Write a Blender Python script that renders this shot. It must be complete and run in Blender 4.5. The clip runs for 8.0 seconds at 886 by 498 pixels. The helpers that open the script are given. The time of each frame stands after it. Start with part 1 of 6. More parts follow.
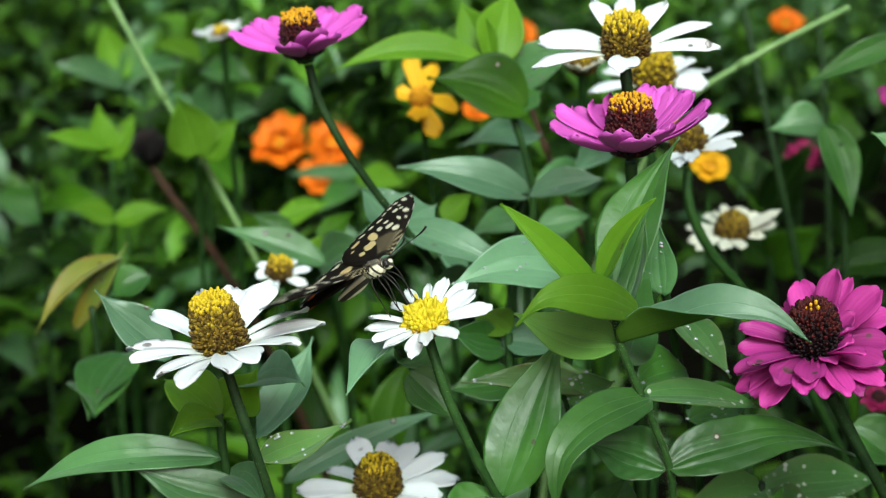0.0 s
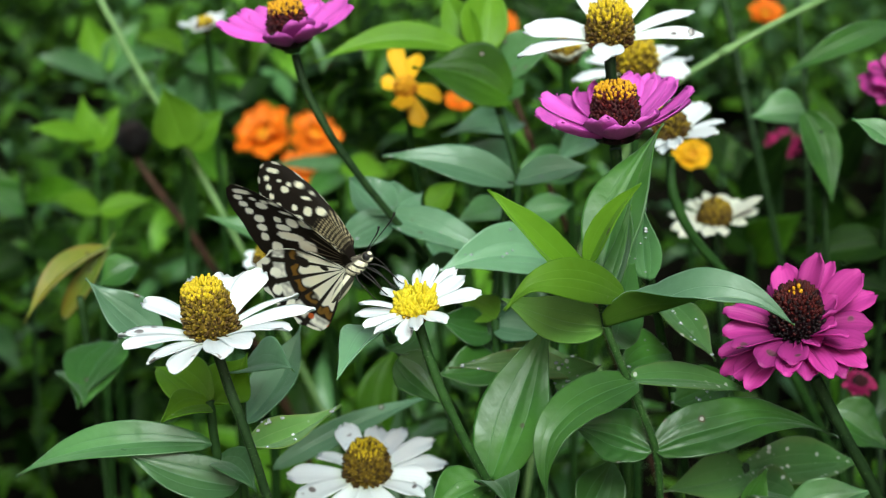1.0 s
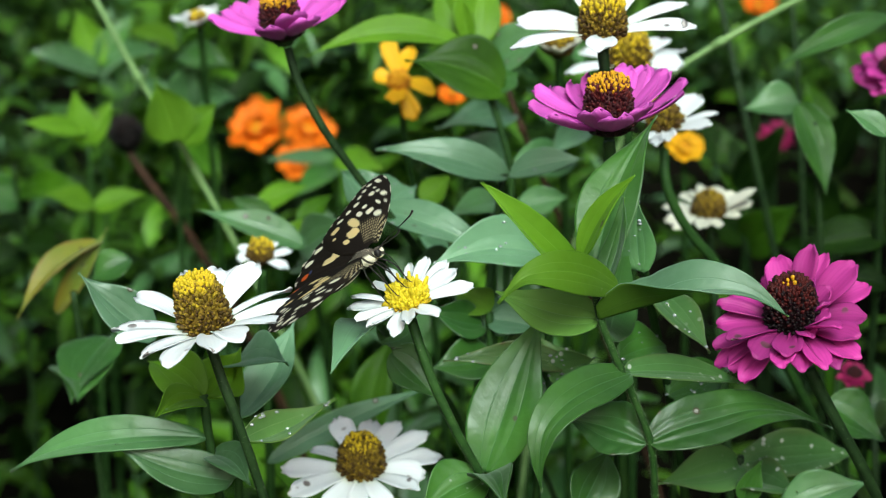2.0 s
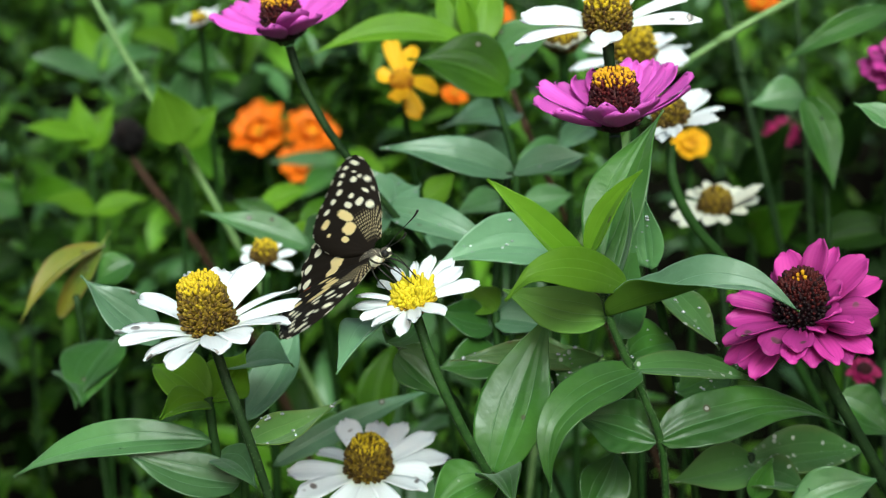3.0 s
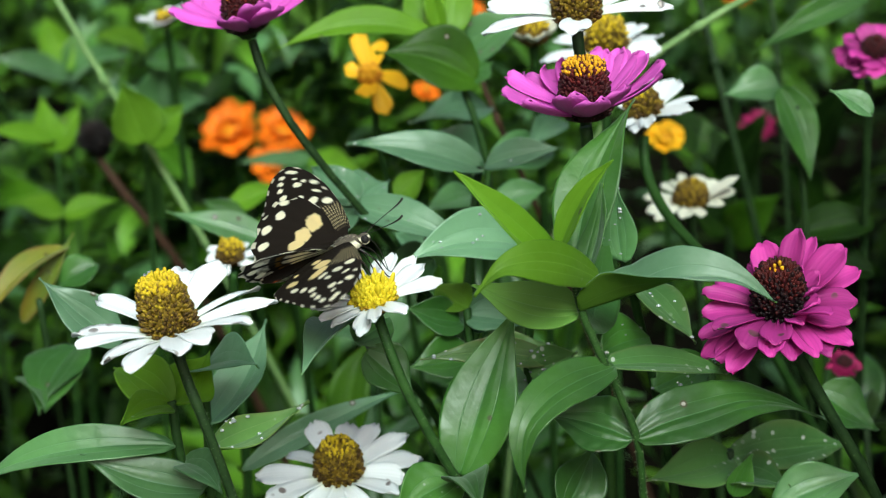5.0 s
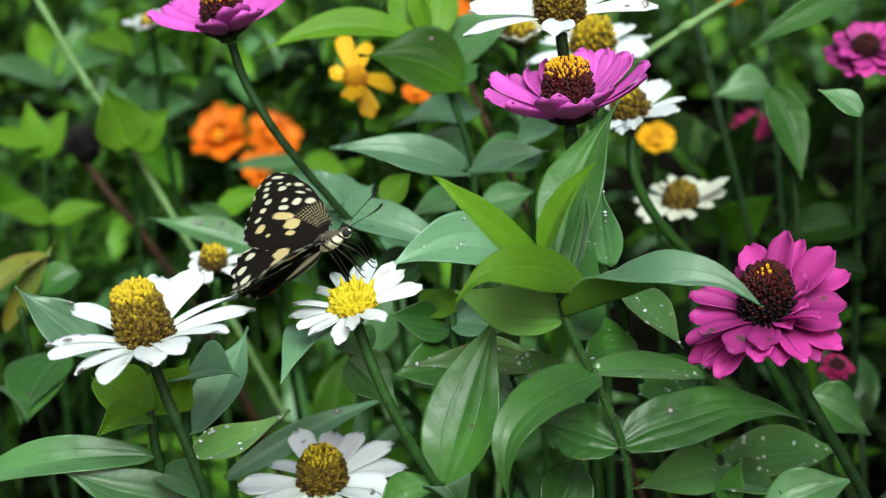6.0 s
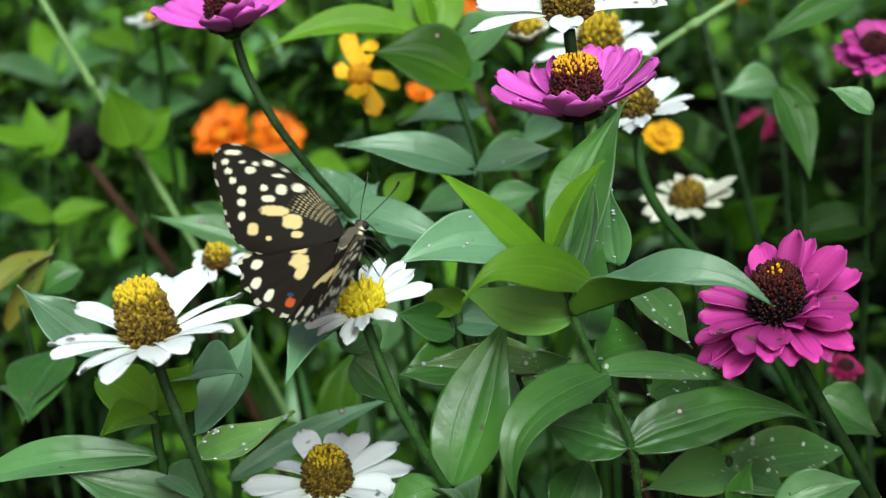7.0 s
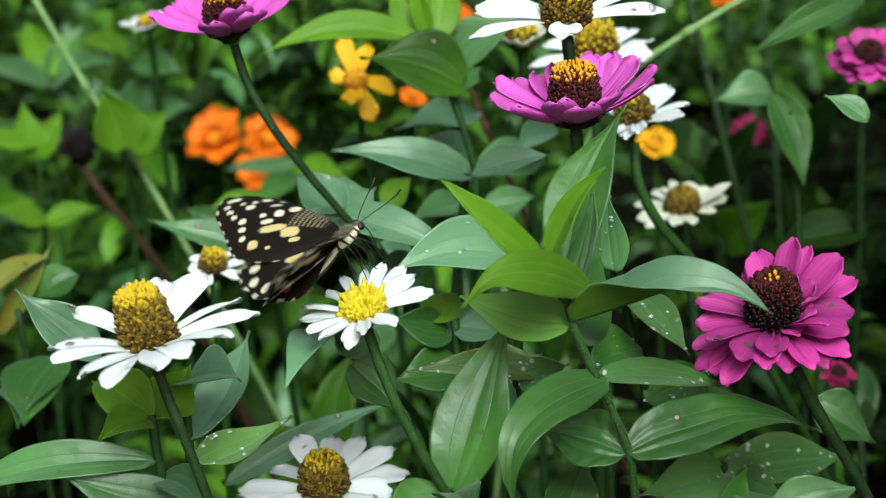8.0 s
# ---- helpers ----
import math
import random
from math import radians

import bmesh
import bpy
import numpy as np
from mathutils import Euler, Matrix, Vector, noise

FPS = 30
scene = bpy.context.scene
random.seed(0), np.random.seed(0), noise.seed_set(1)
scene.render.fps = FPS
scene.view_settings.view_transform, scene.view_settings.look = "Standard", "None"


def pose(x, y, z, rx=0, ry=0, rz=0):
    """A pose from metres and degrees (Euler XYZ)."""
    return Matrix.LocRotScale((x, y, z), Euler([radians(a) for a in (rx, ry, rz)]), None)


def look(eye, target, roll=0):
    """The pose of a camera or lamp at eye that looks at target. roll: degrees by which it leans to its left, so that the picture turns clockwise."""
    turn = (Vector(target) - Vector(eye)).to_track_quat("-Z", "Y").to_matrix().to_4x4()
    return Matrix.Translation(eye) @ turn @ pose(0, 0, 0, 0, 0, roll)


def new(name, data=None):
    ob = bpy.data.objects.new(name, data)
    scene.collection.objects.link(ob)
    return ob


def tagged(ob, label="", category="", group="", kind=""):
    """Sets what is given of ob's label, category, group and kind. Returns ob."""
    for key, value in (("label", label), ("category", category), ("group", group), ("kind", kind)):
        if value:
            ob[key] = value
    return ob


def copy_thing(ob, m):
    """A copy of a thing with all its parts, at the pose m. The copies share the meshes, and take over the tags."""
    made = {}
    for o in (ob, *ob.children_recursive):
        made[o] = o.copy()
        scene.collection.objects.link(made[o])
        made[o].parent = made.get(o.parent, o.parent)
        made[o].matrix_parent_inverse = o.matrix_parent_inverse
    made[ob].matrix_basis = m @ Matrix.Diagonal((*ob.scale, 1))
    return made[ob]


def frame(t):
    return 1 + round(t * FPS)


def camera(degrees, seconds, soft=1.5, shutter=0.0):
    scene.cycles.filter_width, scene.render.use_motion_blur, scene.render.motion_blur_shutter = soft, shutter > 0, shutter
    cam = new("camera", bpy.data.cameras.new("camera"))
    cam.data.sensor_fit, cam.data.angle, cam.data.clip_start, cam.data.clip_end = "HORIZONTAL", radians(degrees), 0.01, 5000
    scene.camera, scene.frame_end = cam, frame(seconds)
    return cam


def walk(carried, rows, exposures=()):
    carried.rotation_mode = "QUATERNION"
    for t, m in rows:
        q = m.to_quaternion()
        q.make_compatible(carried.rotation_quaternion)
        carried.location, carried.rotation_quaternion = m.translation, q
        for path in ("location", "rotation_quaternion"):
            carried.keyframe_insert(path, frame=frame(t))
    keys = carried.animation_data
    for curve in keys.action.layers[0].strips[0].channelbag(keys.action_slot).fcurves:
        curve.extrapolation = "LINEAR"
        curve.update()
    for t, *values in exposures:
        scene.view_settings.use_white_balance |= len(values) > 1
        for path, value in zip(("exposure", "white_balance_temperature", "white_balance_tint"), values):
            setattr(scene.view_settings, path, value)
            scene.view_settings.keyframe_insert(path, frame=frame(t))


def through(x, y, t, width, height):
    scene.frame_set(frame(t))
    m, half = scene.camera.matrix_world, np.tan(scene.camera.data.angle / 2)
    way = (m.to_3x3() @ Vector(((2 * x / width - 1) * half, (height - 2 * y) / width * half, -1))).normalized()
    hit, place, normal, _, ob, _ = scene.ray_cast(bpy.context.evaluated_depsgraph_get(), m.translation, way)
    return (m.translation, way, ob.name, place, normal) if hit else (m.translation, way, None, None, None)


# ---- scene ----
cam = camera(30, 8.0, soft=1.1, shutter=0.25)
cam.data.dof.use_dof = True
cam.data.dof.focus_distance = 0.43
cam.data.dof.aperture_fstop = 16.5
PATH = [
    (0.0, pose(0.00313, 0.00097, 0.85371, 66.377, -0.929, 1.001)),
    (0.5, pose(0.00329, -0.00093, 0.85334, 66.370, -0.873, 0.509)),
    (1.0, pose(0.00097, -0.00459, 0.85411, 66.147, -0.917, 0.226)),
    (1.5, pose(0.00059, -0.00644, 0.85402, 65.989, -0.938, 0.080)),
    (1.7, pose(0.00051, -0.00590, 0.85411, 65.908, -0.933, -0.030)),
    (2.8, pose(0.00436, 0.00060, 0.85066, 66.059, -0.176, -0.025)),
    (3.0, pose(0.00066, -0.00016, 0.85032, 66.062, -0.165, -0.185)),
    (3.5, pose(0.00000, 0.00000, 0.85000, 66.000, -0.000, 0.000)),
    (4.0, pose(0.00052, 0.00039, 0.84949, 66.130, -0.022, -0.363)),
    (4.5, pose(0.00312, 0.00394, 0.84734, 66.168, 0.126, -0.840)),
    (4.7, pose(0.00362, 0.00623, 0.84588, 66.127, 0.193, -0.999)),
    (5.8, pose(0.00747, 0.01736, 0.84157, 66.099, 0.664, -1.306)),
    (6.0, pose(0.00885, 0.01740, 0.84177, 66.163, 0.708, -1.328)),
    (6.5, pose(0.00831, 0.01950, 0.84075, 66.239, 0.675, -1.380)),
    (7.0, pose(0.00764, 0.02158, 0.83957, 66.166, 0.668, -1.242)),
    (7.5, pose(0.00611, 0.02192, 0.83972, 66.148, 0.475, -1.320)),
    (8.0, pose(0.00446, 0.02077, 0.84057, 66.291, 0.257, -1.578)),
]
walk(cam, PATH)

# world and sun: an even, overcast sky
world = bpy.data.worlds.new("overcast_sky")
scene.world = world
world.use_nodes = True
wn = world.node_tree.nodes
sky = wn.new("ShaderNodeTexSky")
sky.sky_type = "NISHITA"
sky.sun_disc = False
sky.sun_elevation = radians(51)
sky.sun_rotation = radians(174)
sky.dust_density = 8.0
sky.ozone_density = 0.6
world.node_tree.links.new(sky.outputs[0], wn["Background"].inputs[0])
wn["Background"].inputs[1].default_value = 0.070
sun_data = bpy.data.lights.new("sun", "SUN")
sun_data.energy = 2.25
sun_data.angle = radians(26)
sun_data.color = (0.77, 1.0, 0.98)
sun = new("sun", sun_data)
sun.matrix_world = look((0.3, -1.7, 3.2), (0, 0.6, 0.3))
scene.view_settings.exposure = 0.88


# ---- materials ----
def shader(name):
    m = bpy.data.materials.new(name)
    m.use_nodes = True
    return m, m.node_tree.nodes, m.node_tree.links, m.node_tree.nodes["Principled BSDF"]


def link_value(links, socket, value):
    if isinstance(value, (int, float)):
        socket.default_value = value
    elif isinstance(value, tuple):
        socket.default_value = (*value, 1.0) if len(value) == 3 else value
    else:
        links.new(value, socket)


class Nodes:
    """Short names for the node types that the materials use."""

    def __init__(self, name):
        self.mat, self.nodes, self.links, self.bsdf = shader(name)
        self.tree_out = self.nodes["Material Output"]

    def math(self, op, a, b=0.0, c=0.0):
        n = self.nodes.new("ShaderNodeMath")
        n.operation = op
        for s, v in zip(n.inputs, (a, b, c)):
            link_value(self.links, s, v)
        return n.outputs[0]

    def step(self, x, lo, hi):
        n = self.nodes.new("ShaderNodeMapRange")
        n.interpolation_type = "SMOOTHSTEP"
        for s, v in zip(n.inputs, (x, lo, hi, 0.0, 1.0)):
            link_value(self.links, s, v)
        return n.outputs[0]

    def mix(self, f, a, b, blend="MIX"):
        n = self.nodes.new("ShaderNodeMix")
        n.data_type, n.blend_type = "RGBA", blend
        link_value(self.links, n.inputs[0], f)
        link_value(self.links, n.inputs[6], a)
        link_value(self.links, n.inputs[7], b)
        return n.outputs[2]

    def noise(self, scale, detail=3.0, vector=None, rough=0.55):
        n = self.nodes.new("ShaderNodeTexNoise")
        n.inputs["Scale"].default_value = scale
        n.inputs["Detail"].default_value = detail
        n.inputs["Roughness"].default_value = rough
        if vector is not None:
            self.links.new(vector, n.inputs["Vector"])
        return n.outputs[0]

    def cells(self, scale, vector=None):
        n = self.nodes.new("ShaderNodeTexVoronoi")
        n.inputs["Scale"].default_value = scale
        if vector is not None:
            self.links.new(vector, n.inputs["Vector"])
        return n.outputs[0]

    def place(self):
        """Object space, shifted by a random amount for each object."""
        c = self.nodes.new("ShaderNodeTexCoord").outputs["Object"]
        n = self.nodes.new("ShaderNodeVectorMath")
        n.operation = "ADD"
        self.links.new(c, n.inputs[0])
        self.links.new(self.math("MULTIPLY", self.random(), 37.0), n.inputs[1])
        return n.outputs[0]

    def random(self):
        return self.nodes.new("ShaderNodeObjectInfo").outputs["Random"]

    def uv(self):
        n = self.nodes.new("ShaderNodeUVMap")
        n.uv_map = "UVMap"
        s = self.nodes.new("ShaderNodeSeparateXYZ")
        self.links.new(n.outputs[0], s.inputs[0])
        return s.outputs[0], s.outputs[1]

    def bump(self, height, strength=0.3, distance=0.001):
        n = self.nodes.new("ShaderNodeBump")
        n.inputs["Strength"].default_value = strength
        n.inputs["Distance"].default_value = distance
        self.links.new(height, n.inputs["Height"])
        self.links.new(n.outputs[0], self.bsdf.inputs["Normal"])
        return n.outputs[0]

    def base(self, colour, rough=0.5, specular=0.5):
        link_value(self.links, self.bsdf.inputs["Base Color"], colour)
        link_value(self.links, self.bsdf.inputs["Roughness"], rough)
        self.bsdf.inputs["Specular IOR Level"].default_value = specular

    def translucent(self, colour, amount):
        """Lets light pass through a thin sheet."""
        t = self.nodes.new("ShaderNodeBsdfTranslucent")
        link_value(self.links, t.inputs[0], colour)
        m = self.nodes.new("ShaderNodeMixShader")
        m.inputs[0].default_value = amount
        self.links.new(self.bsdf.outputs[0], m.inputs[1])
        self.links.new(t.outputs[0], m.inputs[2])
        self.links.new(m.outputs[0], self.tree_out.inputs[0])


def leaf_material(name, dark, light, vein, thin, specks=0.0, rough=0.42, through=0.25, specular=0.4, browned=0.0, island=False, bloom=0.22):
    """A leaf blade: three long nerves, fine side veins, blotches, pale specks and wear. The UV runs across (0..1) and along (0..1)."""
    n = Nodes(name)
    u, v = n.uv()
    across = n.math("ABSOLUTE", n.math("SUBTRACT", n.math("MULTIPLY", u, 2.0), 1.0))
    place = n.place()
    blotch = n.step(n.noise(28.0, 4.0, place), 0.35, 0.68)
    colour = n.mix(blotch, dark, light)
    vary = n.nodes.new("ShaderNodeNewGeometry").outputs["Random Per Island"] if island else n.random()
    shade = n.math("ADD", 0.66, n.math("MULTIPLY", vary, 0.62))
    grey = n.nodes.new("ShaderNodeCombineColor")
    for s in grey.inputs:
        n.links.new(shade, s)
    colour = n.mix(1.0, colour, grey.outputs[0], "MULTIPLY")
    mid = n.math("SUBTRACT", 1.0, n.step(across, 0.008, 0.035))
    bend = n.math("ADD", 0.40, n.math("MULTIPLY", n.math("SUBTRACT", n.noise(9.0, 1.0, place), 0.5), 0.12))
    nerve = n.math("SUBTRACT", 1.0, n.step(n.math("ABSOLUTE", n.math("SUBTRACT", across, bend)), 0.005, 0.024))
    nerve = n.math("MULTIPLY", nerve, n.step(v, 0.98, 0.55))
    side = n.math("SINE", n.math("MULTIPLY", n.math("SUBTRACT", v, n.math("MULTIPLY", across, 0.16)), 78.0))
    side = n.math("MULTIPLY", n.step(side, 0.70, 1.0), 0.025)
    net = n.math("MULTIPLY", n.step(n.cells(420.0, place), 0.35, 0.75), 0.12)
    veins = n.math("MAXIMUM", n.math("MAXIMUM", mid, n.math("MULTIPLY", nerve, 0.75)), n.math("ADD", side, net))
    colour = n.mix(n.math("MULTIPLY", veins, 0.42), colour, vein)
    spot = n.math("MULTIPLY", n.step(n.cells(300.0, place), 0.16 + 0.10 * specks, 0.09 + 0.06 * specks), n.step(n.noise(45.0, 2.0, place), 0.60 - 0.2 * specks, 0.70 - 0.2 * specks))
    colour = n.mix(n.math("MULTIPLY", spot, 0.35 + 0.5 * specks), colour, (0.55, 0.58, 0.52))
    sore = n.cells(115.0, place)
    few = n.step(n.noise(34.0, 2.0, place), 0.53, 0.57)
    colour = n.mix(n.math("MULTIPLY", n.math("MULTIPLY", n.step(sore, 0.15, 0.11), few), 0.85), colour, (0.045, 0.028, 0.012))
    colour = n.mix(n.math("MULTIPLY", n.math("MULTIPLY", n.step(sore, 0.085, 0.05), few), 0.8), colour, (0.36, 0.36, 0.30))
    if browned:
        edge = n.step(n.math("ADD", across, n.math("MULTIPLY", n.noise(60.0, 3.0, place), 0.7)), 1.05, 1.4)
        colour = n.mix(n.math("MULTIPLY", edge, browned), colour, (0.22, 0.10, 0.03))
    n.base(colour, n.math("ADD", rough, n.math("MULTIPLY", n.noise(60.0, 3.0, place), 0.16)), specular)
    # the fine hairs of the blade catch the light at a slant
    n.bsdf.inputs["Sheen Weight"].default_value = bloom
    n.bsdf.inputs["Sheen Roughness"].default_value = 0.45
    n.bsdf.inputs["Sheen Tint"].default_value = (0.80, 1.0, 0.85, 1.0)
    relief = n.math("ADD", n.math("MULTIPLY", veins, -0.5), n.math("ADD", n.math("MULTIPLY", n.noise(150.0, 3.0, place), 0.6), n.math("MULTIPLY", n.noise(48.0, 2.0, place), 2.2)))
    n.bump(relief, 0.42, 0.0012)
    n.translucent(n.mix(0.5, colour, thin), through)
    return n.mat


def petal_material(name, inner, outer, streak, rough=0.55, through=0.22, rot=(0.35, 0.22, 0.12), worn=0.5, vary=0.2, base=0.35, sick=0.60):
    """A ray floret: lengthwise grooves, paler or darker towards the base, a few rotten specks near the tip."""
    n = Nodes(name)
    u, v = n.uv()
    place = n.place()
    colour = n.mix(n.step(v, 0.0, base), inner, outer)
    lines = n.math("SINE", n.math("MULTIPLY", u, 46.0))
    lines = n.math("MULTIPLY", n.step(lines, -0.2, 1.0), n.noise(90.0, 2.0, place))
    colour = n.mix(n.math("MULTIPLY", lines, 0.22), colour, streak)
    shade = n.math("ADD", 1.0 - 0.6 * vary, n.math("MULTIPLY", n.random(), vary))
    grey = n.nodes.new("ShaderNodeCombineColor")
    for s in grey.inputs:
        n.links.new(shade, s)
    colour = n.mix(1.0, colour, grey.outputs[0], "MULTIPLY")
    bad = n.math("MULTIPLY", n.step(n.cells(210.0, place), 0.34, 0.22), n.step(n.noise(70.0, 2.0, place), sick, sick + 0.07))
    bad = n.math("MULTIPLY", bad, n.step(v, 0.45, 0.85))
    rim = n.math("MULTIPLY", bad, n.math("SUBTRACT", 1.0, bad))
    colour = n.mix(n.math("MULTIPLY", bad, worn), colour, rot)
    colour = n.mix(n.math("MULTIPLY", rim, 3.2), colour, (0.05, 0.02, 0.015))
    n.base(colour, rough, 0.35)
    n.bump(n.math("ADD", n.math("MULTIPLY", lines, 0.8), n.noise(300.0, 2.0, place)), 0.22, 0.0005)
    n.translucent(colour, through)
    return n.mat


def plain_material(name, a, b, scale=200.0, rough=0.6, specular=0.22, relief=0.4, metal=0.0):
    n = Nodes(name)
    place = n.place()
    fine = n.noise(scale, 4.0, place)
    coarse = n.noise(scale * 0.16, 2.0, place)
    both = n.math("ADD", n.math("MULTIPLY", fine, 0.6), n.math("MULTIPLY", coarse, 0.4))
    n.base(n.mix(n.step(both, 0.36, 0.64), a, b), rough, specular)
    n.bsdf.inputs["Metallic"].default_value = metal
    n.bump(fine, relief, 0.0008)
    return n.mat


def floret_material(name, colours, low=0.0, high=0.02):
    """Colour by the height on the disc, varied floret by floret."""
    n = Nodes(name)
    c = n.nodes.new("ShaderNodeTexCoord").outputs["Object"]
    s = n.nodes.new("ShaderNodeSeparateXYZ")
    n.links.new(c, s.inputs[0])
    island = n.nodes.new("ShaderNodeNewGeometry").outputs["Random Per Island"]
    h = n.math("DIVIDE", n.math("SUBTRACT", s.outputs[2], low), high - low)
    h = n.math("ADD", h, n.math("MULTIPLY", n.math("SUBTRACT", island, 0.5), 0.75))
    a, b, d = colours
    colour = n.mix(n.step(h, 0.0, 0.55), a, b)
    colour = n.mix(n.step(h, 0.55, 0.85), colour, d)
    n.base(n.mix(n.math("MULTIPLY", n.noise(900.0, 2.0), 0.5), colour, a), 0.6, 0.3)
    n.translucent(colour, 0.1)
    return n.mat


MAT = {}
MAT["leaf"] = leaf_material("zinnia_leaf_upper", (0.018, 0.080, 0.006), (0.046, 0.160, 0.014), (0.09, 0.24, 0.09), (0.10, 0.36, 0.015), rough=0.37, specular=0.62)
MAT["leaf_under"] = leaf_material("zinnia_leaf_lower", (0.074, 0.185, 0.020), (0.112, 0.255, 0.030), (0.15, 0.32, 0.09), (0.15, 0.42, 0.02), rough=0.6)
MAT["young"] = leaf_material("young_leaf_upper", (0.105, 0.250, 0.010), (0.155, 0.340, 0.018), (0.19, 0.40, 0.05), (0.19, 0.52, 0.012), through=0.40, specular=0.3, bloom=0.05)
MAT["young_under"] = leaf_material("young_leaf_lower", (0.120, 0.27, 0.018), (0.165, 0.35, 0.030), (0.22, 0.42, 0.06), (0.22, 0.56, 0.02), rough=0.55, through=0.60, bloom=0.05)
# sky sheen on upper faces is painted into these two paler greens
MAT["grey"] = leaf_material("sheen_leaf_upper", (0.050, 0.148, 0.040), (0.096, 0.245, 0.074), (0.16, 0.33, 0.19), (0.10, 0.32, 0.03), rough=0.36, specular=0.75)
MAT["sheen_pale"] = leaf_material("pale_sheen_leaf_upper", (0.085, 0.205, 0.095), (0.145, 0.310, 0.160), (0.20, 0.38, 0.22), (0.12, 0.34, 0.04), rough=0.36, specular=0.7)
MAT["spotted"] = leaf_material("mildewed_leaf_upper", (0.045, 0.135, 0.028), (0.080, 0.200, 0.048), (0.13, 0.28, 0.10), (0.12, 0.32, 0.03), specks=1.0, browned=0.12)
MAT["yellowing"] = leaf_material("yellowing_leaf", (0.09, 0.15, 0.010), (0.19, 0.16, 0.012), (0.30, 0.27, 0.05), (0.28, 0.28, 0.02), browned=0.6)
MAT["pale_leaf"] = leaf_material("pale_curled_leaf", (0.085, 0.19, 0.045), (0.14, 0.28, 0.08), (0.26, 0.42, 0.14), (0.25, 0.5, 0.06), specks=0.4, rough=0.3, through=0.3, browned=0.2)
MAT["bush"] = leaf_material("undergrowth_leaf", (0.024, 0.080, 0.002), (0.050, 0.146, 0.004), (0.10, 0.26, 0.03), (0.13, 0.38, 0.008), rough=0.42, specular=0.25, bloom=0.0)
# shade among the plants is put into this near-black leaf colour
MAT["fill_shade"] = leaf_material("low_leaf_shaded", (0.003, 0.013, 0.0007), (0.009, 0.031, 0.0015), (0.06, 0.15, 0.02), (0.08, 0.22, 0.006), rough=0.5, specular=0.15, through=0.12, island=True, bloom=0.0)
MAT["fill_mid"] = leaf_material("low_leaf_green", (0.024, 0.078, 0.002), (0.047, 0.134, 0.004), (0.10, 0.24, 0.03), (0.13, 0.36, 0.010), rough=0.42, specular=0.25, through=0.2, island=True, bloom=0.05)
MAT["fill_light"] = leaf_material("low_leaf_light", (0.066, 0.180, 0.007), (0.110, 0.270, 0.018), (0.16, 0.34, 0.06), (0.20, 0.48, 0.02), rough=0.38, specular=0.3, through=0.25, island=True, bloom=0.05)
MAT["fill_grey"] = leaf_material("low_leaf_dull", (0.046, 0.130, 0.036), (0.088, 0.220, 0.072), (0.15, 0.30, 0.14), (0.12, 0.32, 0.03), rough=0.36, specular=0.6, through=0.15, island=True, bloom=0.05)
MAT["white"] = petal_material("white_ray", (0.64, 0.70, 0.50), (0.80, 0.83, 0.84), (0.66, 0.71, 0.72))
MAT["cream"] = petal_material("faded_white_ray", (0.55, 0.58, 0.38), (0.70, 0.70, 0.58), (0.50, 0.48, 0.32), worn=0.8)
MAT["magenta"] = petal_material("magenta_ray", (0.18, 0.008, 0.08), (0.57, 0.048, 0.32), (0.36, 0.016, 0.19), rot=(0.50, 0.36, 0.30), worn=0.9, vary=0.6, base=0.75, sick=0.53)
MAT["violet"] = petal_material("violet_pink_ray", (0.42, 0.03, 0.32), (0.68, 0.11, 0.53), (0.48, 0.05, 0.36), rot=(0.65, 0.5, 0.5), vary=0.4, base=0.5)
MAT["crimson"] = petal_material("crimson_ray", (0.18, 0.006, 0.04), (0.36, 0.012, 0.10), (0.22, 0.008, 0.05))
MAT["yellow"] = petal_material("yellow_ray", (0.80, 0.30, 0.01), (0.84, 0.46, 0.01), (0.72, 0.32, 0.01))
MAT["orange"] = petal_material("orange_ray", (0.76, 0.13, 0.003), (0.86, 0.20, 0.004), (0.76, 0.13, 0.003))
MAT["floret_yellow"] = floret_material("yellow_florets", ((0.28, 0.14, 0.006), (0.54, 0.35, 0.008), (0.70, 0.51, 0.016)), high=0.006)
MAT["floret_brown"] = floret_material("brown_disc_scales", ((0.06, 0.030, 0.004), (0.25, 0.16, 0.009), (0.54, 0.39, 0.018)), high=0.025)
MAT["floret_red"] = floret_material("maroon_disc_scales", ((0.018, 0.003, 0.004), (0.060, 0.006, 0.007), (0.13, 0.012, 0.009)), high=0.018)
MAT["floret_lemon"] = floret_material("lemon_florets", ((0.30, 0.17, 0.005), (0.60, 0.46, 0.010), (0.72, 0.58, 0.020)), high=0.004)
MAT["floret_maroon"] = floret_material("dark_maroon_scales", ((0.003, 0.0006, 0.001), (0.009, 0.001, 0.0015), (0.085, 0.007, 0.005)), high=0.016)
MAT["floret_orange"] = floret_material("orange_florets", ((0.42, 0.12, 0.006), (0.62, 0.26, 0.008), (0.74, 0.40, 0.012)), high=0.006)
MAT["dark_scale"] = floret_material("dry_black_scales", ((0.002, 0.001, 0.001), (0.006, 0.003, 0.002), (0.012, 0.006, 0.004)), high=0.018)
MAT["stem"] = plain_material("green_stem", (0.010, 0.037, 0.006), (0.022, 0.068, 0.011), 260.0, 0.6)
MAT["stem_dark"] = plain_material("dark_stem", (0.007, 0.022, 0.005), (0.017, 0.044, 0.010), 260.0, 0.6)
MAT["stem_pale"] = plain_material("pale_cane", (0.12, 0.22, 0.07), (0.18, 0.30, 0.11), 120.0, 0.5)
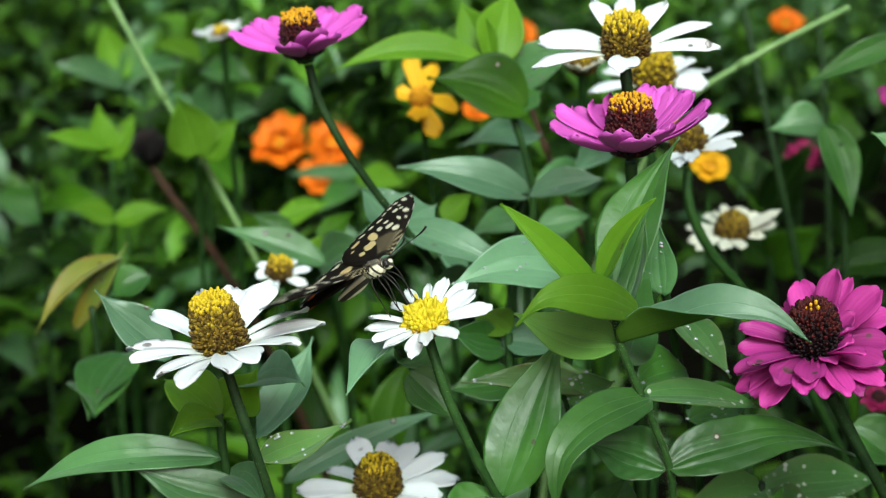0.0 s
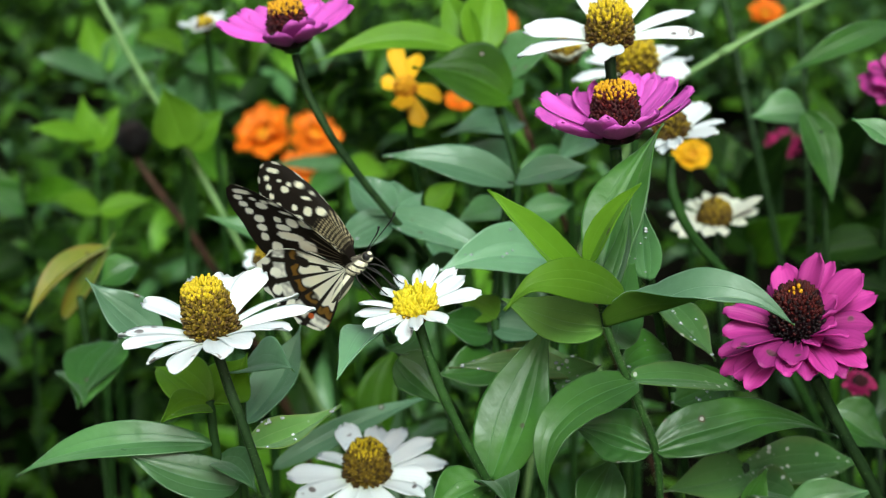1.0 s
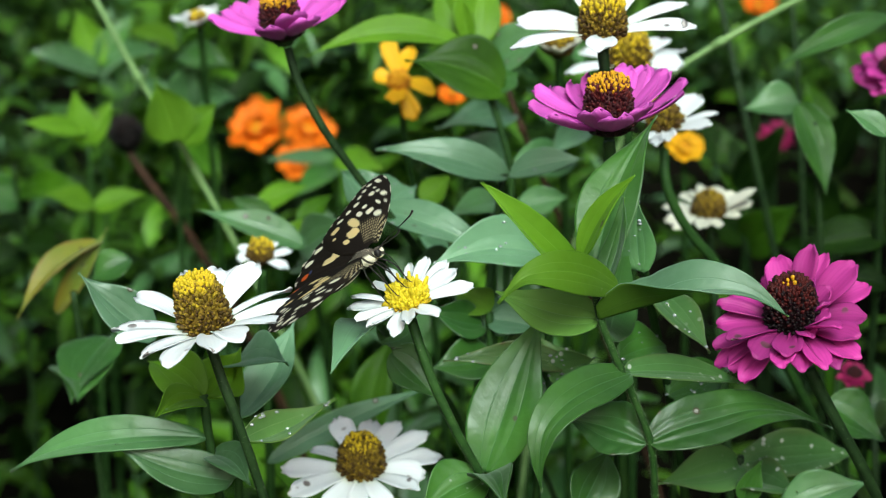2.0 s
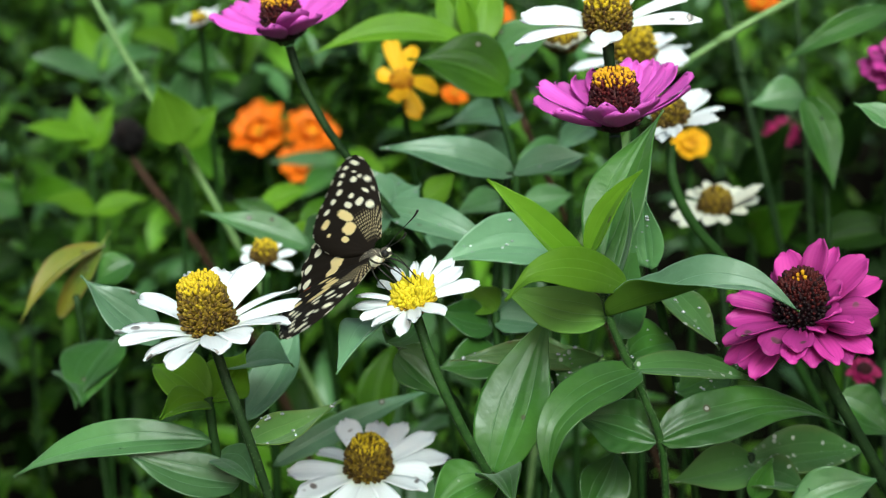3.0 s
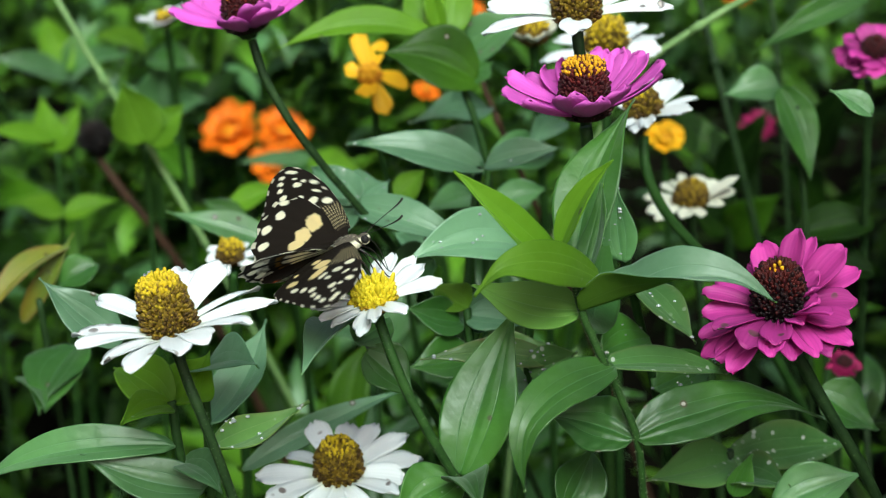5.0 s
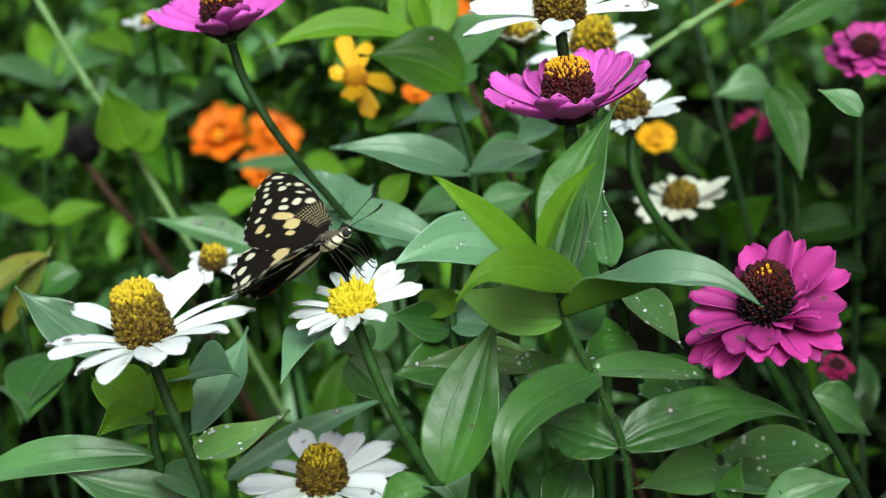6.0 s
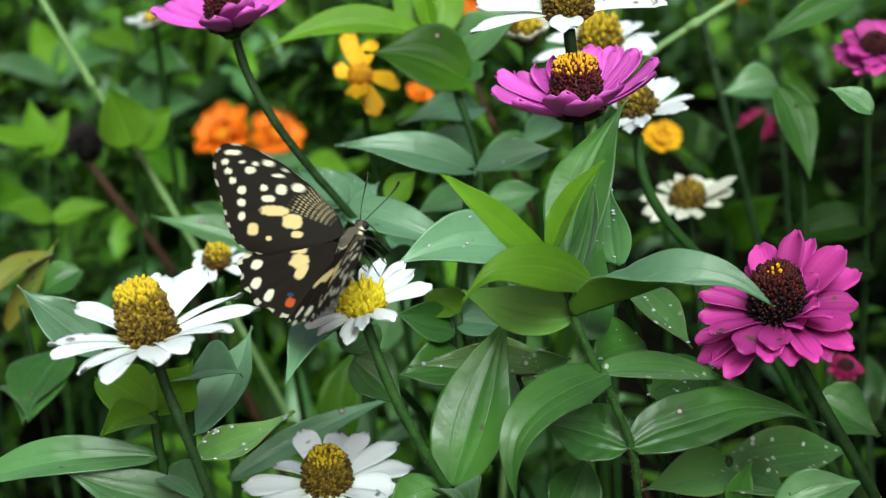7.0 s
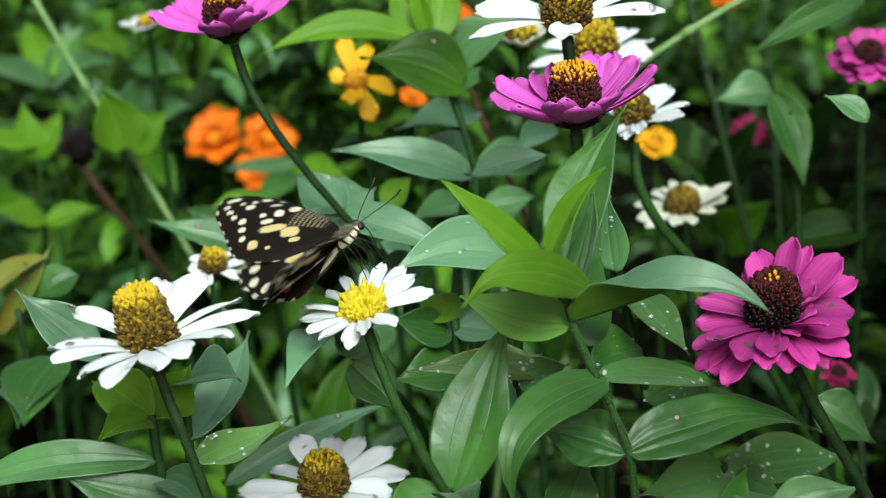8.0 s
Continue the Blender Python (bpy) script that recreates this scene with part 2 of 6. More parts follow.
MAT["stem_brown"] = plain_material("brown_stem", (0.020, 0.010, 0.005), (0.046, 0.020, 0.009), 200.0, 0.7)
MAT["calyx"] = plain_material("green_bracts", (0.014, 0.040, 0.007), (0.040, 0.085, 0.022), 300.0, 0.6)
MAT["hair"] = plain_material("pale_stem_hair", (0.12, 0.19, 0.08), (0.20, 0.27, 0.13), 300.0, 0.6)
# soil colour lowered to near black for the deep shade under plants
MAT["soil"] = plain_material("shaded_soil", (0.003, 0.003, 0.0015), (0.009, 0.008, 0.005), 40.0, 1.0, 0.03, relief=1.0)


def white_drop_material():
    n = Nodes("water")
    # partly opaque white stands in for the bright sky glint on drops
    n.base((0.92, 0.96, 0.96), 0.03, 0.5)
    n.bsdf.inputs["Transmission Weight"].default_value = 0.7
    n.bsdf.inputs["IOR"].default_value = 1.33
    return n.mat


MAT["water"] = white_drop_material()

# ---- building kit ----
UP = Vector((0, 0, 1))


def mesh_of(name, verts, faces, mats, uvs=None, face_mats=None, smooth=True):
    me = bpy.data.meshes.new(name)
    me.from_pydata([tuple(v) for v in verts], [], faces)
    for m in mats:
        me.materials.append(m)
    if face_mats is not None:
        me.polygons.foreach_set("material_index", face_mats)
    if smooth:
        me.polygons.foreach_set("use_smooth", [True] * len(me.polygons))
    if uvs is not None:
        layer = me.uv_layers.new(name="UVMap")
        loops = np.empty(len(me.loops), int)
        me.loops.foreach_get("vertex_index", loops)
        layer.data.foreach_set("uv", np.asarray(uvs, float)[loops].ravel())
    me.update()
    return me


def part(name, mesh, parent, label="", at=None):
    """Links a mesh as one part under a thing or a part. at: its pose in the parent's space."""
    ob = new(name, mesh)
    ob.parent = parent
    if at is not None:
        ob.matrix_basis = at
    return tagged(ob, label)


def thing(name, base, label, category, group="", kind=""):
    ob = new(name)
    ob.location = base
    ob.empty_display_size = 0.02
    return tagged(ob, label, category, group, kind)


def sheet(name, top, thick, mats, uv_grid=None):
    """A thin solid from a grid of points (rows, columns, 3): upper and lower skin and the rim between them."""
    rows, cols = top.shape[:2]
    along = np.gradient(top, axis=0)
    across = np.gradient(top, axis=1)
    normal = np.cross(across, along)
    normal /= np.linalg.norm(normal, axis=2, keepdims=True) + 1e-12
    low = top - normal * thick
    verts = np.concatenate([top.reshape(-1, 3), low.reshape(-1, 3)])
    count = rows * cols
    faces, which = [], []
    for i in range(rows - 1):
        for j in range(cols - 1):
            a, b, c, d = i * cols + j, i * cols + j + 1, (i + 1) * cols + j + 1, (i + 1) * cols + j
            faces.append((a, b, c, d))
            which.append(0)
            faces.append((count + d, count + c, count + b, count + a))
            which.append(min(1, len(mats) - 1))
    rim = [j for j in range(cols)] + [i * cols + cols - 1 for i in range(1, rows)]
    rim += [(rows - 1) * cols + j for j in range(cols - 2, -1, -1)] + [i * cols for i in range(rows - 2, 0, -1)]
    for a, b in zip(rim, rim[1:] + rim[:1]):
        faces.append((b, a, count + a, count + b))
        which.append(0)
    if uv_grid is None:
        v, u = np.meshgrid(np.linspace(0, 1, rows), np.linspace(0, 1, cols), indexing="ij")
        uv_grid = np.stack([u, v], -1)
    uvs = np.concatenate([uv_grid.reshape(-1, 2)] * 2)
    return mesh_of(name, verts, faces, mats, uvs, which)


def curve_points(points, n):
    """n + 1 points on a smooth curve through the given ones (centripetal, so that uneven spacing makes no loops)."""
    p = [Vector(q) for q in points]
    p = [p[0] + (p[0] - p[1]) * 0.3, *p, p[-1] + (p[-1] - p[-2]) * 0.3]
    out = []
    spans = len(p) - 3
    for k in range(n + 1):
        s = min(k / n * spans, spans - 1e-6)
        i, f = int(s), s - int(s)
        a, b, c, d = p[i : i + 4]
        t1 = max((b - a).length, 1e-6) ** 0.5
        t2 = t1 + max((c - b).length, 1e-6) ** 0.5
        t3 = t2 + max((d - c).length, 1e-6) ** 0.5
        t = t1 + (t2 - t1) * f
        a1 = a * ((t1 - t) / t1) + b * (t / t1)
        a2 = b * ((t2 - t) / (t2 - t1)) + c * ((t - t1) / (t2 - t1))
        a3 = c * ((t3 - t) / (t3 - t2)) + d * ((t - t2) / (t3 - t2))
        b1 = a1 * ((t2 - t) / t2) + a2 * (t / t2)
        b2 = a2 * ((t3 - t) / (t3 - t1)) + a3 * ((t - t1) / (t3 - t1))
        out.append(b1 * ((t2 - t) / (t2 - t1)) + b2 * ((t - t1) / (t2 - t1)))
    return out


def to_ground(points, stiff=0.80):
    """The points of a stem, carried on from the last one down to the soil in an easy bend."""
    p = [Vector(q) for q in points]
    d = (p[-1] - p[-2]).normalized()
    while p[-1].z > 0.0:
        d = (d * stiff + Vector((0, 0.03, -1)) * (1 - stiff)).normalized()
        step = 0.07
        if p[-1].z + d.z * step < 0.035:
            step = max(p[-1].z / max(-d.z, 0.2), 0.002)
            p.append(Vector((p[-1].x + d.x * step, p[-1].y + d.y * step, 0.0)))
            break
        p.append(p[-1] + d * step)
    return p


def tube(name, points, radii, mat, sides=8, n=20, bump=0.0, seed=0):
    """A stem of varying thickness along a smooth curve."""
    rnd = random.Random(seed)
    path = curve_points(points, n)
    verts, faces, uvs = [], [], []
    frame_x = Vector((1, 0, 0.01))
    for i, q in enumerate(path):
        t = (path[min(i + 1, n)] - path[max(i - 1, 0)]).normalized()
        frame_x = (frame_x - t * frame_x.dot(t)).normalized()
        frame_y = t.cross(frame_x)
        f = i / n * (len(radii) - 1)
        k = min(int(f), len(radii) - 2) if len(radii) > 1 else 0
        r = radii[0] if len(radii) == 1 else radii[k] * (1 - f + k) + radii[k + 1] * (f - k)
        for j in range(sides):
            a = 2 * math.pi * j / sides
            rr = r * (1 + bump * rnd.uniform(-1, 1))
            verts.append(q + (frame_x * math.cos(a) + frame_y * math.sin(a)) * rr)
            uvs.append((j / sides, i / n))
    for i in range(n):
        for j in range(sides):
            a, b = i * sides + j, i * sides + (j + 1) % sides
            faces.append((a, b, b + sides, a + sides))
    faces.append(tuple(range(sides))[::-1])
    faces.append(tuple(n * sides + j for j in range(sides)))
    return mesh_of(name, verts, faces, [mat], uvs)


def blade_width(t, peak=0.38):
    """Outline of a sessile leaf: a broad clasping base, 1 at the peak, a drawn-out tip."""
    t = min(1.0, max(0.0, t))
    if t < peak:
        return (0.30 + 0.70 * math.sin(0.5 * math.pi * t / peak) ** 0.9) * min(1.0, 0.35 + t / 0.05)
    f = (t - peak) / (1 - peak)
    return max(0.0, math.cos(0.5 * math.pi * f)) ** 1.45


def leaf_mesh(name, base, tip, width, arch=0.12, face=UP, cup=0.20, mats=("leaf", "leaf_under"), wave=0.08, curl=0.0, roll=0.0, peak=0.36, seed=0, rows=24, cols=22, thick=0.00035):
    """A blade from base to tip. arch: how far its middle rises towards the side it faces, in lengths; curl: how far the last third bends away from it; roll: turns it about its own length."""
    rnd = random.Random(seed)
    base, tip, face = Vector(base), Vector(tip), Vector(face)
    d = tip - base
    length = d.length
    d.normalize()
    out = (face - d * face.dot(d)).normalized()
    out = Matrix.Rotation(radians(roll), 3, d) @ out
    path = []
    for i in range(rows + 1):
        t = i / rows
        lift = arch * 4 * t * (1 - t) - curl * max(0.0, t - 0.55) ** 2 * 3 + curl * 0.6075 * t
        path.append(d * (t * length) + out * (lift * length))
    bend = rnd.uniform(-0.07, 0.07)
    side_axis = d.cross(out)
    p1, p2, p3 = rnd.uniform(0, 6), rnd.uniform(0, 6), rnd.uniform(5, 8)
    grid = np.zeros((rows + 1, cols + 1, 3))
    for i in range(rows + 1):
        t = i / rows
        along = (path[min(i + 1, rows)] - path[max(i - 1, 0)]).normalized()
        side = along.cross(out).normalized()
        normal = side.cross(along).normalized()
        w = 0.5 * width * blade_width(t, peak)
        w = max(w, 0.02 * width if i < rows else 0.004 * width)
        centre = path[i] + side_axis * (bend * length * math.sin(math.pi * t))
        for j in range(cols + 1):
            u = 2 * j / cols - 1
            up = cup * width * (abs(u) ** 1.15 - 0.25) * blade_width(t, 0.45)
            up += wave * width * u * abs(u) * math.sin(t * p3 + (p1 if u < 0 else p2))
            furrow = 0.013 * math.exp(-((abs(u) - 0.42 + 0.14 * t) / 0.09) ** 2) + 0.026 * math.exp(-(u / 0.10) ** 2)
            up -= furrow * width * math.sin(math.pi * min(1, t * 1.1)) ** 0.6
            up += 0.005 * width * abs(u) * math.sin(t * 34 - abs(u) * 5 + p1)
            grid[i, j] = centre + side * (u * w) + normal * up
    return sheet(name, grid, thick, [MAT[m] for m in mats])


def add_leaf(plant, base, tip, width, label="", **kw):
    o = plant.location
    me = leaf_mesh("leaf", Vector((0, 0, 0)), Vector(tip) - Vector(base), width, **kw)
    return part("leaf", me, plant, label, Matrix.Translation(Vector(base) - o))


def spine_leaf(plant, spine, faces, width, cup=(0.1, 0.1), label="", mats=("leaf", "leaf_under"), peak=0.36, furrow=1.0, wave=0.04, seed=0, rows=30, cols=24):
    """A blade that bends along a curve: faces gives the way its upper side looks at even steps of it; cup: how far its halves fold up, at base and tip; furrow: depth of its three long nerves."""
    rnd = random.Random(seed)
    base = Vector(spine[0])
    path = curve_points([Vector(q) - base for q in spine], rows)
    p1, p2, p3 = rnd.uniform(0, 6), rnd.uniform(0, 6), rnd.uniform(7, 10)
    grid = np.zeros((rows + 1, cols + 1, 3))
    for i in range(rows + 1):
        t = i / rows
        s = t * (len(faces) - 1)
        k = min(int(s), len(faces) - 2)
        out = Vector(faces[k]).lerp(Vector(faces[k + 1]), s - k)
        along = (path[min(i + 1, rows)] - path[max(i - 1, 0)]).normalized()
        side = along.cross(out).normalized()
        normal = side.cross(along).normalized()
        w = 0.5 * width * max(blade_width(t, peak), 0.02 if i < rows else 0.004)
        fold = math.atan((cup[0] + (cup[1] - cup[0]) * t) * 2)
        for j in range(cols + 1):
            u = 2 * j / cols - 1
            up = abs(u) ** 1.15 * math.sin(fold) * w
            up += wave * width * u * abs(u) * math.sin(t * p3 + (p1 if u < 0 else p2)) * min(1, 3 * t)
            deep = 0.020 * math.exp(-((abs(u) - 0.46 + 0.16 * t) / 0.16) ** 2) + 0.030 * math.exp(-(u / 0.15) ** 2)
            up -= furrow * deep * width * math.sin(math.pi * min(1, 0.06 + t * 0.94)) ** 0.6
            up += 0.006 * furrow * width * abs(u) * math.sin(t * 38 - abs(u) * 6 + p1)
            grid[i, j] = path[i] + side * (u * w * math.cos(fold)) + normal * up
    return part("leaf", sheet("leaf", grid, 0.00035, [MAT[m] for m in mats]), plant, label, Matrix.Translation(base - plant.location))


def add_stem(plant, points, radii, mat="stem", n=24, hairs=0, seed=0, label="", name="stem"):
    o = plant.location
    local = [Vector(p) - o for p in points]
    ob = part(name, tube(name, local, radii, MAT[mat], 8, n, 0.06, seed), plant, label)
    if hairs:
        rnd = random.Random(seed)
        path = curve_points(local, 200)
        verts, faces = [], []
        for _ in range(hairs):
            f = rnd.random()
            i = int(f * 110)
            q, t = path[i], (path[i + 1] - path[i]).normalized()
            a = Vector((rnd.uniform(-1, 1), rnd.uniform(-1, 1), rnd.uniform(-1, 1)))
            a = (a - t * a.dot(t)).normalized()
            r = radii[0] + (radii[-1] - radii[0]) * i / 200
            root, end = q + a * r * 0.9, q + a * (r + rnd.uniform(0.0003, 0.0008)) + t * rnd.uniform(-0.0003, 0.0003)
            s = t.cross(a) * 0.00005
            k = len(verts)
            verts += [root + s, root - s, root + t * 0.00008, end]
            faces += [(k, k + 1, k + 3), (k + 1, k + 2, k + 3), (k + 2, k, k + 3)]
        part("stem_hair", mesh_of("stem_hair", verts, faces, [MAT["hair"]]), ob, "fine pale hairs")
    return ob


def petal_mesh(name, length, width, mat, lift=0.0, droop=0.0, cup=0.1, notch=0.05, peak=0.62, seed=0, rows=9, cols=6):
    """A ray floret along +x from the origin: narrow claw, broad blunt end with small teeth."""
    rnd = random.Random(seed)
    grid = np.zeros((rows + 1, cols + 1, 3))
    skew = rnd.uniform(-0.06, 0.06)
    curl = rnd.uniform(-0.05, 0.05)
    for i in range(rows + 1):
        t = i / rows
        w = 0.5 * width * (0.28 + 0.72 * min(1.0, t / peak) ** 0.8) * (1.0 if t < 0.72 else math.sqrt(max(0.0, 1 - ((t - 0.72) / 0.30) ** 2)))
        for j in range(cols + 1):
            u = 2 * j / cols - 1
            teeth = notch * length * (0.5 + 0.5 * math.cos(u * math.pi * 2.0)) * max(0, t - 0.8) / 0.2 * (1.6 if abs(u) > 0.6 else 1.0)
            x = t * length - teeth
            z = lift * length * math.sin(math.pi * t * 0.6) - droop * length * t * t + cup * width * (u * u - 0.3)
            z -= 0.02 * width * math.cos(u * math.pi * 4) * t
            grid[i, j] = (x, u * w + skew * length * t * t, z + curl * length * u * t * t)
    return sheet(name, grid[:, ::-1], 0.0003, [MAT[mat]])


def dome_mesh(name, radius, height, count, mat, size, from_f=0.0, to_f=1.0, pointed=1.0, seed=0, shape=0.5):
    """Many small scales or florets set in a spiral over a dome of that radius and height."""
    rnd = random.Random(seed)
    verts, faces = [], []
    golden = math.pi * (3 - math.sqrt(5))
    for k in range(int(count * from_f), int(count * to_f)):
        f = (k + 0.5) / count
        # f: 0 at the rim of the dome, 1 at its crown
        phi = f * math.pi / 2
        r, z = radius * math.cos(phi) ** shape, height * math.sin(phi) ** 1.1
        a = k * golden + rnd.uniform(-0.12, 0.12)
        z += rnd.uniform(-0.35, 0.35) * size
        n = Vector((math.cos(a) * math.cos(phi) / radius, math.sin(a) * math.cos(phi) / radius, math.sin(phi) / height)).normalized()
        n = (n + Vector((0, 0, 0.5))).normalized()
        q = Vector((r * math.cos(a), r * math.sin(a), z))
        s = size * rnd.uniform(0.6, 1.35)
        t1 = n.orthogonal().normalized()
        t2 = n.cross(t1)
        h = s * pointed * rnd.uniform(0.8, 1.3)
        base = len(verts)
        for layer, (rr, zz) in enumerate(((0.42, -0.6), (0.55, 0.45), (0.30, 1.0))):
            for j in range(5):
                b = 2 * math.pi * j / 5 + a
                verts.append(q + (t1 * math.cos(b) + t2 * math.sin(b)) * s * rr + n * h * zz)
        for layer in range(2):
            for j in range(5):
                x, y = base + layer * 5 + j, base + layer * 5 + (j + 1) % 5
                faces.append((x, y, y + 5, x + 5))
        faces.append(tuple(base + 10 + j for j in range(5)))
    return mesh_of(name, verts, faces, [MAT[mat]], smooth=True)


def lathe(name, profile, mat, sides=16, wobble=0.0, seed=0):
    """A turned solid from (radius, height) pairs."""
    rnd = random.Random(seed)
    verts, faces = [], []
    for r, z in profile:
        for j in range(sides):
            a = 2 * math.pi * j / sides
            rr = r * (1 + wobble * rnd.uniform(-1, 1))
            verts.append((rr * math.cos(a), rr * math.sin(a), z))
    for i in range(len(profile) - 1):
        for j in range(sides):
            a, b = i * sides + j, i * sides + (j + 1) % sides
            faces.append((a, b, b + sides, a + sides))
    faces.append(tuple(range(sides))[::-1])
    faces.append(tuple((len(profile) - 1) * sides + j for j in range(sides)))
    return mesh_of(name, verts, faces, [mat])


def axis_pose(at, axis, spin=0.0):
    """A pose at that place whose z is the given axis."""
    z = Vector(axis).normalized()
    x = Vector((1, 0, 0))
    x = (x - z * x.dot(z)).normalized()
    y = z.cross(x)
    m = Matrix((x, y, z)).transposed().to_4x4()
    return Matrix.Translation(at) @ m @ pose(0, 0, 0, 0, 0, spin)


def bract_cup(name, r, h, mat, seed=0):
    """The green cup of overlapping bracts under a flower head."""
    rnd = random.Random(seed)
    verts, faces = [], []
    core = [(0.22 * r, -1.1 * h), (0.55 * r, -0.85 * h), (0.92 * r, -0.45 * h), (r, -0.05 * h), (0.8 * r, 0.04 * h)]
    for rr, z in core:
        for j in range(14):
            a = 2 * math.pi * j / 14
            verts.append((rr * math.cos(a), rr * math.sin(a), z))
    for i in range(len(core) - 1):
        for j in range(14):
            a, b = i * 14 + j, i * 14 + (j + 1) % 14
            faces.append((a, b, b + 14, a + 14))
    faces.append(tuple(range(14))[::-1])
    faces.append(tuple(56 + j for j in range(14)))
    for ring, (rr, z, n) in enumerate(((0.62, -0.8, 8), (0.9, -0.45, 10), (1.03, -0.1, 12))):
        for j in range(n):
            a = 2 * math.pi * (j + 0.5 * ring) / n + rnd.uniform(-0.1, 0.1)
            c, s = math.cos(a), math.sin(a)
            w = rr * r * math.pi / n * 1.05
            k = len(verts)
            for dr, dz, dw in ((0, -0.18 * h, 0.5), (0.10 * r, 0.06 * h, 1.0), (0.13 * r, 0.26 * h, 0.35), (0.03 * r, 0.06 * h, 1.0)):
                for sgn in (-1, 1):
                    rad = rr * r + dr
                    verts.append((rad * c - sgn * dw * w * s, rad * s + sgn * dw * w * c, z * h + dz))
            faces += [(k, k + 1, k + 3, k + 2), (k + 2, k + 3, k + 5, k + 4), (k + 4, k + 5, k + 7, k + 6), (k + 6, k + 7, k + 1, k)]
    return mesh_of(name, verts, faces, [mat])


def add_flower(plant, at, axis, petals=12, length=0.02, width=0.010, mat="white", rise=8.0, jitter=6.0, rows=((0, 1.0),), disc=(0.0075, 0.016), disc_mats=("floret_brown", "floret_yellow"), florets=0.34, spin=0.0, seed=0, label="", droop=0.12, skip=(), notch=0.05, cup=0.10, size=0.0015, tall=1.5, ragged=0.12, crown=110, scales=420, rays=(), calyx=1.0):
    """A flower head on a plant: bract cup > ray florets, disc, open disc florets. rows: (extra rise, length factor) of each ring of rays; rays: where given, each ray as (bearing, rise, length factor, width factor)."""
    rnd = random.Random(seed)
    r, h = disc
    head = part("flower_head", bract_cup("flower_head", r * 0.66, r * 0.60 * calyx, MAT["calyx"], seed), plant, label, axis_pose(Vector(at) - plant.location, axis, spin))
    for ring, (extra, factor) in enumerate(rows):
        shapes = [petal_mesh("petal", length * factor * f, width * g, mat, 0.06 if droop > 0 else 0.0, droop, cup, notch, seed=seed * 7 + k + 31 * ring) for k, (f, g) in enumerate(((1.0, 1.0), (0.93, 1.08), (1.05, 0.92)))]
        for a, e, f, g in rays:
            a, e = a + 13.0 * ring, e + extra
            m = pose(0, 0, 0, 0, 0, a) @ pose(r * 0.6, 0, rnd.uniform(0.0, 0.0008), 0, -e, 0) @ pose(0, 0, 0, rnd.uniform(-12, 12), 0, 0) @ Matrix.Diagonal((f, g, 1, 1))
            part("petal", shapes[rnd.randrange(3)], head, "", m)
        for i in range(0 if rays else petals):
            if ring == 0 and i in skip:
                continue
            a = 360.0 * (i + 0.5 * ring) / petals + rnd.uniform(-jitter, jitter)
            e = rise + extra + rnd.uniform(-jitter, jitter)
            m = pose(0, 0, 0.0008 * ring, 0, 0, a) @ pose(r * 0.55, 0, 0, 0, -e, 0) @ pose(0, 0, 0, rnd.uniform(-16, 16), 0, rnd.uniform(-5, 5))
            m = m @ Matrix.Diagonal((1 + rnd.uniform(-1.2, 0.8) * ragged, 1 + rnd.uniform(-1.5, 0.5) * ragged, 1, 1))
            part("petal", shapes[rnd.randrange(3)], head, "", m)
    core = part("disc", lathe("disc", [(r * 0.9, -0.001), (r * 0.95, h * 0.3), (r * 0.9, h * 0.6), (r * 0.7, h * 0.85), (r * 0.3, h * 0.97)], MAT[disc_mats[0]], 18, 0.03, seed), head, "disc of packed dark scales")
    part("scale_cover", dome_mesh("scale_cover", r, h * 0.97, scales, disc_mats[0], size, 0.0, 0.97, 1.3, seed, 0.34 if h > r else 0.5), core)
    if florets:
        part("floret_crown", dome_mesh("floret_crown", r * 1.04, h * 1.02, crown, disc_mats[1], size * 1.05, 1 - florets, 1.0, tall, seed + 1, 0.34 if h > r else 0.5), core, "ring of open tubular florets")
    return head


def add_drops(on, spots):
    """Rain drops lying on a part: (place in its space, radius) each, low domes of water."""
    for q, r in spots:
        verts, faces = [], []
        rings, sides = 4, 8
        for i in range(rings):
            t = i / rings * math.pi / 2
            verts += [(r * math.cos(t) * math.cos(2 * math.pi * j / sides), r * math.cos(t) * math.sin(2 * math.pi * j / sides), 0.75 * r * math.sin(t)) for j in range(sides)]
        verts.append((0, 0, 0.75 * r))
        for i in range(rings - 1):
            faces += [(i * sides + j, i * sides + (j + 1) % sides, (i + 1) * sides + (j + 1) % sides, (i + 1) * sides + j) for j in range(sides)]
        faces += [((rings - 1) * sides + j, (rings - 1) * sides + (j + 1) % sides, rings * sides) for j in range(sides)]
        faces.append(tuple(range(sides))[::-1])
        part("rain_drop", mesh_of("rain_drop", verts, faces, [MAT["water"]]), on, "rain drop, whitened for its bright glint", Matrix.Translation(q))


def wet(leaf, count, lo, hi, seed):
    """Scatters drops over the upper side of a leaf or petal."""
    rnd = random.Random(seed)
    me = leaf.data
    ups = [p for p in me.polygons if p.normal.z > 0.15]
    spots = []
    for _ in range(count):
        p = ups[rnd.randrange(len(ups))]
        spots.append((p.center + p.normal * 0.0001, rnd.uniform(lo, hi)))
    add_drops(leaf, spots)

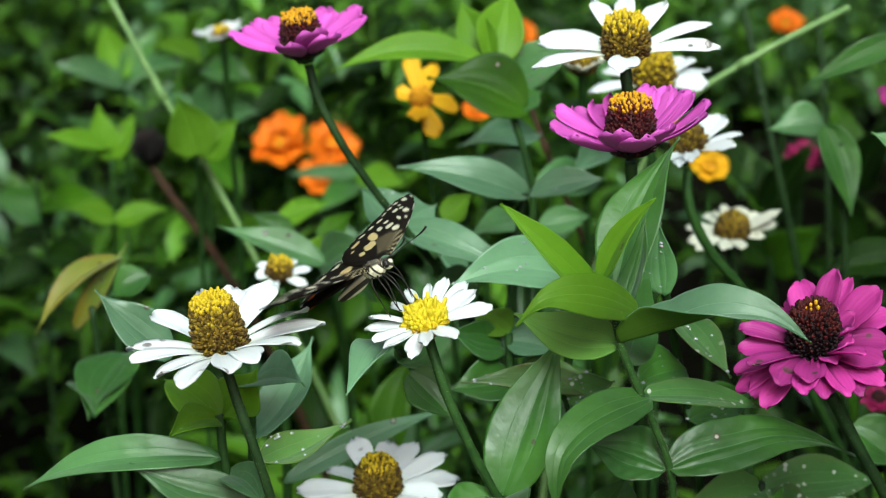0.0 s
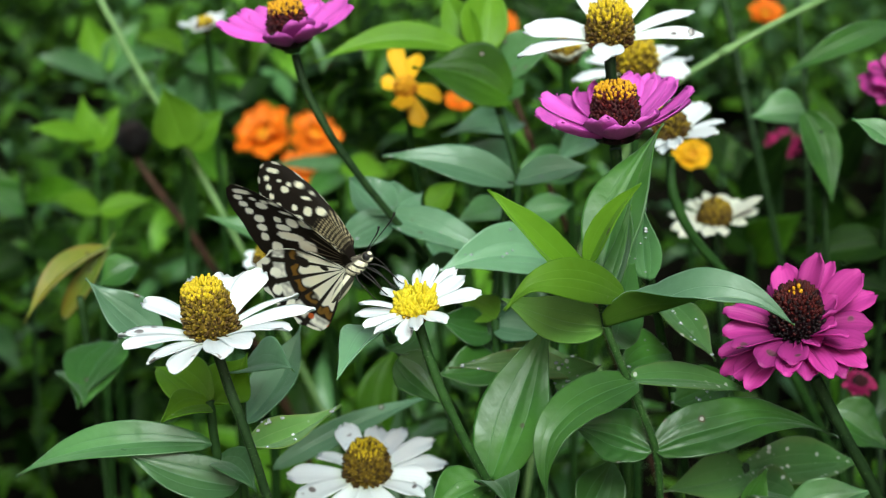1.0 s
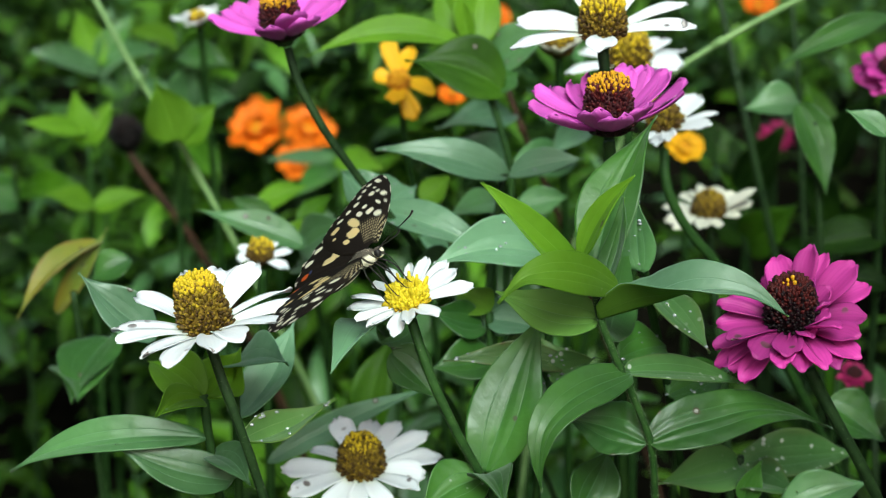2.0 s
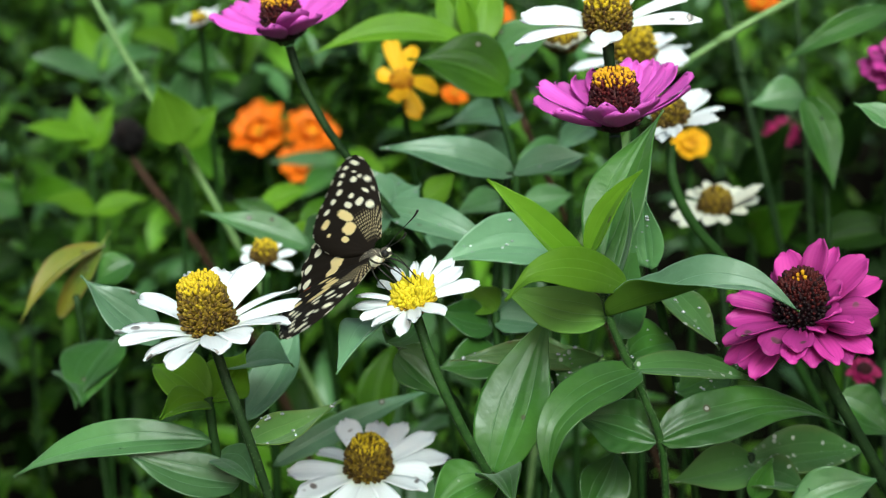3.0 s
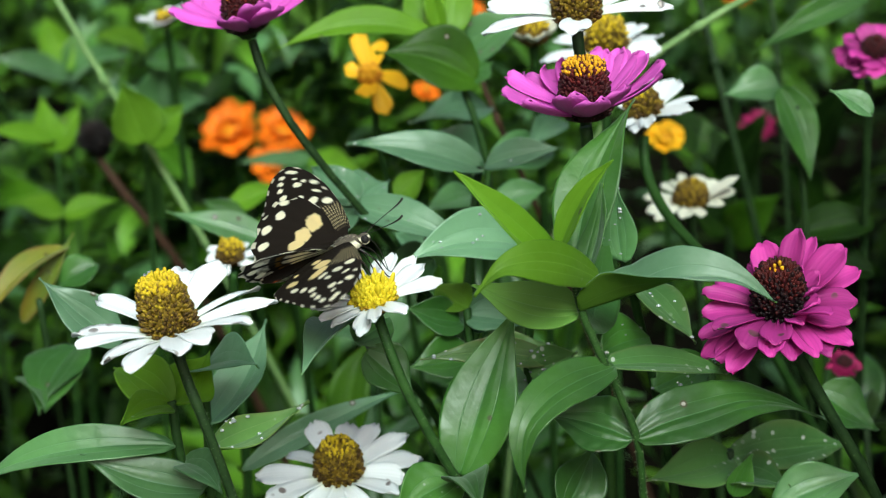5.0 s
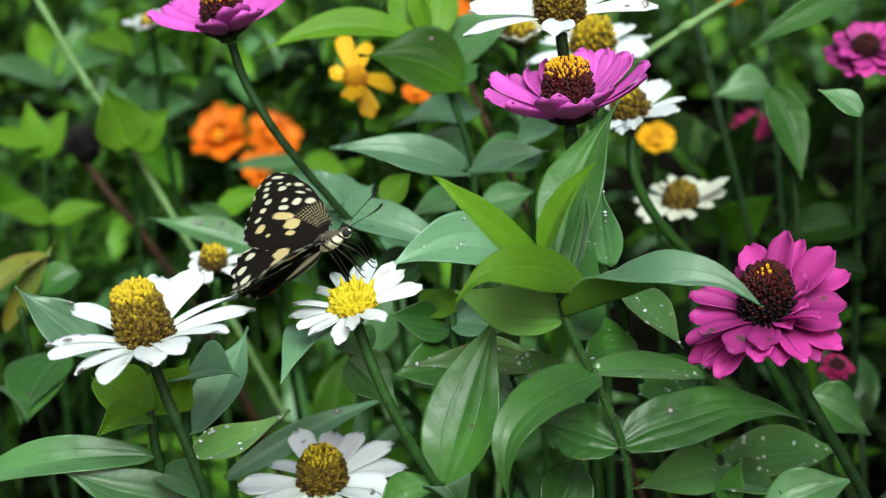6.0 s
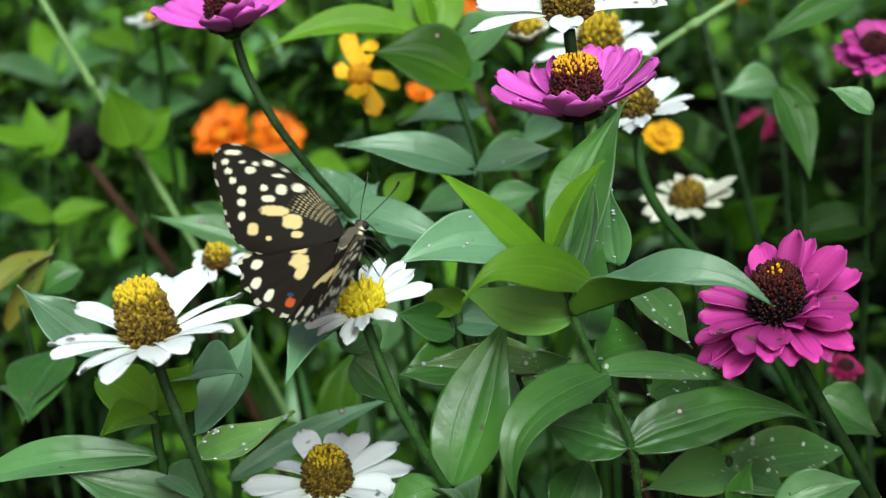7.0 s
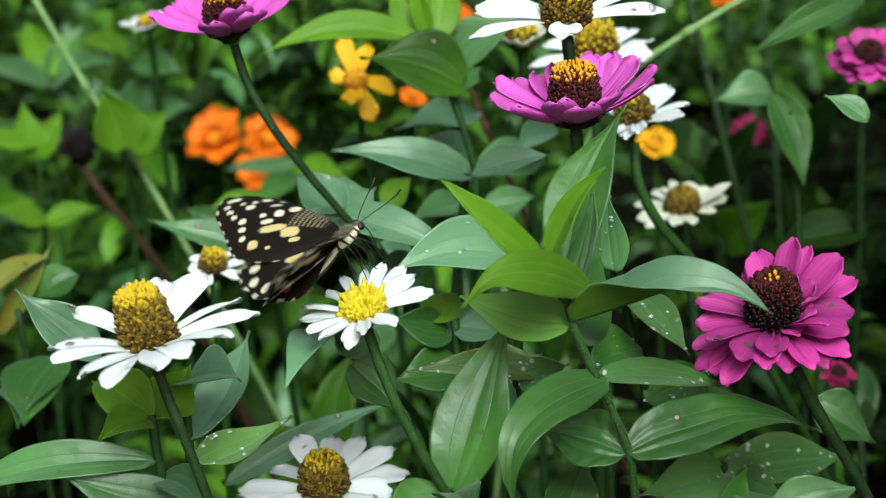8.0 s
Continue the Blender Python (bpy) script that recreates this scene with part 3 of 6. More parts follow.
# ---- ground ----
def ground_sheet():
    n = 60
    verts, faces = [], []
    xs = [math.copysign(abs(t) ** 3 * 400 + abs(t) * 2, t) for t in np.linspace(-1, 1, n + 1)]
    for y in xs:
        for x in xs:
            near = math.exp(-(x * x + y * y) / 16.0)
            z = 0.03 * noise.noise((x * 2.3, y * 2.3, 0.0)) + 0.012 * noise.noise((x * 9, y * 9, 3.0))
            verts.append((x, y + 1.0, z * near - 0.01))
    for i in range(n):
        for j in range(n):
            a = i * (n + 1) + j
            faces.append((a, a + 1, a + n + 2, a + n + 1))
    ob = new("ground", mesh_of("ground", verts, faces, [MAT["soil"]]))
    return tagged(ob, "garden soil under the plants, coloured near black for shade", "ground", kind="structure")


ground_sheet()


def flower_plant(stem_points, label, radii=(0.0017, 0.0018, 0.0019), mat="stem", hairs=0, seed=0, name="zinnia_plant", category="flower", group="zinnias in the bed"):
    way = to_ground(stem_points)
    plant = thing(name, way[-1], label, category, group)
    add_stem(plant, way, radii, mat, 48, hairs, seed)
    return plant


# ---- the flowers round the butterfly ----
def white_zinnia_tall():
    p = flower_plant([(-0.0557, 0.3741, 0.6575), (-0.0523, 0.3700, 0.6485), (-0.0486, 0.3677, 0.6383), (-0.0425, 0.3665, 0.6159)], "white zinnia with a tall brown and yellow disc, open bloom", radii=(0.0014, 0.0011, 0.0012), mat="stem_dark", hairs=500, seed=1)
    add_flower(p, (-0.0564, 0.3754, 0.6605), (-0.19, 0.0, 0.98), 14, 0.0235, 0.0080, "white", disc=(0.0061, 0.0144), seed=1, florets=0.30, droop=0.16, size=0.00080, tall=1.2, scales=1100, crown=420, notch=0.03, rays=((141, 20, 1, 0.83), (190, 23, 0.95, 0.94), (224, 28, 1, 0.66), (242, 21, 1, 0.63), (258, 16, 1, 0.83), (286, 20, 1, 0.96), (304, 20, 1, 0.85), (327, 20, 1, 1.1), (11, 8, 0.95, 0.82), (41, 5, 1, 0.59), (60, 24, 1, 0.91), (77, 17, 1, 0.74), (89, 23, 1, 0.91), (109, 19, 1, 0.71)))
    w = add_leaf(p, (-0.0485, 0.3768, 0.6268), (-0.0252, 0.3990, 0.6276), 0.0100, "curled pale green leaf beaded with rain drops", mats=("pale_leaf", "young_under"), arch=-0.12, cup=0.42, face=(0.1, -0.35, 0.93), seed=3)
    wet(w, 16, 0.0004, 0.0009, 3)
    return p


def white_zinnia_small():
    p = flower_plant([(-0.0040, 0.3857, 0.6591), (-0.0013, 0.3824, 0.6517), (0.0031, 0.3797, 0.6407), (0.0095, 0.3781, 0.6272), (0.0154, 0.3791, 0.6149), (0.0217, 0.3805, 0.5983)], "small white zinnia with a flat yellow disc, the butterfly's perch", (0.0014, 0.0011, 0.0013), mat="stem", hairs=500, seed=2)
    add_flower(p, (-0.0047, 0.3872, 0.6625), (-0.17, -0.07, 0.98), 13, 0.0150, 0.0064, "white", disc=(0.0052, 0.0050), disc_mats=("floret_lemon", "floret_lemon"), seed=2, florets=0.62, droop=0.08, size=0.0010, tall=2.6, crown=17, scales=300, rays=((178, 19, 0.82, 0.68), (185, 9, 0.89, 0.76), (217, 13, 1, 0.51), (237, 14, 1, 0.57), (256, 3, 1, 0.63), (274, 18, 1, 0.69), (298, 14, 1, 0.8), (7, 8, 1, 0.84), (34, 14, 1, 0.92), (51, 16, 1, 0.64), (72, 17, 1, 0.64), (89, 10, 1, 0.46), (108, 8, 1, 0.57), (126, 0, 1, 0.44)))
    spine_leaf(p, [(0.0164, 0.3809, 0.6153), (0.0205, 0.3860, 0.6275), (0.0254, 0.3940, 0.6394), (0.0319, 0.4040, 0.6521)], [(-0.15, -0.85, 0.5), (-0.25, -0.85, 0.5), (-0.3, -0.85, 0.45)], 0.0200, (0.10, 0.06), "broad green leaf with brown holes and scabs", peak=0.42, furrow=0.7, seed=5)
    add_leaf(p, (0.0154, 0.3791, 0.6149), (-0.0003, 0.3693, 0.6101), 0.016, arch=0.10, face=(0.0, -0.55, 0.83), mats=("leaf", "leaf_under"), seed=6)
    add_leaf(p, (0.0157, 0.3791, 0.6149), (0.0210, 0.3569, 0.6190), 0.012, arch=0.2, face=(0.0, -0.4, 0.9), mats=("leaf", "leaf_under"), seed=7)
    return p


def white_zinnia_low():
    p = flower_plant([(-0.0198, 0.4292, 0.5847), (-0.0195, 0.4245, 0.5742)], "white zinnia with scarred petals and a brown disc, low among leaves", seed=3)
    add_flower(p, (-0.0198, 0.4296, 0.5856), (0.02, -0.16, 0.98), 13, 0.0215, 0.0072, "white", disc=(0.0066, 0.0112), seed=9, florets=0.25, droop=0.10, tall=1.1, size=0.0008, scales=800, crown=220, rays=((111, 5, 1, 1.1), (83, 4, 1, 1), (64, 5, 1, 0.86), (39, 8, 1, 1), (20, 1, 1, 1.4), (356, 0, 0.8, 1.2), (318, 22, 1, 1), (132, -18, 1, 0.96), (184, 4, 0.92, 1.4), (215, 5, 1, 1.3), (246, 8, 1, 1), (269, 11, 1, 0.96), (292, 15, 1, 0.95)))
    return p


def magenta_zinnia_double():
    p = flower_plant([(0.1057, 0.4004, 0.6381), (0.1113, 0.3993, 0.6281), (0.1241, 0.3976, 0.6071), (0.1343, 0.3974, 0.5871)], "large double magenta zinnia with a dark maroon centre", (0.0018, 0.0013, 0.0015), mat="stem_dark", hairs=200, seed=4)
    add_flower(p, (0.1013, 0.4054, 0.6494), (-0.20, -0.16, 0.96), 12, 0.0200, 0.0070, "magenta", notch=0.03, disc=(0.0067, 0.0140), disc_mats=("floret_maroon", "floret_orange"), seed=4, florets=0.014, crown=330, tall=0.6, droop=0.10, cup=0.16, size=0.0009, scales=900, rays=((92, 33, 1, 1.1), (61, 56, 1, 1.1), (54, 33, 1, 0.77), (40, 26, 1, 1.2), (19, 38, 1.09, 1.4), (21, 9, 1, 1.3), (353, 7, 0.8, 1.4), (297, 35, 1, 0.87), (312, 15, 1, 1.1), (304, 5, 1, 1.2), (292, 2, 1, 1.1), (280, 8, 1, 1.1), (266, 4, 1, 0.95), (253, 13, 1, 1.1), (256, 21, 1, 1.1), (235, 15, 1, 1.3), (225, -12, 1, 1), (208, -13, 1, 1.2), (197, -14, 1, 1.1), (199, 6, 1, 1), (213, 25, 1, 0.97), (173, 7, 0.92, 1), (161, 22, 0.85, 0.96), (131, 1, 1, 0.74), (110, 0, 1, 0.56), (102, 4, 1, 0.55), (318, 46, 0.55, 0.9), (338, 58, 0.50, 0.8), (12, 52, 0.62, 0.9), (286, 30, 0.52, 0.8), (46, 62, 0.55, 0.8)))
    return p


def violet_zinnia_mid():
    p = flower_plant([(0.0513, 0.4407, 0.6893), (0.0532, 0.4413, 0.6733), (0.0551, 0.4379, 0.6534)], "violet-pink zinnia with an orange-topped maroon disc", seed=5)
    add_flower(p, (0.0511, 0.4405, 0.6938), (-0.07, 0.02, 0.99), 12, 0.0205, 0.0070, "violet", disc=(0.0066, 0.0145), disc_mats=("floret_red", "floret_orange"), seed=5, florets=0.38, calyx=0.45, tall=1.1, droop=-0.20, cup=0.16, size=0.0008, scales=800, crown=380, rays=((172, 6, 0.9167, 1.4), (146, 9, 1.03, 1.2), (128, 8, 1.03, 1.2), (220, 13, 1.03, 1.1), (115, 10, 1.03, 1.2), (252, 22, 1.03, 1.4), (270, 17, 1.03, 1.4), (292, 22, 1.03, 1.4), (360, 12, 0.8858, 1.4), (3, 21, 1.0609, 1.4), (28, 23, 1.03, 1.4), (45, 20, 1.03, 1.2), (58, 21, 1.03, 1.1), (70, 21, 1.03, 1.1), (100, 14, 1.03, 1.1)))
    return p


def white_zinnia_high():
    p = flower_plant([(0.0507, 0.4651, 0.7095), (0.0516, 0.4638, 0.7016), (0.0554, 0.4666, 0.6686)], "white zinnia with a tall yellow disc, high in the bed", mat="stem_dark", seed=6)
    add_flower(p, (0.0505, 0.4649, 0.7140), (-0.08, -0.06, 0.99), 12, 0.0235, 0.0075, "white", disc=(0.0063, 0.0105), seed=6, florets=0.5, droop=0.16, size=0.0009, scales=700, crown=240, rays=((143, 12, 1, 0.87), (175, 17, 0.94, 1.1), (194, 4, 1, 1.1), (112, 32, 1, 0.84), (266, 16, 1, 1.1), (58, 24, 1, 0.98), (21, 16, 1, 1), (354, 9, 0.96, 1.1), (86, 30, 1, 0.84)))
    return p


def violet_zinnia_high():
    p = flower_plant([(-0.0448, 0.4936, 0.6998), (-0.0415, 0.4911, 0.6892), (-0.0340, 0.4891, 0.6751), (-0.0237, 0.4898, 0.6592), (-0.0153, 0.4920, 0.6471), (0.0011, 0.5002, 0.6213)], "violet-pink zinnia with a maroon disc on a long dark stem", (0.0014, 0.0011, 0.0012), mat="stem_dark", hairs=300, seed=7)
    add_flower(p, (-0.0462, 0.4952, 0.7035), (-0.16, 0.0, 0.98), 12, 0.0195, 0.0075, "violet", disc=(0.0060, 0.0120), disc_mats=("floret_red", "floret_orange"), seed=7, florets=0.40, tall=1.1, droop=-0.20, cup=0.16, size=0.0008, scales=700, crown=360, rays=((184, 14, 0.9888, 1.2), (155, 10, 1.03, 1.1), (136, 9, 1.03, 1.1), (125, 10, 1.03, 1.2), (113, 5, 1.03, 1), (267, 15, 1.03, 1.1), (292, 22, 1.03, 1.4), (304, 14, 1.03, 1.4), (61, 8, 1.03, 1.4), (76, 8, 1.03, 1.2), (38, 14, 1.03, 1.2), (12, 11, 0.9579, 1.4)))
    return p


def white_zinnia_turned():
    p = flower_plant([(0.0790, 0.5188, 0.6581), (0.0796, 0.5143, 0.6481), (0.0859, 0.5126, 0.6344), (0.1016, 0.5139, 0.6151), (0.1181, 0.5203, 0.5925)], "white zinnia turned aside with a brown disc", mat="stem", seed=8)
    add_flower(p, (0.0798, 0.5215, 0.6643), (-0.34, 0.0, 0.94), 12, 0.0175, 0.0080, "white", disc=(0.0050, 0.0085), seed=8, florets=0.3, droop=0.08, size=0.0011, rays=((43, 10, 1, 1.2), (357, 1, 0.85, 1.1), (311, 8, 1, 0.73), (240, 17, 1, 0.62), (253, 11, 1, 0.69), (269, 11, 1, 0.67), (109, 4, 1, 0.75), (71, 27, 1, 0.84)))
    return p


def white_zinnia_behind():
    p = flower_plant([(0.0696, 0.5601, 0.6698), (0.0710, 0.5588, 0.6544)], "white zinnia with a yellow disc behind taller flowers", seed=9)
    add_flower(p, (0.0726, 0.5761, 0.6687), (-0.05, -0.06, 0.98), 11, 0.0245, 0.0115, "white", disc=(0.0068, 0.0115), seed=19, florets=0.85, droop=0.06, size=0.0011, rays=((179, -7, 0.78, 1.3), (37, -1, 1, 0.99), (59, 2, 1, 1.1), (79, 4, 1, 0.81), (100, 5, 1, 0.81), (352, 2, 0.64, 1.1), (125, -5, 1, 0.81)))
    return p


def faded_zinnia():
    p = flower_plant([(0.1085, 0.5903, 0.6023), (0.1107, 0.5884, 0.5858), (0.1146, 0.5831, 0.5615)], "faded cream zinnia with a brown centre and withered edge", mat="stem_dark", seed=10)
    add_flower(p, (0.1085, 0.5912, 0.6043), (0.02, -0.20, 0.97), 16, 0.0165, 0.0050, "cream", disc=(0.0056, 0.0075), disc_mats=("floret_brown", "floret_brown"), seed=10, florets=0.12, droop=0.06, size=0.0011, rays=((149, -17, 1, 1.4), (182, -17, 0.91, 1.4), (218, 1, 1, 1), (113, -9, 1, 1.1), (103, -5, 1, 1), (94, 2, 1, 0.98), (74, 0, 1, 1.4), (50, 5, 1, 1.3), (9, 32, 1.09, 1.4), (19, 3, 1, 1.4), (348, 3, 0.59, 1.4), (275, 20, 1, 0.98), (254, 18, 1, 1.2)))
    return p


def white_zinnia_hidden():
    p = flower_plant([(-0.0582, 0.5178, 0.6116), (-0.0583, 0.5203, 0.5925)], "white zinnia with a yellow disc half hidden behind another bloom", seed=11)
    add_flower(p, (-0.0588, 0.5194, 0.6151), (0.10, 0.05, 0.98), 10, 0.0105, 0.0062, "white", 4, 8, disc=(0.0036, 0.0060), spin=0, seed=11, florets=0.6, droop=0.16, size=0.0009, rays=((14, 24, 1.0, 1.0), (-28, 2, 0.9, 0.9), (150, 25, 0.7, 1.0), (190, 5, 0.6, 1.0), (70, 30, 0.8, 1.0), (250, -30, 0.6, 0.8)))
    return p


def pale_bud():
    p = flower_plant([(0.0487, 0.6063, 0.6628), (0.0505, 0.6097, 0.6458)], "half-open pale green zinnia bud", seed=12)
    add_flower(p, (0.0482, 0.6073, 0.6652), (0.0, -0.15, 0.98), 11, 0.0105, 0.0062, "cream", 35, 8, disc=(0.0055, 0.0060), disc_mats=("floret_brown", "floret_yellow"), seed=12, florets=0.5, droop=-0.1, size=0.0011)
    return p


def far_white():
    p = flower_plant([(-0.1132, 0.7741, 0.6218), (-0.1132, 0.7834, 0.5935)], "small white bloom among leaves", seed=13)
    add_flower(p, (-0.1137, 0.7752, 0.6243), (-0.2, -0.05, 0.97), 9, 0.0115, 0.0072, "white", 25, 9, disc=(0.0030, 0.003), seed=13, florets=0.5, droop=0.1, size=0.0016)
    return p


def yellow_cosmos():
    way = to_ground([(-0.0117, 0.6247, 0.6438), (-0.0111, 0.6223, 0.6250), (-0.0056, 0.6289, 0.5906)])
    p = thing("cosmos_plant", way[-1], "yellow cosmos flower with loose, twisted petals", "flower", "cosmos in the bed")
    add_stem(p, way, (0.0012, 0.0016, 0.002), "stem", 30)
    add_flower(p, (-0.0127, 0.6224, 0.6458), (-0.15, -0.55, 0.82), 7, 0.0170, 0.0085, "yellow", disc=(0.0030, 0.0030), disc_mats=("floret_orange", "floret_orange"), seed=14, florets=0.7, droop=0.0, size=0.0012, notch=0.06, rays=((107, 37, 1.02, 0.9), (80, -4, 1, 0.95), (163, 20, 0.53, 0.95), (269, 29, 1, 0.95), (291, -17, 1, 0.84), (14, -40, 1, 0.95)))
    return p


def orange_cosmos(at, axis, base, size, seed, label, mat="orange"):
    p = thing("cosmos_plant", base, label, "flower", "cosmos in the bed")
    add_stem(p, [at, Vector(at) + Vector((0.01, 0.01, -0.12)), base], (0.0012, 0.0016, 0.002), "stem", 20)
    add_flower(p, at, axis, 8, size, size * 0.75, mat, 24, 10, rows=((0, 1.0), (34, 0.6)), disc=(0.0032 * size / 0.02, 0.004 * size / 0.02), disc_mats=("floret_orange", "floret_orange"), spin=9 * seed, seed=seed, florets=0.6, droop=-0.05, cup=0.2, notch=0.10, size=0.0011)
    return p


def crimson_zinnia(at, axis, size, seed, label, mat="crimson"):
    p = flower_plant([Vector(at) + Vector((0, 0.004, -0.012)), Vector(at) + Vector((0.008, 0.01, -0.10))], label, mat="stem_dark", seed=seed)
    add_flower(p, at, axis, 12, size, size * 0.55, mat, 8, 12, rows=((-6, 1.0), (16, 0.85)), disc=(size * 0.32, size * 0.4), disc_mats=("floret_red", "floret_orange"), seed=seed, florets=0.0, size=0.0010)
    return p


def seed_head():
    way = to_ground([(-0.1710, 0.8711, 0.5199), (-0.1586, 0.8639, 0.5040), (-0.1412, 0.8592, 0.4811), (-0.1182, 0.8574, 0.4402)])
    p = thing("seed_head", way[-1], "dry black seed head on a brown stem", "flower")
    add_stem(p, way, (0.0022, 0.0026, 0.0035), "stem_brown", 30)
    head = part("cone", lathe("cone", [(0.003, -0.008), (0.0065, -0.005), (0.0076, 0.001), (0.0065, 0.008), (0.003, 0.011)], MAT["dark_scale"], 16, 0.05, 3), p, "black dried cone", axis_pose(Vector((-0.1716, 0.8743, 0.5272)) - p.location, (-0.25, -0.1, 1)))
    part("scale_cover", dome_mesh("scale_cover", 0.0076, 0.011, 150, "dark_scale", 0.0018, 0, 1, 1.4, 3), head)
    return p


white_zinnia_tall()
PERCH = white_zinnia_small()
white_zinnia_low()
magenta_zinnia_double()
violet_zinnia_mid()
white_zinnia_high()
violet_zinnia_high()
white_zinnia_turned()
white_zinnia_behind()
faded_zinnia()
white_zinnia_hidden()
pale_bud()
far_white()
yellow_cosmos()
orange_cosmos((-0.1109, 0.9986, 0.4867), (-0.2, -0.55, 0.8), (-0.10, 1.05, 0.0), 0.0205, 21, "orange cosmos flower with ruffled petals")
orange_cosmos((-0.0827, 1.0171, 0.4792), (0.25, -0.5, 0.8), (-0.07, 1.08, 0.0), 0.0195, 22, "orange cosmos flower with ruffled petals")
orange_cosmos((-0.0840, 0.9909, 0.4695), (0.0, -0.7, 0.6), (-0.08, 1.04, 0.0), 0.017, 23, "orange cosmos flower, drooping and half hidden by a leaf")
orange_cosmos((0.1169, 0.7138, 0.5848), (0.1, -0.7, 0.7), (0.13, 0.78, 0.0), 0.0095, 24, "small yellow-orange cosmos flower behind the zinnias", "yellow")
orange_cosmos((0.2165, 1.0716, 0.5523), (0.0, -0.6, 0.8), (0.22, 1.1, 0.0), 0.012, 25, "small orange cosmos flower behind the zinnias")
orange_cosmos((0.0410, 1.0681, 0.5444), (0.2, -0.6, 0.8), (0.05, 1.12, 0.0), 0.011, 26, "small orange cosmos flower behind the zinnias")
orange_cosmos((-0.2168, 1.2438, 0.4475), (0.0, -0.7, 0.7), (-0.22, 1.3, 0.0), 0.006, 27, "small orange cosmos bud among the leaves")
orange_cosmos((0.0105, 0.8568, 0.5618), (0.0, -0.7, 0.7), (0.01, 0.92, 0.0), 0.007, 28, "small orange cosmos flower half hidden by a leaf")
crimson_zinnia((0.2000, 0.8955, 0.5256), (0.1, -0.3, 0.95), 0.0105, 31, "crimson zinnia, drooping among the stems")
crimson_zinnia((0.1742, 0.5948, 0.6615), (-0.1, -0.4, 0.9), 0.0135, 32, "magenta zinnia at the edge of the bed", "magenta")
crimson_zinnia((0.1613, 0.5480, 0.5564), (0.0, -0.3, 0.95), 0.0055, 33, "small crimson zinnia in the shade", "crimson")
seed_head()


# ---- the leafy shoot beside the perch ----
def leafy_shoot():
    way = to_ground([(0.0434, 0.3848, 0.6693), (0.0462, 0.3833, 0.6587), (0.0515, 0.3824, 0.6468), (0.0560, 0.3823, 0.6367), (0.0605, 0.3815, 0.6252), (0.0635, 0.3830, 0.6039)])
    p = thing("zinnia_shoot", way[-1], "young zinnia shoot with fresh bright green leaves in pairs", "plant", "zinnias in the bed")
    add_stem(p, way, (0.0011, 0.0010, 0.0012), "stem", 40, 1400, 21)
    young = ("young", "young_under")
    add_leaf(p, (0.0433, 0.3848, 0.6693), (0.0135, 0.3802, 0.7007), 0.0120, mats=young, arch=0.03, face=(0.45, -0.5, 0.75), cup=0.28, seed=31, peak=0.42)
    add_leaf(p, (0.0437, 0.3916, 0.6674), (0.0631, 0.4317, 0.7009), 0.0165, mats=("leaf", "leaf_under"), arch=0.02, face=(-0.45, -0.75, 0.4), cup=0.12, seed=32, peak=0.42)
    spine_leaf(p, [(0.0393, 0.3815, 0.6798), (0.0422, 0.3810, 0.6882), (0.0459, 0.3800, 0.6960), (0.0512, 0.3790, 0.7034)], [(-0.5, -0.75, 0.4), (-0.6, -0.7, 0.4), (-0.7, -0.5, 0.6)], 0.0078, (0.35, 0.3), mats=young, peak=0.40, seed=33)
    add_leaf(p, (0.0459, 0.3875, 0.6680), (0.0514, 0.3992, 0.6893), 0.0085, mats=("leaf", "young_under"), arch=-0.05, face=(-0.75, -0.6, 0.2), cup=0.2, seed=34)
    spine_leaf(p, [(0.0499, 0.3845, 0.6692), (0.0405, 0.3750, 0.6777), (0.0306, 0.3670, 0.6824), (0.0233, 0.3630, 0.6821), (0.0175, 0.3620, 0.6756)], [(0.05, -0.85, 0.50), (0.0, -0.80, 0.60), (-0.2, -0.65, 0.75), (-0.5, -0.45, 0.75)], 0.0112, (-0.10, 0.12), mats=("young", "young_under"), peak=0.32, furrow=0.6, seed=35)
    spine_leaf(p, [(0.0452, 0.3862, 0.6601), (0.0362, 0.3880, 0.6601), (0.0273, 0.3920, 0.6609), (0.0184, 0.3970, 0.6622)], [(0.0, -0.60, 0.80), (0.0, -0.62, 0.78), (-0.1, -0.6, 0.8)], 0.0150, (0.12, 0.06), mats=("leaf_under", "leaf_under"), peak=0.36, furrow=1.3, seed=36)
    spine_leaf(p, [(0.0449, 0.3826, 0.6619), (0.0521, 0.3800, 0.6658), (0.0594, 0.3770, 0.6701), (0.0694, 0.3740, 0.6748), (0.0811, 0.3720, 0.6747), (0.0915, 0.3705, 0.6690)], [(0.15, 0.30, 1.0), (0.1, 0.20, 0.98), (0.1, -0.30, 0.9), (0.1, -0.5, 0.85)], 0.0195, (0.75, 0.08), mats=("sheen_pale", "young_under"), peak=0.40, furrow=0.7, seed=37)
    add_leaf(p, (0.0470, 0.3848, 0.6571), (0.0580, 0.4307, 0.6619), 0.020, mats=("leaf", "leaf_under"), arch=-0.1, face=(0.4, -0.8, 0.4), seed=38)
    spine_leaf(p, [(0.0541, 0.3822, 0.6459), (0.0435, 0.3740, 0.6462), (0.0352, 0.3660, 0.6450), (0.0301, 0.3600, 0.6411), (0.0288, 0.3570, 0.6339), (0.0298, 0.3560, 0.6251)], [(-0.1, -0.55, 0.8), (-0.2, -0.6, 0.75), (-0.35, -0.75, 0.5), (-0.35, -0.9, 0.2)], 0.0132, (0.10, 0.16), peak=0.24, furrow=0.8, seed=39)
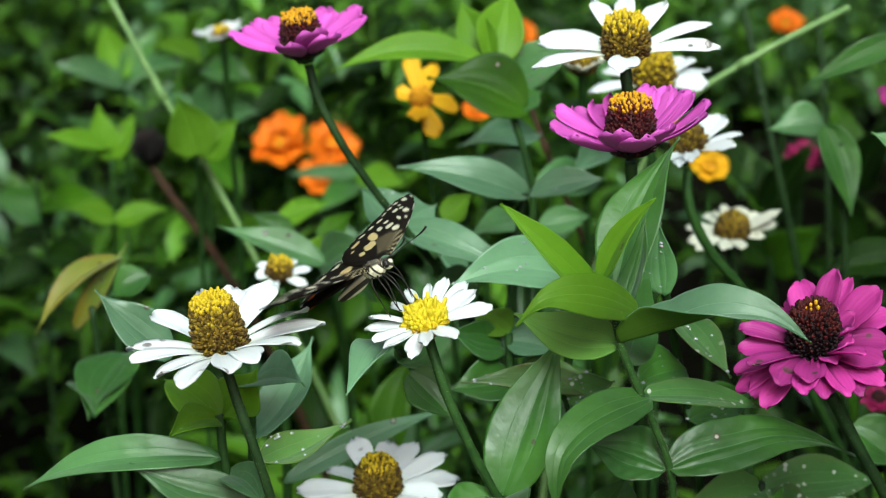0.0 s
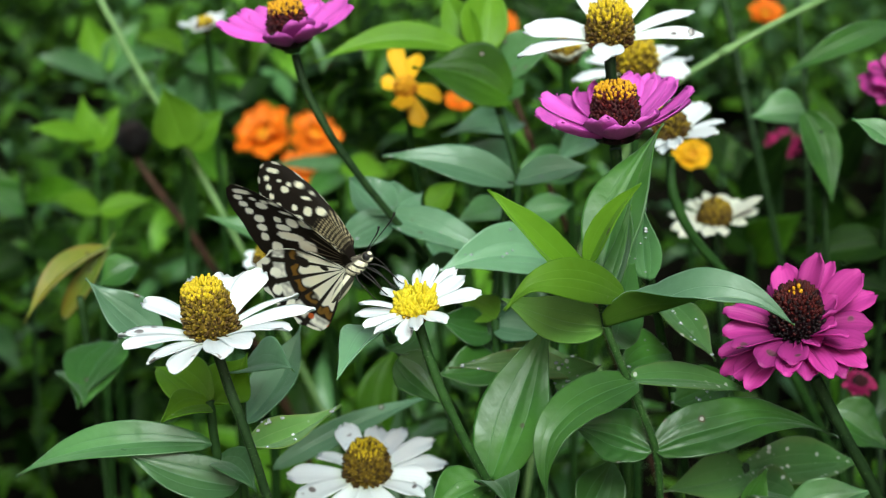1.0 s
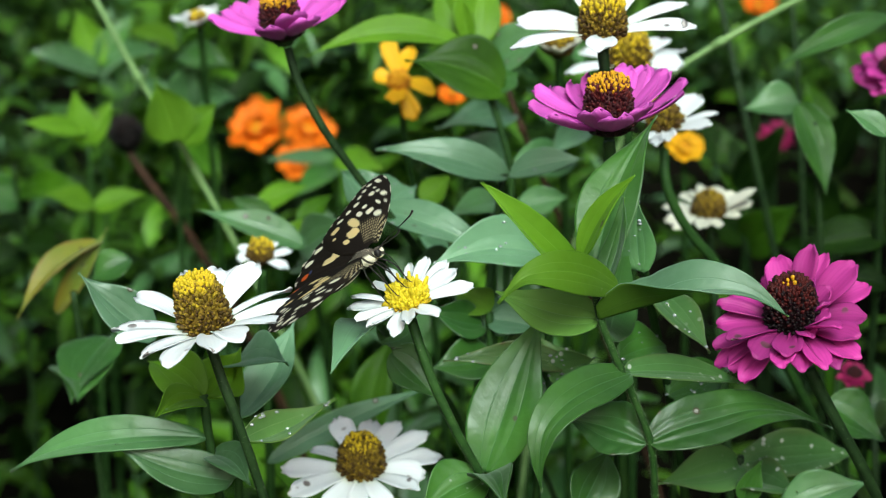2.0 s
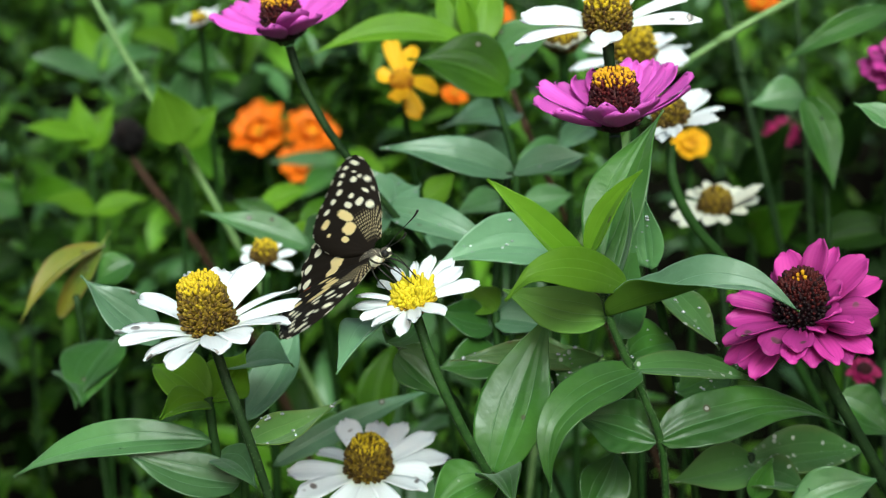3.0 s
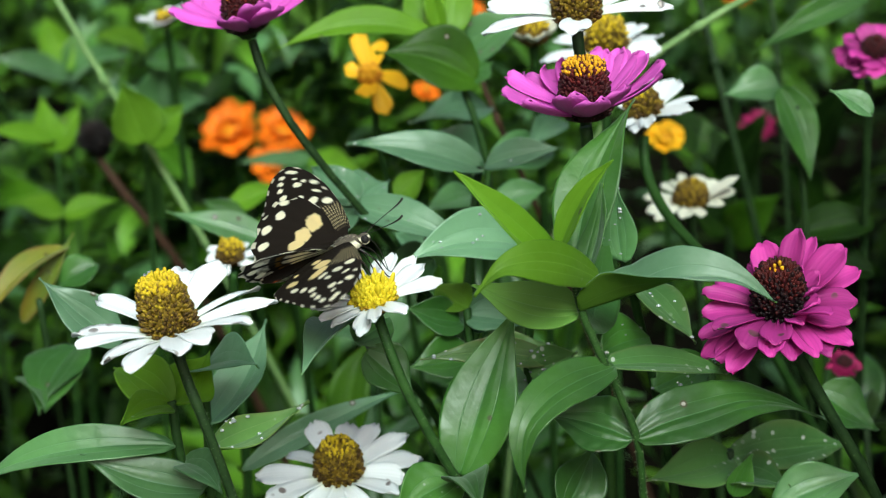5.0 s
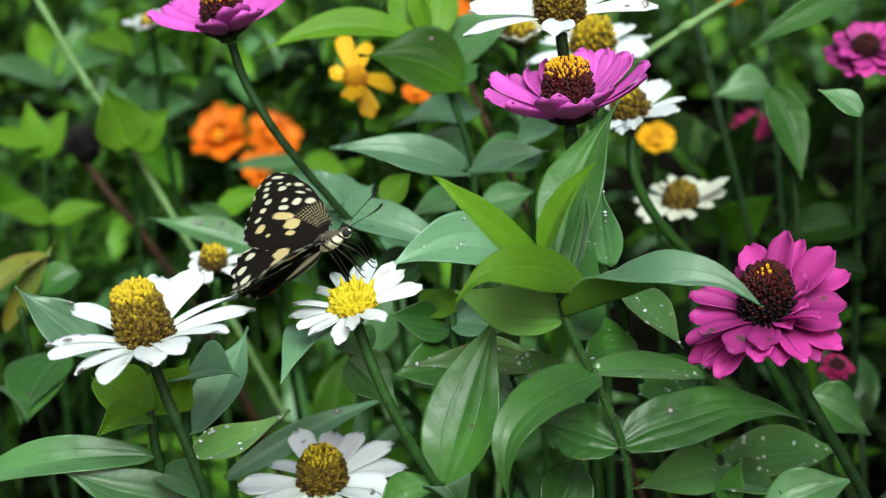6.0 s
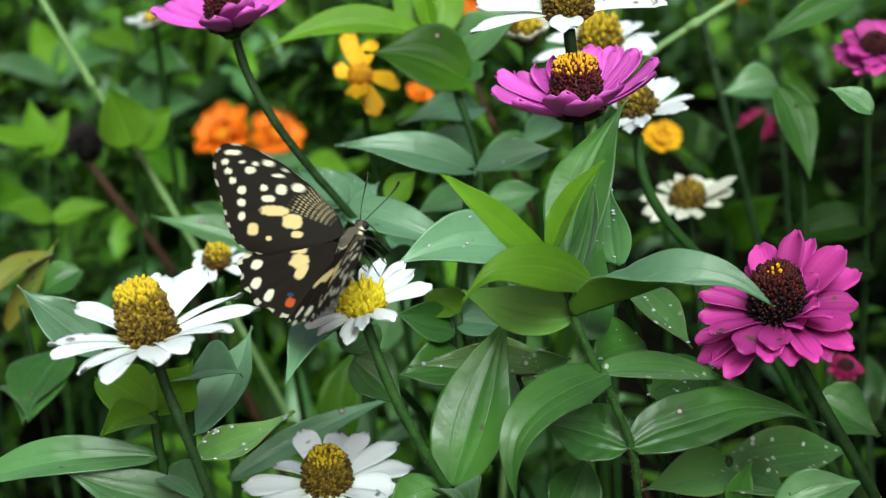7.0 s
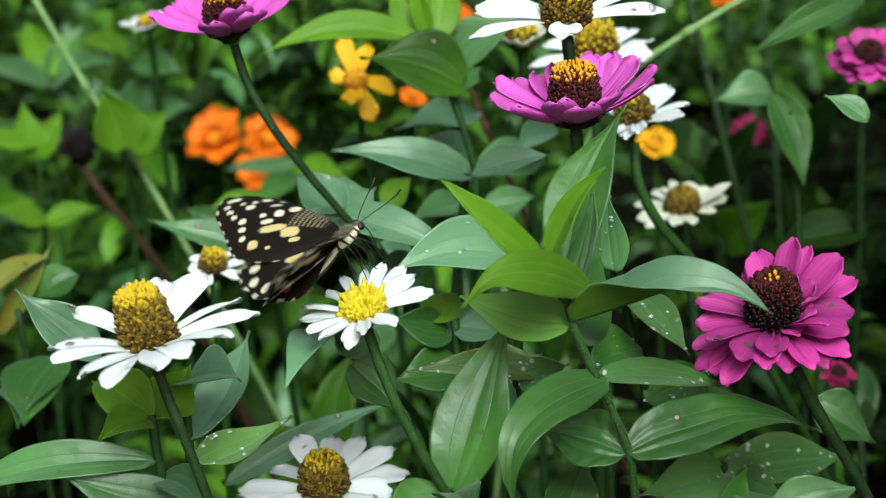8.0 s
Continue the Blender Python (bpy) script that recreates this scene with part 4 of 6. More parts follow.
    add_leaf(p, (0.0525, 0.3840, 0.6454), (0.0872, 0.4013, 0.6327), 0.0100, "narrow leaf with a mildewed, speckled edge", mats=("spotted", "leaf_under"), arch=0.07, face=(0.0, -0.45, 0.9), seed=40)
    spine_leaf(p, [(0.0603, 0.3812, 0.6256), (0.0670, 0.3830, 0.6284), (0.0777, 0.3870, 0.6297), (0.0904, 0.3930, 0.6297), (0.1035, 0.4010, 0.6239), (0.1166, 0.4090, 0.6141)], [(0.0, -0.62, 0.78), (0.0, -0.55, 0.83), (0.0, -0.45, 0.9)], 0.0155, (0.08, 0.05), peak=0.34, furrow=1.7, seed=41)
    spine_leaf(p, [(0.0594, 0.3812, 0.6253), (0.0528, 0.3840, 0.6271), (0.0460, 0.3880, 0.6273), (0.0383, 0.3920, 0.6266)], [(-0.05, -0.66, 0.75), (-0.1, -0.6, 0.8)], 0.0165, (0.10, 0.06), peak=0.42, furrow=1.9, seed=42)
    return p


leafy_shoot()


# ---- other plants whose leaves stand out ----
def leaf_spray(stem, leaves, label, mat="stem", radii=(0.0013, 0.0014, 0.0016), seed=0, name="leafy_plant", rain=0):
    """A stem with leaves: each leaf as (base, tip, width, face, arch, material, under). rain: drops on each leaf."""
    way = to_ground(stem)
    p = thing(name, way[-1], label, "plant", "leafy plants in the bed")
    add_stem(p, way, radii, mat, 40, 0, seed)
    for k, (b, t, w, face, arch, up, low) in enumerate(leaves):
        leaf = add_leaf(p, b, t, w, mats=(up, low), arch=arch, face=face, seed=seed * 13 + k)
        if rain:
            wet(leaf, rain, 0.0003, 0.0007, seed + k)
    return p


LU = "leaf_under"
leaf_spray([(-0.0620, 0.3993, 0.6281), (-0.0601, 0.3955, 0.6124), (-0.0578, 0.3951, 0.5942)], [
    ((-0.0611, 0.3954, 0.6170), (-0.1195, 0.4033, 0.6003), 0.0112, (-0.1, -0.5, 0.86), 0.16, "grey", LU),
    ((-0.0538, 0.3922, 0.6049), (-0.0859, 0.3909, 0.6166), 0.0135, (0.0, -0.6, 0.8), 0.05, "grey", LU),
    ((-0.0593, 0.3952, 0.6117), (-0.0472, 0.3763, 0.6135), 0.0110, (0.1, -0.6, 0.75), 0.1, "grey", LU),
    ((-0.0620, 0.3990, 0.6274), (-0.0802, 0.4164, 0.6296), 0.014, (0.1, -0.6, 0.7), 0.1, "young", "young_under"),
    ((-0.0616, 0.3990, 0.6274), (-0.0537, 0.4180, 0.6333), 0.015, (0.1, -0.7, 0.6), -0.1, "young", "young_under"),
    ((-0.0622, 0.3990, 0.6274), (-0.0728, 0.3837, 0.6300), 0.011, (0.1, -0.5, 0.8), 0.1, "young", "young_under"),
], "zinnia plant with long leaves, sky sheen in their green, under a white bloom", seed=5)
leaf_spray([(-0.0558, 0.4208, 0.6273), (-0.0556, 0.4172, 0.6070)], [
    ((-0.0554, 0.4168, 0.6110), (-0.0408, 0.4485, 0.6281), 0.015, (-0.25, -0.5, 0.83), -0.05, "sheen_pale", LU),
    ((-0.0575, 0.4201, 0.6258), (-0.0383, 0.3986, 0.6390), 0.015, (0.0, -0.4, 0.9), 0.08, "sheen_pale", LU),
    ((-0.0794, 0.4279, 0.6309), (-0.1013, 0.4310, 0.6503), 0.0135, (0.2, -0.6, 0.75), 0.04, "sheen_pale", LU),
    ((-0.0514, 0.4563, 0.5717), (0.0020, 0.4798, 0.5877), 0.0085, (0.0, -0.6, 0.8), 0.08, "sheen_pale", LU),
], "zinnia plant with green leaves coloured pale bluish for sky sheen", seed=6)
leaf_spray([(-0.0141, 0.4125, 0.6455), (-0.0082, 0.4354, 0.6233), (0.0085, 0.4724, 0.5833), (0.0170, 0.4961, 0.5382)], [
    ((-0.0138, 0.4035, 0.6500), (-0.0246, 0.3693, 0.6518), 0.0140, (-0.25, -0.35, 0.9), 0.12, "sheen_pale", LU),
    ((-0.0103, 0.4177, 0.6326), (0.0026, 0.4124, 0.6208), 0.014, (0.1, -0.6, 0.75), 0.08, "leaf", LU),
    ((-0.0135, 0.4190, 0.6355), (-0.0039, 0.4306, 0.6369), 0.012, (0.1, -0.6, 0.75), 0.08, "leaf", LU),
], "low zinnia plant with green leaves, one coloured pale for sky sheen", seed=7)
leaf_spray([(0.0386, 0.4555, 0.6437), (0.0376, 0.4546, 0.6172)], [
    ((0.0420, 0.4561, 0.6452), (-0.0007, 0.4411, 0.6483), 0.0185, (0.0, -0.5, 0.86), 0.12, "sheen_pale", LU),
    ((0.0430, 0.4208, 0.6273), (0.0045, 0.4212, 0.6282), 0.0085, (0.0, -0.7, 0.7), 0.02, "pale_leaf", LU),
    ((0.0351, 0.4198, 0.6251), (0.0484, 0.4173, 0.6318), 0.0110, (0.0, -0.7, 0.7), 0.02, "spotted", LU),
    ((0.0362, 0.4307, 0.6126), (0.0194, 0.4300, 0.6111), 0.0170, (0.0, -0.6, 0.7), 0.06, "sheen_pale", LU),
    ((0.0378, 0.4300, 0.6111), (0.0529, 0.4307, 0.6126), 0.0170, (0.0, -0.6, 0.7), 0.06, "sheen_pale", LU),
], "zinnia plant with mildew-speckled leaves", seed=8, rain=14)
leaf_spray([(0.0191, 0.4600, 0.6250), (0.0207, 0.4550, 0.6048)], [
    ((0.0190, 0.4600, 0.6227), (0.0364, 0.4550, 0.6214), 0.0130, (0, -0.6, 0.8), 0.06, "sheen_pale", LU),
    ((0.0173, 0.4600, 0.6203), (0.0007, 0.4550, 0.6278), 0.0130, (0, -0.6, 0.8), 0.08, "leaf", LU),
    ((0.0208, 0.4550, 0.6124), (0.0004, 0.4450, 0.6130), 0.0150, (0, -0.6, 0.8), 0.08, "leaf", LU),
    ((0.0213, 0.4550, 0.6105), (0.0444, 0.4500, 0.6182), 0.0140, (0, -0.6, 0.8), 0.06, "pale_leaf", LU),
    ((0.0191, 0.4600, 0.6250), (0.0092, 0.4700, 0.6279), 0.0120, (0.1, -0.6, 0.8), 0.05, "young", LU),
    ((0.0200, 0.4600, 0.6174), (0.0287, 0.4700, 0.6255), 0.0130, (0, -0.7, 0.7), 0.05, "sheen_pale", LU),
], "zinnia plant with pale leaves behind the perch's stem", seed=29)
leaf_spray([(0.0612, 0.4294, 0.6590), (0.0666, 0.4306, 0.6369), (0.0730, 0.4300, 0.6111)], [
    ((0.0609, 0.4257, 0.6554), (0.0594, 0.4310, 0.6748), 0.0105, (-0.1, -0.9, 0.3), 0.03, "grey", LU),
    ((0.0651, 0.4300, 0.6481), (0.0790, 0.4048, 0.6406), 0.0120, (0.3, -0.6, 0.7), 0.06, "spotted", LU),
    ((0.0699, 0.4279, 0.6309), (0.0524, 0.4164, 0.6296), 0.015, (0.0, -0.6, 0.7), 0.06, "leaf", LU),
    ((0.0714, 0.4263, 0.6150), (0.0933, 0.4429, 0.6156), 0.013, (0.0, -0.6, 0.7), 0.06, "leaf", LU),
], "zinnia plant with pale speckled leaves behind the shoot", seed=9, rain=10)
leaf_spray([(0.0959, 0.4318, 0.5906), (0.0990, 0.4334, 0.5695)], [
    ((0.0959, 0.4311, 0.5890), (0.1379, 0.4498, 0.5818), 0.0155, (0.0, -0.6, 0.8), 0.06, "spotted", LU),
    ((0.0959, 0.4308, 0.5882), (0.0682, 0.4112, 0.5935), 0.0150, (0.0, -0.6, 0.8), 0.06, "spotted", LU),
    ((0.0951, 0.4177, 0.5835), (0.0996, 0.4185, 0.5975), 0.0075, (0.0, -0.8, 0.5), 0.02, "leaf", LU),
    ((0.0967, 0.4290, 0.5843), (0.1093, 0.4102, 0.5912), 0.0150, (0.0, -0.5, 0.8), 0.08, "spotted", LU),
    ((0.1043, 0.4079, 0.5860), (0.1306, 0.4119, 0.5950), 0.0150, (0.0, -0.5, 0.8), 0.08, "grey", LU),
    ((0.0434, 0.3909, 0.5970), (0.0524, 0.4066, 0.6076), 0.0150, (0.2, -0.7, 0.6), 0.04, "leaf", LU),
    ((0.1297, 0.4651, 0.5916), (0.1478, 0.4599, 0.5800), 0.0170, (0.0, -0.5, 0.8), 0.08, "leaf", LU),
], "low zinnia plant with speckled leaves", mat="stem_dark", seed=10)
leaf_spray([(0.0213, 0.5716, 0.6586), (0.0263, 0.5676, 0.6448), (0.0298, 0.5646, 0.6306), (0.0294, 0.5590, 0.6059)], [
    ((0.0262, 0.5724, 0.6605), (-0.0094, 0.5716, 0.6710), 0.0240, (0.1, -0.70, 0.70), 0.12, "bush", "young_under"),
    ((0.0197, 0.5720, 0.6595), (0.0325, 0.5845, 0.6630), 0.0140, (0.1, -0.55, 0.83), 0.1, "leaf", LU),
    ((0.0138, 0.5883, 0.6716), (-0.0459, 0.5770, 0.6708), 0.0125, (0.0, -0.5, 0.86), 0.12, "young", LU),
    ((0.0150, 0.5975, 0.6677), (0.0207, 0.6194, 0.6923), 0.0190, (0.2, -0.9, 0.3), 0.04, "young", LU),
    ((0.0140, 0.5975, 0.6677), (0.0013, 0.6177, 0.6884), 0.0150, (-0.2, -0.9, 0.3), 0.04, "young", LU),
    ((0.0228, 0.6045, 0.6589), (0.0479, 0.6018, 0.6774), 0.018, (0.0, -0.7, 0.7), 0.08, "grey", LU),
], "tall zinnia shoot with light green leaves", seed=11)
leaf_spray([(0.0251, 0.5226, 0.6469), (0.0226, 0.5224, 0.6219)], [
    ((0.0260, 0.5222, 0.6460), (-0.0182, 0.5208, 0.6553), 0.0150, (0.0, -0.55, 0.83), 0.12, "sheen_pale", LU),
    ((0.0270, 0.5226, 0.6469), (0.0524, 0.5202, 0.6539), 0.0110, (0.0, -0.55, 0.83), 0.1, "sheen_pale", LU),
    ((-0.0155, 0.4990, 0.6432), (0.0210, 0.4843, 0.6346), 0.0150, (0.1, -0.55, 0.83), 0.10, "sheen_pale", LU),
    ((-0.0146, 0.4992, 0.6437), (-0.0293, 0.5132, 0.6505), 0.0150, (0.1, -0.7, 0.7), 0.06, "sheen_pale", LU),
    ((-0.0155, 0.4990, 0.6432), (-0.0052, 0.5206, 0.6425), 0.0140, (0.1, -0.7, 0.7), 0.06, "sheen_pale", LU),
    ((-0.0155, 0.4986, 0.6423), (-0.0333, 0.4850, 0.6362), 0.0130, (0.1, -0.6, 0.7), 0.06, "sheen_pale", LU),
    ((0.0086, 0.5010, 0.6230), (-0.0081, 0.4904, 0.6238), 0.0150, (0.1, -0.6, 0.7), 0.06, "leaf", LU),
], "zinnia plant with broad leaves coloured pale for sky sheen behind the butterfly", mat="stem_dark", seed=12, rain=2)
leaf_spray([(-0.1300, 0.5415, 0.5912), (-0.1280, 0.5404, 0.5640)], [
    ((-0.1259, 0.5307, 0.5668), (-0.1216, 0.4990, 0.5694), 0.0240, (0.1, -0.8, 0.5), 0.10, "leaf", LU),
    ((-0.1167, 0.5349, 0.5762), (-0.1246, 0.5030, 0.5660), 0.0220, (-0.2, -0.8, 0.5), 0.10, "leaf", LU),
    ((-0.1237, 0.5673, 0.6000), (-0.1505, 0.5374, 0.5818), 0.0100, (-0.3, -0.6, 0.7), 0.14, "yellowing", "yellowing"),
    ((-0.0449, 0.5489, 0.6076), (-0.0849, 0.5540, 0.6193), 0.0120, (0.0, -0.5, 0.85), 0.06, "grey", LU),
    ((-0.1095, 0.5465, 0.6024), (-0.1239, 0.5432, 0.5949), 0.0120, (0.0, -0.6, 0.7), 0.14, "leaf", LU),
    ((-0.1407, 0.5561, 0.5748), (-0.1216, 0.5695, 0.6048), 0.0080, (0.0, -0.6, 0.7), 0.10, "yellowing", "yellowing"),
], "plant with yellowing leaves at the shaded side", mat="stem_dark", seed=13)
leaf_spray([(0.1454, 0.5872, 0.6445), (0.1499, 0.5809, 0.6058)], [
    ((0.1673, 0.5841, 0.6867), (0.1243, 0.5757, 0.6680), 0.0100, (0.0, -0.7, 0.7), 0.12, "leaf", LU),
    ((0.1390, 0.5898, 0.6503), (0.1496, 0.5760, 0.6193), 0.0150, (0.1, -0.8, 0.5), 0.05, "leaf", LU),
    ((0.1435, 0.6092, 0.6448), (0.1216, 0.6079, 0.6418), 0.0160, (0.0, -0.6, 0.8), 0.1, "grey", LU),
    ((0.1394, 0.4721, 0.6811), (0.1271, 0.4751, 0.6877), 0.0080, (0.0, -0.6, 0.8), 0.05, "grey", LU),
    ((0.1841, 0.6067, 0.5900), (0.1480, 0.6039, 0.5838), 0.0200, (0.0, -0.5, 0.86), 0.08, "fill_shade", "fill_shade"),
    ((0.1841, 0.5984, 0.5715), (0.1525, 0.6003, 0.5756), 0.0180, (0.0, -0.5, 0.86), 0.08, "fill_shade", "fill_shade"),
], "tall leafy plant at the edge of the bed", mat="stem_dark", seed=14)


leaf_spray([(-0.1159, 0.7046, 0.5885), (-0.1164, 0.7060, 0.5672)], [
    ((-0.1117, 0.6769, 0.6001), (-0.1199, 0.6778, 0.6268), 0.0230, (0.2, -0.85, 0.5), 0.05, "young", "young_under"),
    ((-0.1105, 0.6767, 0.5996), (-0.0945, 0.6834, 0.6147), 0.0180, (-0.2, -0.85, 0.5), 0.05, "young", LU),
], "broad light green leaves beside the leaning cane", seed=15)
leaf_spray([(-0.1832, 0.8255, 0.5404), (-0.1837, 0.8231, 0.5105)], [
    ((-0.1841, 0.8258, 0.5413), (-0.1913, 0.8377, 0.5679), 0.0150, (0.2, -0.85, 0.5), 0.05, "young", LU),
    ((-0.1823, 0.8258, 0.5413), (-0.1711, 0.8358, 0.5638), 0.0140, (-0.2, -0.85, 0.5), 0.05, "young", LU),
    ((-0.1841, 0.8285, 0.5473), (-0.2163, 0.8118, 0.5590), 0.0120, (0.0, -0.6, 0.8), 0.06, "young", LU),
    ((-0.1811, 0.8126, 0.5116), (-0.2046, 0.7963, 0.5241), 0.0150, (0.0, -0.6, 0.8), 0.08, "young", LU),
    ((-0.1805, 0.8124, 0.5110), (-0.1516, 0.8151, 0.5171), 0.0140, (0.0, -0.6, 0.8), 0.08, "young", LU),
], "light green leafy shoot in the shade", seed=16)
leaf_spray([(-0.0577, 0.9078, 0.5042), (-0.0549, 0.9063, 0.4762)], [
    ((-0.0570, 0.9081, 0.5048), (-0.0961, 0.8886, 0.5102), 0.0120, (0.0, -0.6, 0.8), 0.05, "grey", LU),
    ((-0.0570, 0.9078, 0.5042), (-0.0276, 0.8958, 0.5018), 0.0180, (0.0, -0.6, 0.8), 0.08, "young", LU),
    ((-0.0564, 0.9065, 0.5012), (-0.0784, 0.8706, 0.4944), 0.0180, (0.0, -0.6, 0.8), 0.08, "leaf", LU),
], "leafy shoot in front of orange flowers", seed=17)


leaf_spray([(0.0318, 0.6173, 0.6137), (0.0332, 0.6178, 0.6026), (0.0351, 0.6232, 0.5779)], [
    ((0.0334, 0.6254, 0.6320), (0.0013, 0.6040, 0.6331), 0.0150, (0.0, -0.55, 0.83), 0.10, "sheen_pale", LU),
    ((0.0287, 0.5985, 0.6207), (0.0090, 0.5935, 0.6341), 0.0170, (0.1, -0.6, 0.78), 0.08, "sheen_pale", LU),
    ((0.0608, 0.6043, 0.6338), (0.0465, 0.5910, 0.6286), 0.0120, (-0.1, -0.6, 0.78), 0.06, "sheen_pale", LU),
    ((0.0566, 0.6184, 0.6164), (0.0254, 0.5956, 0.6143), 0.0180, (0.0, -0.6, 0.8), 0.08, "grey", LU),
    ((-0.0034, 0.5741, 0.6151), (0.0072, 0.5780, 0.6240), 0.0110, (0.0, -0.7, 0.7), 0.05, "young", LU),
    ((0.0246, 0.5742, 0.6154), (0.0057, 0.5532, 0.6174), 0.0125, (0.0, -0.5, 0.86), 0.12, "grey", LU),
    ((0.0331, 0.5734, 0.6135), (0.0521, 0.5751, 0.6174), 0.0130, (0.0, -0.6, 0.8), 0.08, "grey", LU),
], "crowded zinnia stems with pale and bright leaves", seed=18)
leaf_spray([(0.0230, 0.5400, 0.6080), (0.0240, 0.5430, 0.5900)], [
    ((0.0061, 0.5291, 0.6125), (-0.0035, 0.5230, 0.6233), 0.0120, (0.1, -0.7, 0.7), 0.04, "sheen_pale", LU),
    ((0.0217, 0.5490, 0.6080), (0.0386, 0.5517, 0.6140), 0.0115, (0.0, -0.6, 0.8), 0.08, "young", LU),
    ((0.0369, 0.5299, 0.6143), (0.0438, 0.5330, 0.6212), 0.0110, (0.0, -0.7, 0.7), 0.05, "yellowing", "yellowing"),
], "low zinnia stem with a bright and a yellowing leaf", seed=30)
leaf_spray([(-0.0505, 0.6030, 0.5818), (-0.0475, 0.6039, 0.5714), (-0.0451, 0.6100, 0.5482)], [
    ((-0.0492, 0.5660, 0.5969), (-0.0300, 0.5618, 0.6120), 0.0180, (-0.1, -0.6, 0.78), 0.08, "grey", LU),
    ((-0.0449, 0.6028, 0.5813), (-0.0631, 0.5975, 0.5939), 0.0120, (0.0, -0.5, 0.86), 0.10, "young", LU),
    ((-0.0532, 0.6246, 0.5811), (-0.0409, 0.6303, 0.5938), 0.0120, (0.0, -0.6, 0.8), 0.08, "bush", LU),
    ((-0.0516, 0.5821, 0.5839), (-0.0265, 0.5432, 0.5949), 0.0170, (0.0, -0.6, 0.8), 0.10, "leaf", LU),
    ((-0.0687, 0.6617, 0.5659), (-0.0871, 0.6669, 0.5776), 0.0130, (0.0, -0.6, 0.8), 0.08, "leaf", LU),
    ((-0.0803, 0.7026, 0.5596), (-0.0569, 0.7062, 0.5677), 0.0130, (0.0, -0.6, 0.8), 0.08, "young", LU),
], "bright leafy stems behind white blooms", seed=19)

leaf_spray([(0.1600, 0.8000, 0.5390), (0.1674, 0.8000, 0.5007), (0.1745, 0.8000, 0.4676)], [
    ((0.1622, 0.8000, 0.5296), (0.1529, 0.8200, 0.5598), 0.0200, (0, -0.8, 0.5), 0.05, "bush", LU),
    ((0.1623, 0.8000, 0.5280), (0.1790, 0.7800, 0.5770), 0.0220, (-0.2, -0.8, 0.5), 0.06, "fill_shade", LU),
    ((0.1674, 0.8000, 0.5007), (0.1372, 0.8000, 0.5296), 0.0200, (0, -0.7, 0.7), 0.08, "fill_shade", LU),
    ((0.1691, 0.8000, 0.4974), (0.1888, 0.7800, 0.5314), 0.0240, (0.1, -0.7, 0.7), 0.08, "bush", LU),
    ((0.1614, 0.8000, 0.5390), (0.1409, 0.8400, 0.5624), 0.0200, (0.1, -0.7, 0.6), 0.05, "fill_shade", LU),
], "tall leafy plant with broad leaves, some coloured dark for shade, behind the flowers", mat="stem_dark", seed=24)
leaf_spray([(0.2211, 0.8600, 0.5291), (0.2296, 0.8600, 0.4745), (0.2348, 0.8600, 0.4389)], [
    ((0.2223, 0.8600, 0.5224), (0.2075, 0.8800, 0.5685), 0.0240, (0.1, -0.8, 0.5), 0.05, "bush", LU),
    ((0.2236, 0.8600, 0.5191), (0.2359, 0.8400, 0.5719), 0.0220, (-0.2, -0.8, 0.5), 0.06, "fill_shade", LU),
    ((0.2289, 0.8600, 0.4815), (0.1954, 0.8400, 0.5268), 0.0260, (0.1, -0.8, 0.5), 0.06, "fill_shade", LU),
    ((0.2316, 0.8600, 0.4710), (0.2522, 0.8400, 0.5136), 0.0260, (-0.1, -0.8, 0.5), 0.06, "fill_shade", LU),
    ((0.2330, 0.8600, 0.4568), (0.1930, 0.8400, 0.4832), 0.0260, (0, -0.7, 0.6), 0.06, "fill_shade", LU),
], "tall leafy plant at the side with large leaves coloured dark for shade", mat="stem_dark", seed=25)
leaf_spray([(-0.2119, 1.0000, 0.5301), (-0.2126, 1.0000, 0.4769), (-0.2140, 1.0000, 0.4375)], [
    ((-0.2104, 1.0000, 0.5264), (-0.2522, 0.9800, 0.5456), 0.0200, (0, -0.6, 0.8), 0.1, "grey", LU),
    ((-0.2106, 1.0000, 0.5245), (-0.1686, 0.9800, 0.5456), 0.0200, (0, -0.6, 0.8), 0.1, "grey", LU),
    ((-0.2112, 1.0000, 0.5301), (-0.2274, 1.0200, 0.5611), 0.0200, (0.1, -0.8, 0.5), 0.05, "young", LU),
    ((-0.2112, 1.0000, 0.5294), (-0.1916, 1.0200, 0.5593), 0.0180, (-0.1, -0.8, 0.5), 0.05, "leaf", LU),
    ((-0.2120, 1.0000, 0.4846), (-0.2451, 0.9800, 0.5107), 0.0220, (0, -0.7, 0.7), 0.08, "leaf", LU),
], "light leafy shoot deep in the bed", mat="stem", seed=26)
